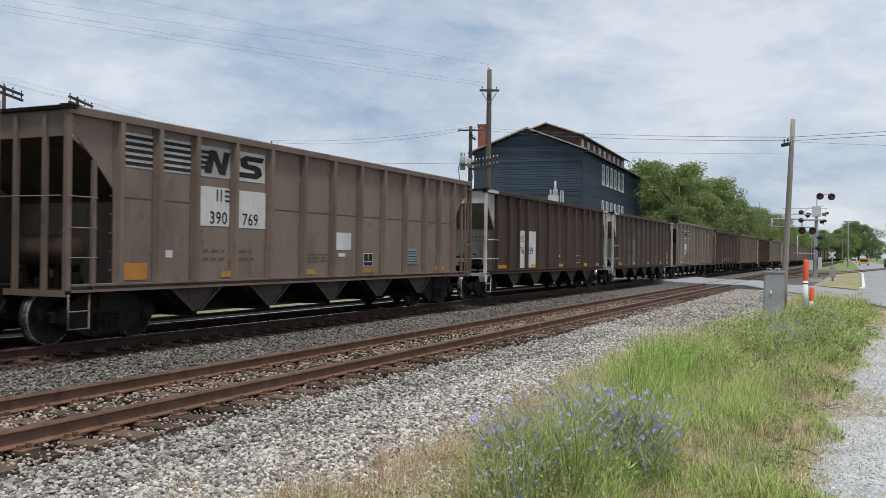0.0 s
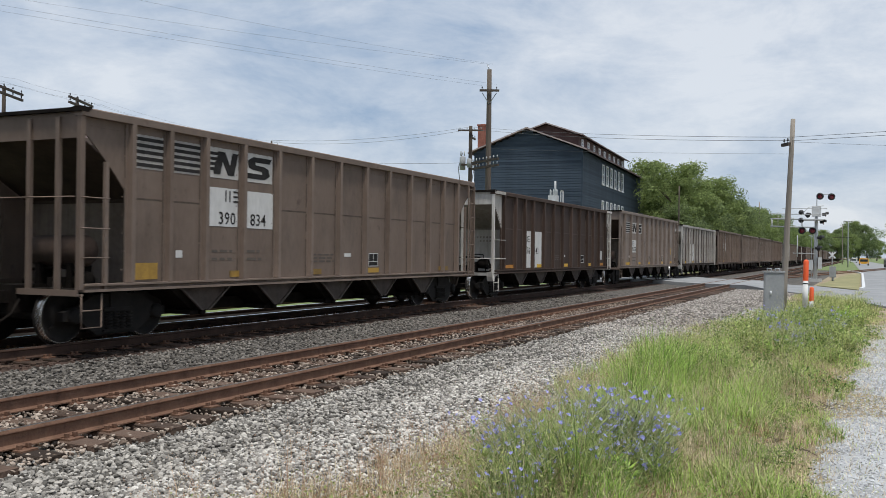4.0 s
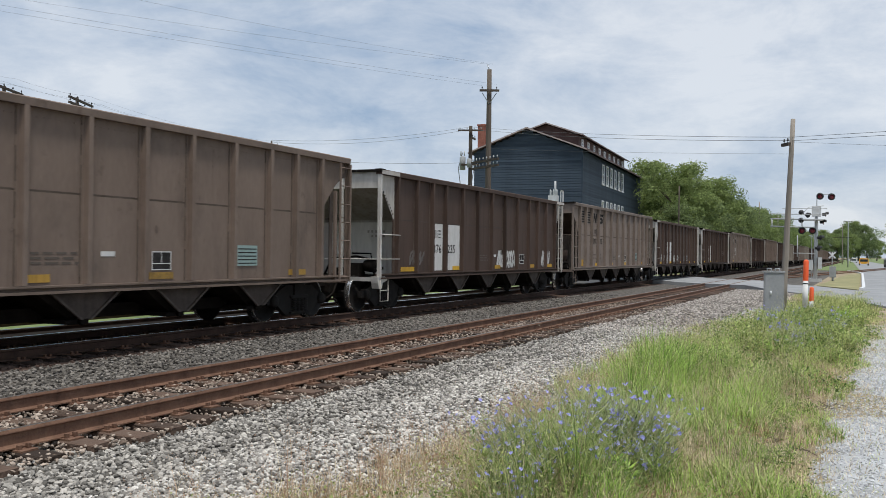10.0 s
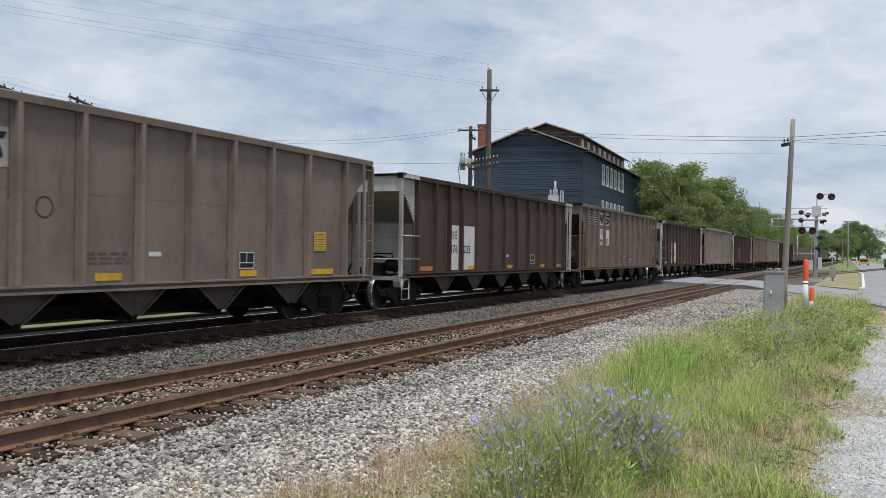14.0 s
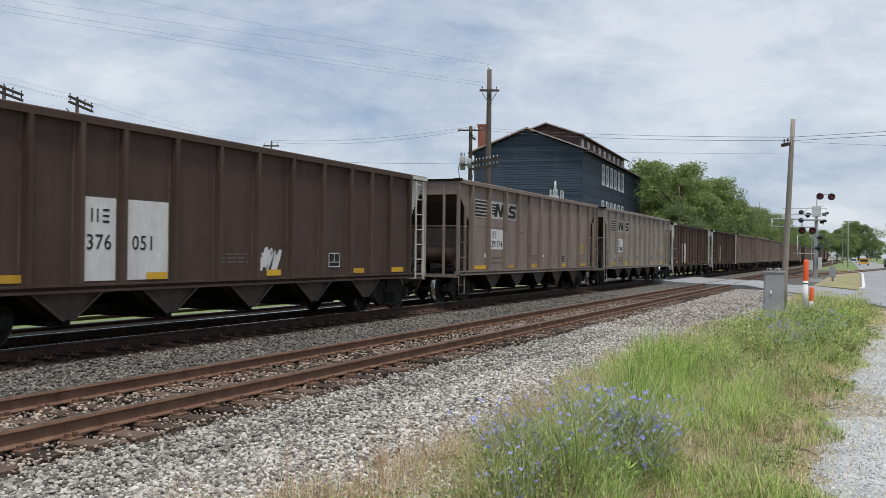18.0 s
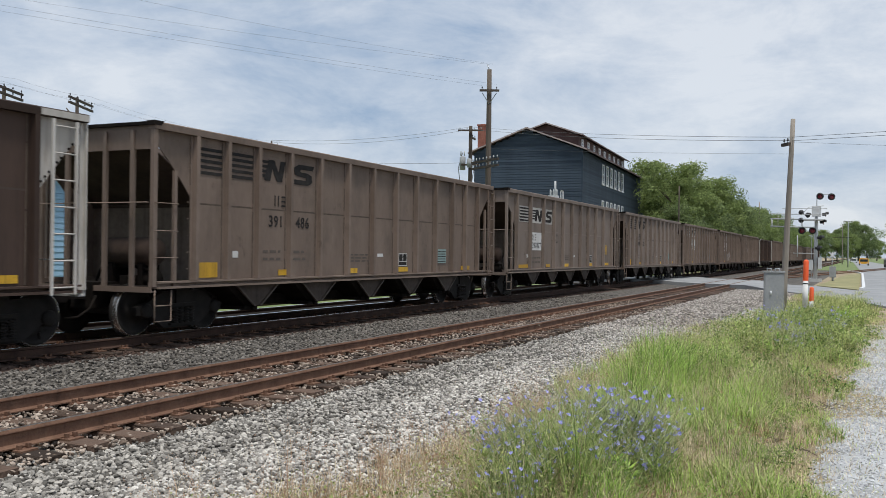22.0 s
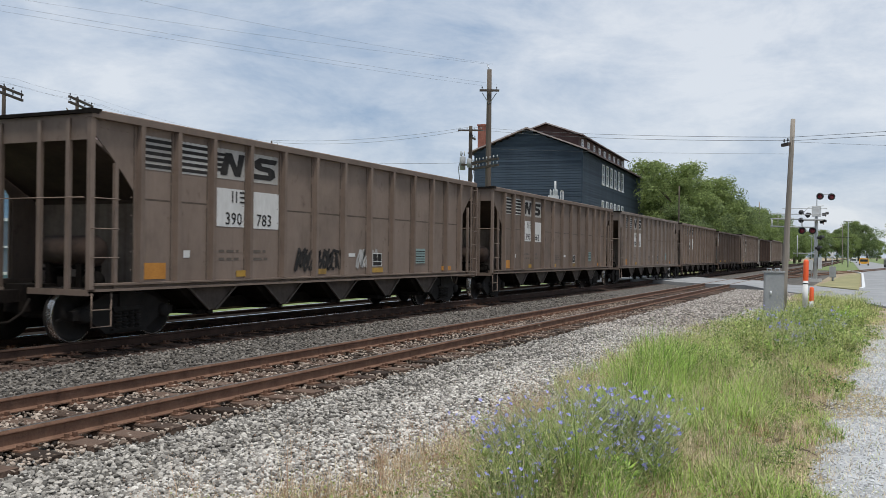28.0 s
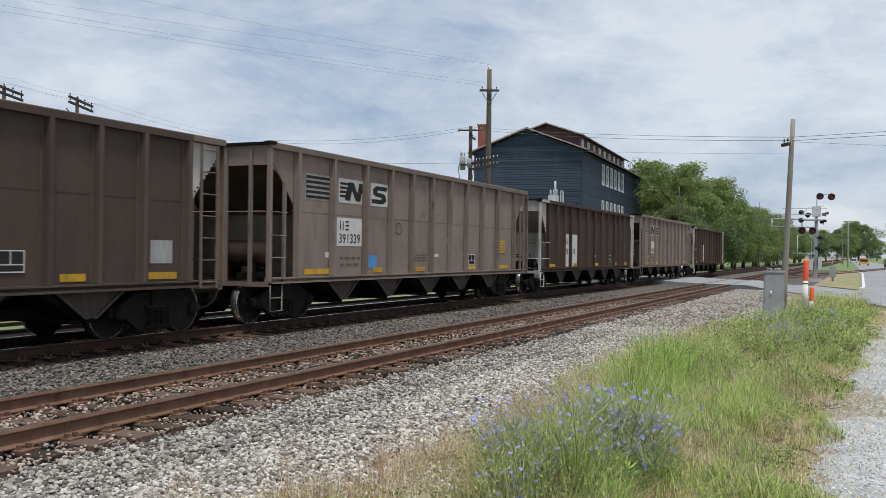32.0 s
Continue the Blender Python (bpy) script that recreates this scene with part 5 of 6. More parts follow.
        bars(car, f + 2.9, 1.36, 2, 0.9, M["faint"], 0.06, 0.16)
    elif style in ("two", "bare"):
        ink = M["black"]
        logo(car, "box" if style == "two" else "bare", [(post[0] + 0.1, post[1] - 0.08, "stripes"), (post[1] + 0.1, post[2] - 0.08, "stripes"), (post[2] + 0.03, post[3] - 0.09, "block"), (post[3] + 0.07, post[4] - 0.16, "round")], 2.90, 3.47, ink)
        if style == "two":
            part("number_panel", Geo().box(SHEET + 0.001, SHEET + 0.006, post[2] + 0.06, post[3] - 0.06, 1.99, 2.72), M["white"], car, "white number panel")
            part("number_panel", Geo().box(SHEET + 0.001, SHEET + 0.006, post[3] + 0.14, post[4] - 0.06, 1.98, 2.71), M["white"], car, "white number panel")
        part("number", text_mesh(a, 0.335), ink, car, "black painted number", m=on_side(post[2] + 0.42, 2.035, SHEET + 0.008))
        part("number", text_mesh(b, 0.335), ink, car, "black painted number", m=on_side(post[3] + 0.28, 2.035, SHEET + 0.008))
        bars2(car, post[2] + 0.62, 2.46, ink)
        bars(car, post[2] + 0.25, 1.50, 2, 0.6, M["faint"], 0.05, 0.15)
        bars(car, post[3] + 0.2, 1.50, 2, 0.5, M["faint"], 0.05, 0.15)
    elif style in ("wide", "ghost"):
        w = M["white"] if style == "wide" else M["oldwhite"]
        part("number_panel", Geo().box(SHEET + 0.001, SHEET + 0.006, post[2] + 0.06, post[3] - 0.08, 1.03, 2.36), w, car, "tall white number panel" if style == "wide" else "faded number panel")
        part("number_panel", Geo().box(SHEET + 0.001, SHEET + 0.006, post[3] + 0.10, post[4] - 0.10, 1.03, 2.36), w, car, "tall white number panel" if style == "wide" else "faded number panel")
        part("number", text_mesh(a, 0.35), M["black"] if style == "wide" else M["ghostmark"], car, "painted number", m=on_side(post[2] + 0.16, 1.53, SHEET + 0.008))
        part("number", text_mesh(b, 0.35), M["black"] if style == "wide" else M["ghostmark"], car, "painted number", m=on_side(post[3] + 0.24, 1.53, SHEET + 0.008))
        bars2(car, post[2] + 0.26, 1.96, M["black"])
        bars(car, post[2] + 0.16, 1.26, 2, 0.55, M["faint"], 0.05, 0.12)
        bars(car, post[3] + 0.3, 1.24, 2, 0.6, M["faint"], 0.04, 0.09)
        if style == "ghost":
            logo(car, "ghost", [(post[0] + 0.2, post[2] - 0.1, "stripes"), (post[2] + 0.06, post[3] - 0.08, "block"), (post[3] + 0.08, post[4] - 0.2, "round")], 2.55, 3.15, M["ghostmark"])
    # reflector strips and small labels
    strips = {"gray": ((1.39, 1.0), (4.45, 0.48), (6.8, 0.58), (10.48, 0.54), (12.95, 0.95)),
              "tan": ((1.21, 0.58), (3.75, 0.5), (6.6, 0.4), (9.07, 0.6), (13.2, 0.65)),
              "brown": ((1.44, 0.78), (4.75, 0.5), (8.16, 0.5), (11.64, 0.5), (13.51, 0.7))}[kind]
    plain = M["dullyellow"] if style == "two" else M["yellow"]
    tone = M["orange"] if "orange" in extras else plain
    for i, (o, l) in enumerate(strips):
        high = 0.28 if (kind == "tan" and i == 0) else 0.12
        part("reflector_strip", Geo().box(SHEET + 0.013, SHEET + 0.017, f + o, f + o + l, 1.03, 1.03 + high), tone if i in (0, 4) else plain, car, "orange-yellow reflector strip")
    lab = {"gray": 10.47, "tan": 9.15, "brown": 10.54}[kind]
    part("inspection_label", Geo().box(SHEET + 0.013, SHEET + 0.016, f + lab, f + lab + 0.44, 1.20, 1.49), M["black"], car, "black label with a white border")
    edge = Geo()
    for y0, y1, z0, z1 in ((-0.018, 0.0, 1.182, 1.508), (0.44, 0.458, 1.182, 1.508), (0.0, 0.44, 1.49, 1.508), (0.0, 0.44, 1.182, 1.20), (0.0, 0.44, 1.29, 1.305), (0.21, 0.225, 1.305, 1.49)):
        edge.box(SHEET + 0.0165, SHEET + 0.0185, f + lab + y0, f + lab + y1, z0, z1)
    part("label_border", edge, M["white"], car)
    part("tag", Geo().box(SHEET + 0.002, SHEET + 0.006, f + 2.25, f + 2.42, 1.4, 1.53), M["white"], car, "small white tag")
    part("tag", Geo().box(SHEET + 0.002, SHEET + 0.006, f + 8.0, f + 8.3, 1.42, 1.5), M["white"], car, "small white tag")
    bars(car, f + 6.65, 1.45, 3, 0.9, M["faint"], 0.035, 0.075)
    if kind == "gray":
        ring = Geo()
        for i in range(16):
            t0, t1 = 2 * math.pi * i / 16, 2 * math.pi * (i + 1) / 16
            ring.add([(SHEET + 0.004, post[3] + 0.52 + r * math.cos(t), 2.15 + r * math.sin(t)) for t in (t0, t1) for r in (0.145, 0.165)], [(0, 1, 3, 2)])
        part("ring_mark", ring, M["black"], car)
    for what in extras:
        if what == "teal":
            part("barcode_label", Geo().box(SHEET + 0.014, SHEET + 0.017, f + 11.45, f + 12.1, 1.24, 1.64), M["teal"], car, "pale blue ruled label")
            lines = Geo()
            for k in range(5):
                lines.box(SHEET + 0.0175, SHEET + 0.019, f + 11.48, f + 12.07, 1.28 + 0.07 * k, 1.30 + 0.07 * k)
            tagged(part("label_lines", lines, M["black"], car), kind="stuff")
        elif what == "placard":
            part("notice_label", Geo().box(SHEET + 0.014, SHEET + 0.017, f + 13.1, f + 13.58, 1.55, 1.97), M["yellow"], car, "yellow ruled notice")
            lines = Geo()
            for k in range(7):
                lines.box(SHEET + 0.0175, SHEET + 0.019, f + 13.13, f + 13.55, 1.58 + 0.055 * k, 1.595 + 0.055 * k)
            tagged(part("label_lines", lines, M["faint"], car), kind="stuff")
        elif what == "grayplate":
            part("notice_label", Geo().box(SHEET + 0.002, SHEET + 0.006, f + 13.56, f + 14.1, 1.3, 1.7), M["silver"], car, "pale ruled notice")
        elif what == "whitepatch":
            part("paint_patch", Geo().box(SHEET + 0.002, SHEET + 0.006, f + 7.85, f + 8.55, 1.58, 1.98), M["white"], car, "white paint patch")
        elif what == "bluepatch":
            part("paint_patch", Geo().box(SHEET + 0.002, SHEET + 0.006, f + 4.2, f + 4.65, 1.15, 1.45), M["bluepaint"], car, "bright blue paint patch")
        elif what.startswith("scrawl"):
            _, at, up, w, h, ink = what.split(",")
            scrawl(car, int(float(at) * 10), f + float(at), float(up), float(w), float(h), M[ink])


def bars2(car, y, z, ink):
    """The owner's initials as plain strokes: two upright, three level."""
    g = Geo()
    x0, x1 = SHEET + 0.008, SHEET + 0.012
    for a in (0.0, 0.12):
        g.box(x0, x1, y + a, y + a + 0.035, z, z + 0.22)
    for c in (0.0, 0.0925, 0.185):
        g.box(x0, x1, y + 0.24, y + 0.38, z + c, z + c + 0.035)
    part("owner_mark", g, ink, car)


M["bayedge"] = mat("scuffed_bay_flange", (0.05, 0.037, 0.030), (0.12, 0.094, 0.078), 0.6, scale=5, fine=22, bump=0.1)
M["seamrust"] = mat("rusty_weld_line", (0.070, 0.052, 0.040), (0.145, 0.112, 0.088), 0.85, scale=5, fine=22, bump=0.1)
# cast steel with the shade under the wagon painted into its tone
M["truck"] = mat("shaded_cast_truck", (0.006, 0.0054, 0.0049), (0.024, 0.020, 0.0175), 0.8, scale=4, fine=24, bump=0.25)
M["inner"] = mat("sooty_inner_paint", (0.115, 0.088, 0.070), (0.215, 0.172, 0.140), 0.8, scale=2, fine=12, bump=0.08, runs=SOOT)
M["umber"] = mat("grimy_umber_paint", (0.060, 0.0420, 0.0335), (0.109, 0.0795, 0.065), 0.75, scale=1.4, fine=14, bump=0.06, streak=2.5, contrast=(0.2, 0.8), each=0.4, runs=RUNS)
M["postgray"] = mat("dull_gray_post_paint", (0.23, 0.21, 0.19), (0.41, 0.385, 0.355), 0.7, scale=2, fine=12, bump=0.08, each=0.3, runs=RUSTY)
M["faint"] = mat("faded_dark_lettering", (0.085, 0.068, 0.056), (0.13, 0.108, 0.09), 0.8, bump=0.0)
M["ghostmark"] = mat("ghosted_mark", (0.040, 0.036, 0.036), (0.07, 0.064, 0.063), 0.8, scale=3, bump=0.0)
M["bluepaint"] = mat("bright_blue_paint", (0.06, 0.22, 0.5), (0.09, 0.30, 0.6), 0.6, bump=0.0)

TAUPE = "taupe-gray steel coal hopper with white number panel"
GRIMY = "grimy tan coal hopper with twin white number panels"
BARE = "taupe coal hopper with dark lettering on bare paint"
DARK = "dark brown coal hopper with pale ends and tall white number panels"
GHOST = "dark brown coal hopper with faded old markings"
# the wagons in running order: kind, paint, ends, number, lettering, label, extras
CONSIST = [
    ("brown", "brown", "silver", "376118", "wide", DARK, ()),
    ("tan", "tan", "tan", "390712", "two", GRIMY, ("orange",)),
    ("tan", "tan", "tan", "390769", "two", GRIMY, ("orange", "teal", "whitepatch")),
    ("brown", "brown", "silver", "376259", "wide", DARK, ("orange",)),
    ("brown", "umber", "silver", "390507", "ghost", GHOST, ("grayplate",)),
    ("gray", "gray", "gray", "391431", "one", TAUPE, ("placard", "scrawl,5.0,1.1,0.6,0.4,faint")),
    ("brown", "umber", "tan", "390550", "ghost", GHOST, ("orange", "scrawl,6.0,1.15,3.2,0.18,silver")),
    ("tan", "tan", "tan", "390834", "two", GRIMY, ()),
    ("brown", "brown", "silver", "376141", "wide", DARK, ("grayplate", "orange")),
    ("gray", "gray", "gray", "391130", "one", TAUPE, ("placard",)),
    ("brown", "brown", "silver", "376202", "wide", "dark brown coal hopper with bright aluminium side posts", (), "postgray"),
    ("tan", "tan", "tan", "390655", "two", GRIMY, ("teal",)),
    ("tan", "gray", "gray", "391492", "bare", BARE, ("teal", "scrawl,10.6,1.1,0.7,0.5,oldwhite")),
    ("gray", "gray", "gray", "391384", "one", TAUPE, ("placard",)),
    ("tan", "tan", "tan", "390646", "two", GRIMY, ("teal",)),
    ("brown", "brown", "silver", "376235", "wide", DARK, ("scrawl,2.0,1.2,0.8,0.4,oldwhite", "scrawl,8.4,1.05,1.6,0.6,white", "scrawl,13.0,1.05,0.9,0.6,white")),
    ("tan", "gray", "gray", "391515", "bare", "light gray coal hopper with dark lettering on bare paint", ("teal",)),
    ("brown", "brown", "silver", "376132", "wide", DARK, ("scrawl,2.0,1.1,1.0,0.5,silver", "scrawl,5.6,1.1,2.4,0.45,silver", "scrawl,9.2,1.1,2.4,0.45,oldwhite")),
    ("brown", "brown", "silver", "376293", "wide", DARK, ("grayplate", "scrawl,12.0,1.55,0.7,0.4,white")),
    ("gray", "gray", "gray", "391417", "one", TAUPE, ("placard",)),
    ("brown", "brown", "silver", "376233", "wide", DARK, ("orange",)),
    ("tan", "tan", "tan", "390727", "two", GRIMY, ()),
    ("brown", "brown", "silver", "376188", "wide", DARK, ()),
    ("tan", "light", "gray", "391548", "bare", "light gray coal hopper with dark lettering on bare paint", ("teal",)),
    ("brown", "brown", "silver", "376051", "wide", DARK, ("scrawl,8.0,1.1,0.6,0.5,white",)),
    ("gray", "gray", "gray", "391374", "one", TAUPE, ("placard",)),
    ("gray", "light", "light", "391080", "one", TAUPE, ("placard",)),
    ("brown", "brown", "silver", "376049", "wide", DARK, ("orange",)),
    ("brown", "brown", "silver", "376031", "wide", DARK, ()),
    ("tan", "tan", "tan", "391486", "bare", BARE, ("teal",)),
    ("gray", "gray", "gray", "391077", "one", TAUPE, ("placard",)),
    ("tan", "gray", "tan", "391452", "bare", BARE, ("teal",)),
    ("tan", "tan", "tan", "390982", "two", GRIMY, ("teal", "orange")),
    ("tan", "tan", "tan", "390915", "two", GRIMY, ("orange", "scrawl,3.4,1.08,2.1,0.75,oldwhite", "scrawl,5.6,1.08,2.6,0.8,white")),
    ("tan", "tan", "tan", "390876", "two", GRIMY, ()),
    ("brown", "brown", "silver", "376177", "wide", DARK, ("orange",)),
    ("tan", "tan", "tan", "390783", "two", GRIMY, ("orange", "teal", "scrawl,5.8,1.1,2.0,0.5,black", "scrawl,8.4,1.15,0.9,0.45,silver")),
    ("tan", "tan", "tan", "390662", "two", GRIMY, ("orange", "teal")),
    ("tan", "gray", "gray", "390887", "two", GRIMY, ("orange", "teal")),
    ("tan", "tan", "tan", "390867", "two", GRIMY, ("teal",)),
    ("brown", "umber", "tan", "390544", "ghost", GHOST, ("grayplate",)),
    ("gray", "gray", "gray", "391339", "one", TAUPE, ("placard", "bluepatch")),
    ("brown", "brown", "silver", "376210", "wide", DARK, ()),
    ("gray", "gray", "gray", "391162", "one", TAUPE, ()),
    ("brown", "brown", "silver", "376064", "wide", DARK, ()),
]
FIRST = -2      # the place in the train of the first wagon built, counted from the one that fills the view at the start
for kind, paint, ends, number, style, label, extras, *rest in CONSIST:
    hopper_car(kind, paint, ends, number, style, label, extras, *(rest[:1]))

# ---- trees ----


def tree(name, label, h, r, leaf, seed, cards=3200, size=0.4):
    rng = np.random.default_rng(seed)
    pr = random.Random(seed)
    t = thing(name, label, "tree")
    g = Geo()
    top = h * 0.62
    g.tube((0, 0, -0.2), (0.1, 0.05, h * 0.28), h * 0.024, h * 0.018, 9).tube((0.1, 0.05, h * 0.28), (0, 0.1, top), h * 0.018, h * 0.006, 8)
    clumps = []
    for i in range(44):
        a, z = pr.uniform(0, 6.28), pr.uniform(0.16, 0.93) * h
        f = math.sin(math.pi * min(max((z / h - 0.05) / 1.0, 0.02), 0.98)) ** 0.6
        d = r * f * pr.uniform(0.35, 0.95)
        c = (d * math.cos(a), d * math.sin(a), z)
        clumps.append((c, r * pr.uniform(0.18, 0.36)))
        z0 = max(0.2 * h, min(z - d * 0.6, top))
        if i < 14:
            g.tube((0.05, 0.05, z0), c, h * 0.006, h * 0.002, 5)
    part("trunk", g, M["bark"], t)
    n = cards
    which = rng.integers(0, len(clumps), n)
    cen = np.array([c for c, _ in clumps])[which]
    rad = np.array([q for _, q in clumps])[which]
    d = rng.normal(size=(n, 3))
    d /= np.linalg.norm(d, axis=1)[:, None]
    p = cen + d * (rad * rng.uniform(0.45, 1.1, n))[:, None] * np.array([1, 1, 0.8])
    p[:, 2] = np.maximum(p[:, 2], 0.4)
    u = rng.normal(size=(n, 3))
    u /= np.linalg.norm(u, axis=1)[:, None]
    nrm = d + rng.normal(size=(n, 3)) * 0.5
    v = np.cross(nrm, u)
    v /= np.linalg.norm(v, axis=1)[:, None] + 1e-6
    u = np.cross(v, nrm)
    u /= np.linalg.norm(u, axis=1)[:, None] + 1e-6
    s = (size * rng.uniform(0.6, 1.3, n))[:, None]
    verts = np.stack([p - u * s, p - v * s * 0.5, p + u * s, p + v * s * 0.5], 1).reshape(-1, 3)
    me = bpy.data.meshes.new("crown")
    me.from_pydata(verts.tolist(), [], np.arange(4 * n).reshape(n, 4).tolist())
    crown = part("crown", me, leaf, t)
    return t


KINDS = [tree("tree", "broad leafy green tree beside the railway", 12, 4.6, M["leaf"], 11, 17000, 0.145),
         tree("tree", "dense dark green tree beside the railway", 10, 4.2, M["leafdark"], 12, 17000, 0.14),
         tree("tree", "young leafy green tree beside the railway", 7, 3.2, M["leaf"], 13, 9000, 0.12)]
rng = random.Random(5)
spots = []
for x, y, h, k in ((-24.5, 122, 14.6, 0), (-21.0, 112, 13.2, 0), (-19, 126, 12.6, 0), (-18, 116, 9, 1), (-17.5, 130, 11.4, 1), (-17.5, 141, 10.6, 0), (-19, 108, 8.0, 1),
                   (-17, 150, 10.2, 1), (-18, 160, 11.6, 0), (-17, 170, 10.4, 0), (-18.5, 180, 10.8, 1), (-17, 192, 10.5, 0), (-17, 205, 10.0, 1),
                   (-17.5, 220, 10.8, 0), (-17, 236, 10.2, 0), (-18, 252, 10.6, 1), (-17, 270, 10.0, 0), (-18, 290, 10.8, 1), (-18, 310, 10.5, 0), (-19, 335, 10.8, 0),
                   (-16.5, 136, 6.5, 2), (-16.5, 147, 6.2, 2), (-16.2, 156, 6.0, 2), (-16.2, 166, 5.8, 2), (-16.2, 178, 6.0, 2), (-16.2, 188, 6.2, 2), (-26, 138, 12.5, 1), (-27, 155, 12.5, 0), (-25, 128, 13, 1), (-30, 125, 12, 0),
                   (-14, 430, 14, 0), (-10, 450, 13, 1), (-6, 480, 15, 0), (-16, 400, 12, 1), (-8.5, 500, 17, 1), (-4.8, 520, 21, 0), (-1.2, 515, 20, 1), (3, 540, 15, 1), (8, 560, 12, 0), (9.6, 300, 12.8, 0),
                   (12, 170, 11, 0), (13.5, 158, 9, 1), (17, 260, 13, 0), (22, 330, 13, 1), (14, 400, 12, 0)):
    spots.append((x, y, h, k))
for i, (x, y, h, k) in enumerate(spots):
    base = KINDS[k]
    size = h / (12, 10, 7)[k]
    c = copy_thing(base, pose(x, y, -0.1, 0, 0, rng.uniform(0, 360)))
    c.scale = (size * rng.uniform(0.95, 1.15), size * rng.uniform(0.95, 1.15), size)
    tagged(c, group="trees along the railway")
for base in KINDS:
    for o in [*base.children_recursive, base]:
        bpy.data.objects.remove(o)

# ---- loose ballast and gravel ----


def stones(name, n, place, size, material, label, seed):
    """Many small angular stones in one mesh; place(rng, n) gives their centres."""
    rng = np.random.default_rng(seed)
    ph = (1 + 5 ** 0.5) / 2
    base = np.array([(-1, ph, 0), (1, ph, 0), (-1, -ph, 0), (1, -ph, 0), (0, -1, ph), (0, 1, ph), (0, -1, -ph), (0, 1, -ph), (ph, 0, -1), (ph, 0, 1), (-ph, 0, -1), (-ph, 0, 1)]) / 1.9
    hull = np.array([(0, 11, 5), (0, 5, 1), (0, 1, 7), (0, 7, 10), (0, 10, 11), (1, 5, 9), (5, 11, 4), (11, 10, 2), (10, 7, 6), (7, 1, 8),
                             (3, 9, 4), (3, 4, 2), (3, 2, 6), (3, 6, 8), (3, 8, 9), (4, 9, 5), (2, 4, 11), (6, 2, 10), (8, 6, 7), (9, 8, 1)])
    c = place(rng, n)
    k = len(base)
    pts = np.repeat(base[None], n, 0) * rng.uniform(0.8, 1.2, (n, k, 1)) * rng.uniform(0.6, 1.3, (n, 1, 3))
    ang = rng.uniform(0, 6.283, (n, 3))
    for ax in range(3):
        i, j = [(1, 2), (0, 2), (0, 1)][ax]
        co, si = np.cos(ang[:, ax])[:, None], np.sin(ang[:, ax])[:, None]
        a, b = pts[:, :, i] * co - pts[:, :, j] * si, pts[:, :, i] * si + pts[:, :, j] * co
        pts[:, :, i], pts[:, :, j] = a, b
    pts *= (size * rng.uniform(0.55, 1.25, n) ** 1.0)[:, None, None]
    pts[:, :, 2] *= 0.75
    pts += c[:, None, :]
    faces = (hull[None] + (np.arange(n) * k)[:, None, None]).reshape(-1, 3)
    return stuff_mesh(name, pts.reshape(-1, 3), faces, material, label, "ballast")


BED_X = [p[0] for p in profile]
BED_Z = [p[1] for p in profile]


def bed_place(x0, x1, y0, y1, power=1.0):
    def place(rng, n):
        x = rng.uniform(x0, x1, n)
        y = y0 + (y1 - y0) * rng.uniform(0, 1, n) ** power
        return np.stack([x, y, np.interp(x, BED_X, BED_Z) + rng.uniform(-0.012, 0.030, n)], 1)
    return place


stones("ballast_stones", 30000, bed_place(-6.7, -4.5, 4.2, 24, 1.7), 0.026, M["ballast"], "loose gray and white ballast stones beside the track", 1)
stones("ballast_stones", 30000, bed_place(-5.3, -2.9, 4.8, 24, 1.6), 0.0245, M["ballastpale"], "dusty pale ballast stones beside the verge", 8)
stones("ballast_stones", 14000, bed_place(-6.7, -2.9, 22, 54, 1.2), 0.034, M["ballastfar"], "loose gray and white ballast stones beside the track", 2)
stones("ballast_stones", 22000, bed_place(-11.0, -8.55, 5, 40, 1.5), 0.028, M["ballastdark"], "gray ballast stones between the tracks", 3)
stones("ballast_stones", 15000, lambda rng, n: bed_place(-9.05, -6.35, 3.6, 36, 1.5)(rng, n) + np.array([0, 0, 0.045]), 0.024, M["ballastrust"], "rust-stained stones between the rails", 4)
# these stones share the bed's painted shadow tone
stones("ballast_stones", 9000, bed_place(-13.9, -11.0, 6, 40, 1.4), 0.03, M["trackbed"], "brown stones darkened for the shade under the train", 6)
stones("ballast_stones", 9000, bed_place(-6.7, -1.2, -7, 4.6), 0.036, M["ballast"], "loose gray and white ballast stones beside the track", 7)
stones("gravel_stones", 26000, lambda rng, n: np.stack([rng.uniform(-0.4, 1.6, n), 5.5 + 23 * rng.uniform(0, 1, n) ** 1.35, rng.uniform(-0.1, -0.088, n)], 1), 0.014, M["gravel_stone"], "pale crushed gravel pieces", 5)

# ---- grass and wild flowers ----


def left_edge(y):
    """Where the growth stops and the stone begins."""
    return np.interp(y, [4, 5.6, 6.6, 8, 12, 19, 26, 33, 45, 54], [-4.1, -4.1, -3.8, -3.6, -3.85, -4.1, -3.8, -3.1, -2.9, -2.7]) + 0.2 * np.sin(y * 2.3) + 0.12 * np.sin(y * 5.1)


def right_edge(y):
    ragged = 0.22 * np.sin(y * 1.9) + 0.14 * np.sin(y * 4.3 + 1)
    return np.interp(y, [4, 7, 11, 16, 24, 34, 54], [-0.15, -0.3, -0.38, -0.15, 0.3, 0.6, 0.7]) + ragged * 0.7


ys = [4.0 + 0.25 * i for i in range(121)]
flat("verge_humus", [(float(left_edge(y)) + 0.4, y) for y in ys] + [(float(right_edge(y)) - 0.45, y) for y in reversed(ys)], -0.086, M["humus"], "dark matted soil and thatch under the grass", "ground", thick=0.1)


def clump(x, y):
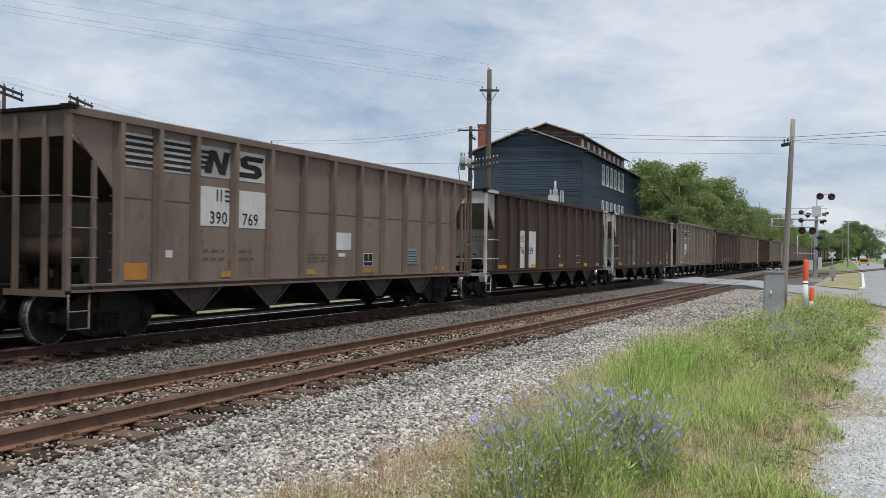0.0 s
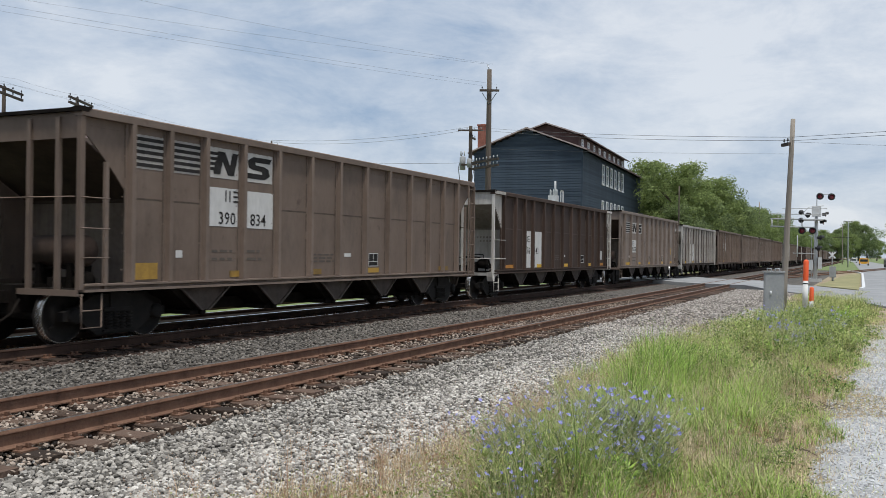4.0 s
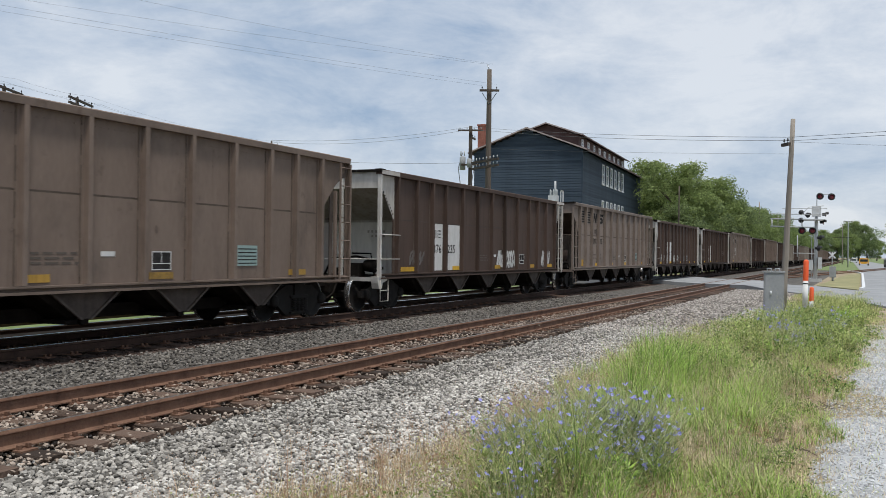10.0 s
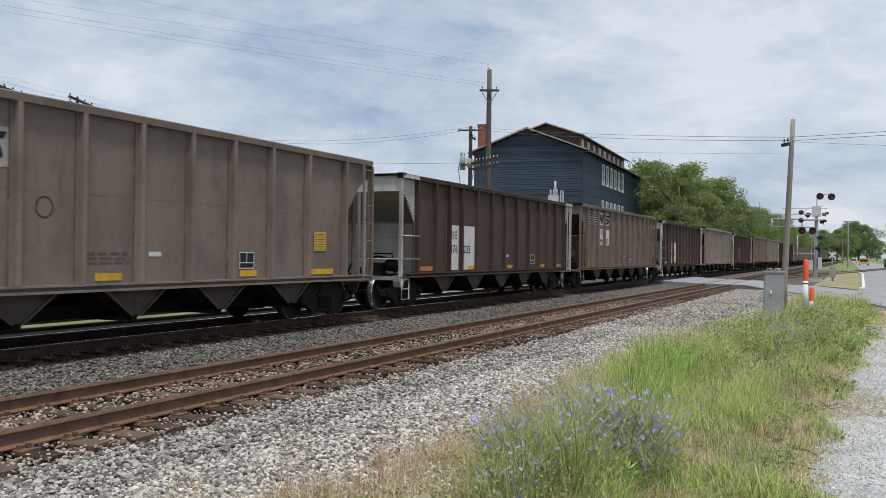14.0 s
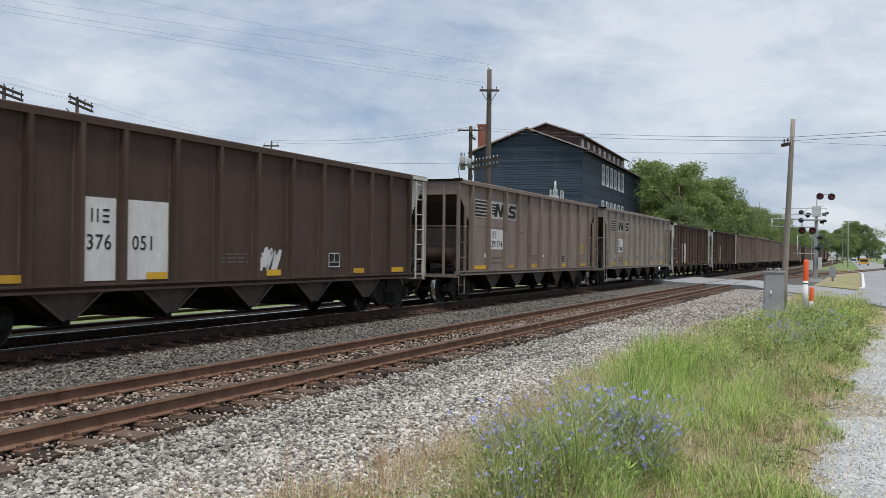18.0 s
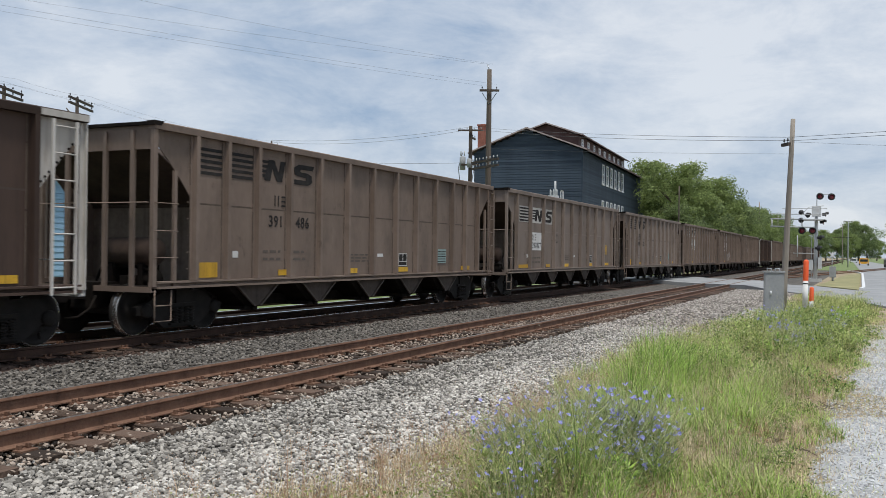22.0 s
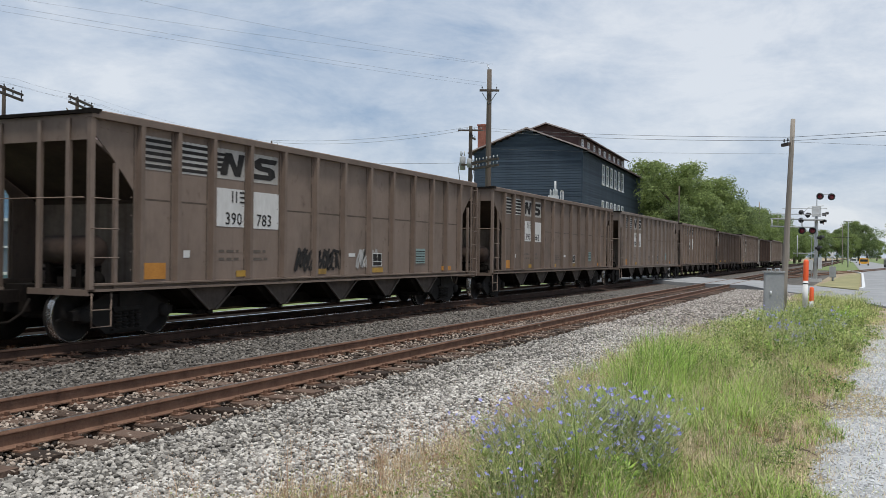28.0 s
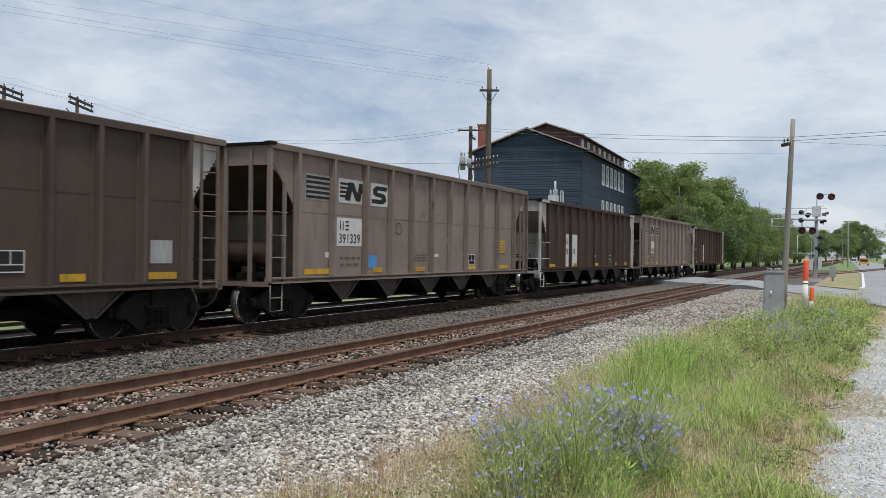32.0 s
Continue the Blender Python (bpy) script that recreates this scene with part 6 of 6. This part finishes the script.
    return np.exp(-((x + 2.15) / 0.6) ** 2 - ((y - 7.2) / 1.5) ** 2)


def bush(x, y):
    return np.exp(-((x + 1.2) / 1.1) ** 2 - ((y - 21.5) / 4.5) ** 2)


def fresh(x, y):
    return np.exp(-((x + 2.55) / 0.55) ** 2 - ((y - 13.2) / 2.0) ** 2)


def lush(x, y):
    """How tall the growth stands: high in the flowering clump and by the cabinet, low towards the gravel."""
    margin = np.clip((right_edge(y) - x) / 0.7, 0.45, 1.0)
    return (0.46 + 0.65 * clump(x, y) + 0.8 * bush(x, y) + 0.65 * fresh(x, y)) * margin


def patchy(scale, low, seed):
    def keep(x, y, rng):
        vals = np.array([noise.noise((float(a) * scale + seed, float(b) * scale * 0.6, seed)) for a, b in zip(x, y)])
        return vals > low
    return keep


def leaf_cards(name, p, s0, s1, material, label, rng):
    """Small flat leaves, one rhomb each, at the points p."""
    n = len(p)
    u = rng.normal(size=(n, 3))
    u /= np.linalg.norm(u, axis=1)[:, None]
    v = np.cross(u, rng.normal(size=(n, 3)))
    v /= np.linalg.norm(v, axis=1)[:, None]
    s = rng.uniform(s0, s1, n)[:, None]
    verts = np.stack([p - u * s, p - v * s * 0.45, p + u * s, p + v * s * 0.45], 1).reshape(-1, 3)
    return stuff_mesh(name, verts, np.arange(4 * n).reshape(n, 4), material, label, "undergrowth")


def undergrowth(n, y0, y1, power, s0, s1, seed, low, leaf):
    rng = np.random.default_rng(seed)
    y = y0 + (y1 - y0) * rng.uniform(0, 1, n) ** power
    l, r = left_edge(y), right_edge(y)
    x = l + 0.15 + (r - l - 0.1) * rng.uniform(0, 1, n) ** 0.85
    ok = patchy(1.1, low, seed)(x, y, rng)
    x, y = x[ok], y[ok]
    thick = clump(x, y) + bush(x, y) + 0.6 * fresh(x, y) + 0.22 > rng.uniform(0, 1, len(x))
    x, y = x[thick], y[thick]
    h = lush(x, y) * 0.62 * rng.uniform(0, 1, len(x)) ** 1.4
    leaf_cards("undergrowth", np.stack([x, y, -0.09 + h], 1), s0, s1, leaf, "low mixed green leaves among the grass", rng)


def blades(name, n, y0, y1, power, hmin, hmax, width, material, label, seed, keep=None, bend=0.35, seeds=0, head="seed"):
    rng = np.random.default_rng(seed)
    y = y0 + (y1 - y0) * rng.uniform(0, 1, n) ** power
    l, r = left_edge(y), right_edge(y)
    x = l + (r - l) * rng.uniform(0, 1, n)
    if keep is not None:
        ok = keep(x, y, rng)
        x, y = x[ok], y[ok]
        n = len(x)
    h = rng.uniform(hmin, hmax, n) * rng.uniform(0.6, 1.0, n) * lush(x, y)
    h *= 0.85 + 0.4 * np.sin(3.1 * x + 1.7 * y) * np.sin(2.3 * y - 1.1 * x) + 0.2 * np.sin(7 * x + 5 * y)
    a = rng.uniform(0, 6.283, n)
    dx, dy = np.cos(a), np.sin(a)
    b = rng.uniform(0.1, 1.0, n) * bend * h
    w = width * rng.uniform(0.6, 1.3, n)
    px, py = -dy * w, dx * w
    z = np.full(n, -0.1)
    rows = []
    for t, wf in ((0, 1.0), (0.55, 0.75)):
        cx, cy, cz = x + dx * b * t * t, y + dy * b * t * t, z + h * t
        rows += [np.stack([cx - px * wf, cy - py * wf, cz], 1), np.stack([cx + px * wf, cy + py * wf, cz], 1)]
    rows.append(np.stack([x + dx * b, y + dy * b, z + h * 0.97], 1))
    v = np.stack(rows, 1).reshape(-1, 3)
    if seeds:
        tips = np.repeat(rows[-1], seeds, 0)
        low = np.repeat(np.stack([x + dx * b * 0.4, y + dy * b * 0.4, z + h * 0.66], 1), seeds, 0)
        q = tips + (low - tips) * rng.uniform(0, 1, (len(tips), 1)) + rng.normal(0, 0.012, tips.shape)
        leaf_cards(name.split("_")[0] + "_seed_heads", q, 0.0035, 0.009, M[head], "tiny pale seed heads on dry stalks", rng)
    k = np.arange(n)[:, None] * 5
    quads = (k + np.array([[0, 1, 3, 2]])).tolist()
    tris = (k + np.array([[2, 3, 4]])).tolist()
    return stuff_mesh(name, v, quads + tris, material, label, "grass")


def off_stones(keep):
    """As keep, but not on the dry margin nearest the stones."""
    return lambda x, y, rng: keep(x, y, rng) & ((y > 9.5) | (x > left_edge(y) + 0.9))


def outside(keep):
    """Where the other growth is not, and a little among it."""
    return lambda x, y, rng: ~keep(x, y, rng) | (rng.uniform(0, 1, len(x)) < 0.12)


def chance(weight, floor=0.0):
    """Keep a blade with the weight that its place has."""
    return lambda x, y, rng: weight(x, y) + floor > rng.uniform(0, 1, len(x))


undergrowth(100000, 4.4, 15, 1.4, 0.006, 0.017, 71, -0.2, M["undergrowth"])
undergrowth(60000, 14, 40, 1.2, 0.014, 0.042, 72, -0.2, M["weedleaf"])
undergrowth(26000, 15, 32, 1.0, 0.015, 0.04, 73, -0.1, M["undergrowth"])
blades("grass", 46000, 4.4, 20, 1.5, 0.12, 0.85, 0.0042, M["grass"], "green weedy grass on the verge", 21, off_stones(patchy(1.0, -0.04, 3)), 1.2)
blades("fresh_grass", 13000, 8, 18, 1.0, 0.5, 0.95, 0.0062, M["brightgrass"], "bright green upright grass clump on the verge", 31, chance(fresh), 0.5)
blades("fresh_grass", 26000, 4.6, 20, 1.3, 0.2, 0.95, 0.0046, M["brightgrass"], "bright green low grass on the verge", 32, off_stones(patchy(1.0, 0.05, 3)), 1.1)
blades("tall_grass", 9000, 4.4, 24, 1.4, 0.5, 1.0, 0.0034, M["grass"], "tall thin green grass on the verge", 25, lambda x, y, rng: lush(x, y) * rng.uniform(0.3, 1, len(x)) > 0.5, 0.8)
blades("grass", 30000, 14, 54, 1.3, 0.15, 0.55, 0.0075, M["grass"], "green weedy grass on the verge", 22, patchy(0.45, -0.15, 9), 1.3)
blades("tall_grass", 9000, 15, 40, 1.3, 0.5, 1.0, 0.006, M["grass"], "tall thin green grass on the verge", 26, lambda x, y, rng: lush(x, y) * rng.uniform(0.3, 1, len(x)) > 0.5, 0.8)
blades("dry_grass", 46000, 4.4, 20, 1.5, 0.12, 0.6, 0.0036, M["drygrass"], "straw-coloured dry grass on the verge", 23, outside(patchy(1.0, 0.06, 3)), 1.9)
blades("dry_stalks", 9000, 6.5, 24, 1.2, 0.7, 1.5, 0.0016, M["drygrass"], "thin straw-coloured stalks on the verge", 27, lambda x, y, rng: (x < left_edge(y) + 1.3 * rng.uniform(0, 1, len(x)) ** 1.5) & (y > 8.8), 0.8, 7)
blades("reddish_stalks", 4500, 4.4, 10.5, 1.0, 0.6, 1.5, 0.0016, M["redseed"], "reddish dry seeding grass beside the stones", 33, lambda x, y, rng: (x < left_edge(y) + 1.5 * rng.uniform(0, 1, len(x)) ** 1.3) & (clump(x, y) < 0.5), 0.9, 8, "redseed")
blades("wild_stalks", 5000, 4.4, 20, 1.3, 0.5, 1.4, 0.0016, M["drygrass"], "thin straw-coloured stalks on the verge", 28, None, 0.7, 6)
blades("fresh_grass", 5000, 29, 44, 1.0, 0.5, 1.0, 0.009, M["grass"], "lush grass round the marker posts", 37, lambda x, y, rng: x > -2.1, 0.6)
blades("dark_grass", 14000, 5.5, 16, 1.2, 0.25, 0.9, 0.0042, M["weedleaf"], "dark green grass tufts on the verge", 38, lambda x, y, rng: (x > -2.7) & patchy(1.7, 0.0, 17)(x, y, rng), 1.0)
blades("fresh_grass", 12000, 6.0, 14, 1.1, 0.25, 0.8, 0.0042, M["brightgrass"], "bright green low grass on the verge", 39, lambda x, y, rng: (x > -2.2) & patchy(1.5, 0.02, 23)(x, y, rng), 1.1)
blades("dry_grass", 10000, 7.0, 18, 1.2, 0.2, 0.8, 0.0038, M["drygrass"], "straw-coloured dry grass among the green", 29, lambda x, y, rng: (x > -2.6) & (rng.uniform(0, 1, len(x)) < np.clip((x + 2.7) / 1.2, 0.1, 1)), 1.4)
blades("dry_grass", 20000, 14, 54, 1.3, 0.1, 0.45, 0.007, M["drygrass"], "straw-coloured dry grass on the verge", 24, patchy(0.5, -0.15, 12), 1.5)


blades("grass", 12000, -7, 4.7, 1.0, 0.15, 0.6, 0.006, M["grass"], "green weedy grass on the verge", 35, patchy(1.0, -0.04, 3), 1.2)
blades("dry_grass", 14000, -7, 4.7, 1.0, 0.15, 0.6, 0.006, M["drygrass"], "straw-coloured dry grass on the verge", 36, patchy(1.0, -0.3, 5), 1.6)


def rosettes(n, seed, y0, y1):
    """Dark broad leaves low in the grass, and brown dead leaves, in patches."""
    rng = np.random.default_rng(seed)
    y = y0 + (y1 - y0) * rng.uniform(0, 1, n) ** 1.3
    l, r = left_edge(y), right_edge(y)
    x = l + 0.4 + (r - l - 0.5) * rng.uniform(0, 1, n)
    for low, material, label in ((0.08, M["weedleaf"], "dark green broad leaves low in the grass"), (-2.0, M["redseed"], "brown dead leaves low in the grass")):
        ok = patchy(1.6, low, 40 + seed)(x, y, rng)
        if low < -1:
            ok = ~patchy(1.3, -0.2, 50 + seed)(x, y, rng)
        leaf_cards("low_leaves", np.stack([x[ok], y[ok], -0.09 + rng.uniform(0.0, 0.14, ok.sum())], 1), 0.008, 0.022, material, label, rng)


rosettes(30000, 5, 4.6, 16)
rosettes(9000, 6, 14, 30)


def sparse(name, n, material, label, seed):
    """Short thin wisps on the bare strip between the grass and the gravel."""
    rng = np.random.default_rng(seed)
    x = rng.uniform(-0.5, 1.5, n)
    y = 4.5 + 28 * rng.uniform(0, 1, n) ** 1.3
    near = np.exp(-np.maximum(x - right_edge(y), 0) / 0.35) + 0.5 * np.exp(-((y - 13) / 0.9) ** 2) > rng.uniform(0, 1, n)
    x, y = x[near], y[near]
    n = len(x)
    a, h, w = rng.uniform(0, 6.283, n), rng.uniform(0.02, 0.11, n), 0.003
    dx, dy = np.cos(a), np.sin(a)
    lean = rng.uniform(0.3, 1.6, n) * h
    v = np.stack([np.stack([x - dy * w, y + dx * w, np.full(n, -0.1)], 1), np.stack([x + dy * w, y - dx * w, np.full(n, -0.1)], 1), np.stack([x + dx * lean, y + dy * lean, -0.1 + h], 1)], 1).reshape(-1, 3)
    return stuff_mesh(name, v, np.arange(3 * n).reshape(n, 3), material, label, "grass")


sparse("dry_wisps", 26000, M["drygrass"], "short dry wisps beside the gravel", 61)
sparse("green_wisps", 9000, M["grass"], "short green wisps beside the gravel", 62)


def leafy_weed(seed, h, spread, leaf):
    """An upright bushy weed with many narrow leaves."""
    rng = random.Random(seed)
    t = thing("leafy_weed", "bushy green roadside weed with narrow leaves", "weed", "leafy weeds")
    g, lv = Geo(), Geo()
    for i in range(12):
        a, hh = rng.uniform(0, 6.28), h * rng.uniform(0.55, 1.0)
        e = Vector((spread * rng.random() * math.cos(a), spread * rng.random() * math.sin(a), hh))
        b = Vector((0.08 * math.cos(a), 0.08 * math.sin(a), 0))
        g.tube(b, e, 0.005, 0.002, 4, False)
        for k in range(34):
            q = b.lerp(e, rng.uniform(0.08, 1.0))
            d = Vector((rng.uniform(-1, 1), rng.uniform(-1, 1), rng.uniform(-0.2, 0.8))).normalized() * rng.uniform(0.05, 0.15)
            s = d.cross(Vector((0.1, 0.2, 1))).normalized() * rng.uniform(0.006, 0.016)
            lv.add([q, q + d * 0.5 + s, q + d, q + d * 0.5 - s], [(0, 1, 2, 3)])
    tagged(part("stem", g, M["stem"], t), kind="stuff")
    part("foliage", lv, leaf, t)
    return t


WEEDS = [leafy_weed(51, 0.6, 0.4, M["grass"]), leafy_weed(52, 0.55, 0.45, M["brightgrass"]), leafy_weed(53, 0.7, 0.4, M["undergrowth"])]
wrng = random.Random(8)
for x, y in ((-2.3, 12.1), (-2.9, 12.8), (-2.5, 13.6), (-2.6, 14.6), (-1.4, 17.4), (-2.2, 18.0),
             (-0.6, 18.2), (-1.1, 19.0), (-1.8, 19.3), (-0.4, 20.2), (-0.9, 21.0), (-1.5, 21.6), (-0.3, 22.3), (-2.3, 21.0), (-0.8, 23.2), (-1.2, 24.8), (-0.4, 25.5), (-1.9, 25.2), (-0.9, 27.0), (-1.5, 29.0),
             (-2.4, 24.0), (-0.2, 29.5), (-2.3, 6.3), (-1.9, 6.9), (-1.6, 17.2), (-1.0, 17.0), (-0.5, 17.4), (-0.1, 19.2), (-1.3, 18.3), (-0.2, 21.2), (-0.6, 24.4), (-1.7, 23.4), (-1.0, 26.0), (0.0, 26.6), (-0.6, 28.3), (-1.6, 27.2)):
    c = copy_thing(wrng.choice(WEEDS), pose(x + wrng.uniform(-0.2, 0.2), y + wrng.uniform(-0.2, 0.2), -0.1, 0, 0, wrng.uniform(0, 360)))
    q = wrng.uniform(0.7, 1.15)
    c.scale = (q, q, q)
for base in WEEDS:
    for o in [*base.children_recursive, base]:
        bpy.data.objects.remove(o)


def chicory(seed, h, spread, flowers, stems=26):
    """A wiry flowering weed: branching stems, thin leaves, ragged blue flower heads."""
    rng = random.Random(seed)
    t = thing("chicory_plant", "wiry weed with periwinkle-blue flowers", "wild flower", "blue wild flowers")
    g, leaf, basal, tips = Geo(), Geo(), Geo(), []
    for i in range(stems):
        a, hh = rng.uniform(0, 6.28), h * rng.uniform(0.5, 1.0)
        d = spread * rng.uniform(0.2, 1.0)
        p = [Vector((0.12 * math.cos(a + 1) * rng.random(), 0.12 * math.sin(a) * rng.random(), 0))]
        for k in range(1, 5):
            f = k / 4
            p.append(Vector((d * math.cos(a) * f ** 1.3 + rng.uniform(-0.04, 0.04), d * math.sin(a) * f ** 1.3 + rng.uniform(-0.04, 0.04), hh * f)))
        for k in range(4):
            g.tube(p[k], p[k + 1], 0.0034 - 0.0006 * k, 0.0029 - 0.0006 * k, 4, False)
        for k in (2, 3):
            e = p[k] + Vector((rng.uniform(-0.2, 0.2), rng.uniform(-0.2, 0.2), rng.uniform(0.08, 0.22)))
            g.tube(p[k], e, 0.003, 0.002, 4, False)
            tips.append(e)
        tips += [p[4], p[3], p[2], p[2].lerp(p[3], 0.5), p[1].lerp(p[2], rng.random())]
        for k in range(5):
            q = p[0] + Vector((rng.uniform(-0.16, 0.16), rng.uniform(-0.16, 0.16), rng.uniform(0.0, 0.22)))
            dirn = Vector((rng.uniform(-1, 1), rng.uniform(-1, 1), rng.uniform(0.0, 0.8))).normalized() * rng.uniform(0.08, 0.2)
            s = dirn.cross(Vector((0, 0, 1))).normalized() * rng.uniform(0.006, 0.013)
            basal.add([q, q + dirn * 0.6 + s, q + dirn - Vector((0, 0, 0.03)), q + dirn * 0.6 - s], [(0, 1, 2, 3)])
        for k in range(14):
            q = p[0].lerp(p[4], rng.uniform(0, 0.75))
            dirn = Vector((rng.uniform(-1, 1), rng.uniform(-1, 1), rng.uniform(-0.1, 0.7))).normalized() * rng.uniform(0.03, 0.11)
            s = dirn.cross(Vector((0, 0, 1))).normalized() * rng.uniform(0.003, 0.009)
            leaf.add([q, q + dirn * 0.5 + s, q + dirn, q + dirn * 0.5 - s], [(0, 1, 2, 3)])
    tagged(part("stem", g, M["stem"], t), kind="stuff")
    part("foliage", leaf, M["weedleaf"], t)
    tagged(part("basal_leaves", basal, M["weedleaf"], t, "dark green leaves at the foot"), kind="stuff")
    rng.shuffle(tips)
    blooms = Geo()
    for tip in tips[:flowers]:
        m = Matrix.Translation(tip) @ pose(0, 0, 0, rng.uniform(-20, 75), rng.uniform(-60, 60), rng.uniform(0, 90))
        one = flower(rng.randrange(99))
        blooms.add([m @ Vector(v) for v in one.v], one.f)
    tagged(part("bloom", blooms, M["petal"], t, "small ragged blue flower heads"), kind="stuff")
    return t


def flower(seed):
    rng = random.Random(seed)
    g = Geo()
    n = 11
    for i in range(n):
        a = 6.283 * i / n + rng.uniform(-0.15, 0.15)
        l = 0.0205 * rng.uniform(0.8, 1.15)
        c, s = math.cos(a), math.sin(a)
        w = 0.0065
        up = rng.uniform(0.0, 0.009)
        g.add([(0.002 * c, 0.002 * s, 0), (l * 0.7 * c - w * s, l * 0.7 * s + w * c, up * 0.6), (l * c, l * s, up), (l * 0.7 * c + w * s, l * 0.7 * s - w * c, up * 0.6)], [(0, 1, 2, 3)])
    return g


def twig_litter():
    """Dead brown twigs that lie in a bare spot of the verge."""
    rng, g = random.Random(19), Geo()
    for x0, y0, r, n in ((-1.66, 9.7, 0.32, 150), (-0.75, 9.2, 0.2, 60), (-0.4, 12.3, 0.1, 24)):
        for _ in range(n):
            a, b = rng.gauss(0, r), rng.gauss(0, r * 1.5)
            t, l = rng.uniform(0, 6.28), rng.uniform(0.05, 0.2)
            g.tube((x0 + a, y0 + b, -0.07 + rng.uniform(0, 0.03)), (x0 + a + l * math.cos(t), y0 + b + l * math.sin(t), -0.06 + rng.uniform(0, 0.07)), 0.0035, 0.002, 4, False)
    tagged(part("dead_twigs", g, M["bark"]), "dead brown twigs lying in bare spots", "twigs", kind="stuff")


twig_litter()
PLANTS = [chicory(s, 0.8, 0.45, 46) for s in (31, 32, 33, 34)]
prng = random.Random(77)
places = [(-2.2 + prng.gauss(0, 0.27), 7.15 + prng.gauss(0, 0.6)) for _ in range(20)]
places += [(-1.7, 8.4), (-1.6, 7.6), (-1.2, 17.6), (-0.7, 19.5), (-1.2, 20.6), (-0.6, 21.8), (-1.4, 22.6), (-0.8, 23.8), (-1.8, 21.6), (-1.3, 25.2), (-0.9, 20.4), (-1.6, 20.0), (-1.9, 22.8), (-0.5, 23.0), (-1.1, 18.4), (-2.8, 9.4)]
for x, y in places:
    c = copy_thing(prng.choice(PLANTS), pose(x, y, -0.1, 0, 0, prng.uniform(0, 360)))
    q = prng.uniform(0.75, 1.1)
    c.scale = (q, q, q)
for base in PLANTS:
    for o in [*base.children_recursive, base]:
        bpy.data.objects.remove(o)

# ---- motion of the train ----
START = 17.381      # middle of the wagon that fills the view at the start
# small differences in wagon length and coupler slack, in metres, wagon by wagon
SLACK = (0.6, 0.6, 0.42, 0.18, -0.42, -0.38, -0.40, -0.37, -0.2, 0.1, 0.17, 0.33, 0.36, 0.38, 0.31, 0.26, 0.17, -0.13, -0.27, -0.22, -0.18, -0.33, -0.23, -0.1, -0.2,
         0.5, 0.47, 0.28, 0.32, 0.22, 0.16, 0.02, -0.05, -0.1, -0.25, -0.28, -0.1, -0.07, 0.11, 0.1, 0.1, 0.0, 0.0, 0.2, 0.3)


def run(t):
    """Distance run by the train at t seconds: about 21 m/s, easing to 20."""
    q = t / 32
    return ((((-86.39 * q + 296.484) * q - 343.524) * q + 130.766) * q + 658.394) * q


def motions():
    times = [float(i) for i in range(33)]
    for k, car in enumerate(CARS):
        home = START + PITCH * (k + FIRST) + SLACK[k]
        walk(car, [(t, pose(TRAIN_X, home - run(t), TRAIN_TOP)) for t in times])
    # the wheels roll while their wagon passes near the camera
    for w, car, yy in WHEELS:
        k = CARS.index(car)
        home = START + PITCH * (k + FIRST) + SLACK[k]
        first = next((i for i in range(0, 961) if home - run(i / 30) < 34), 960)
        rows, turned = [(0.0, pose(0, yy, 0.4525))], 0.0
        for i in range(max(first, 1), min(first + 42, 960)):
            turned = math.degrees((run(i / 30) - run(max(first, 1) / 30)) / 0.4525)
            rows.append((i / 30, pose(0, yy, 0.4525, turned, 0, 0)))
        rows.append((32.0, pose(0, yy, 0.4525, turned, 0, 0)))
        walk(w, rows)


motions()
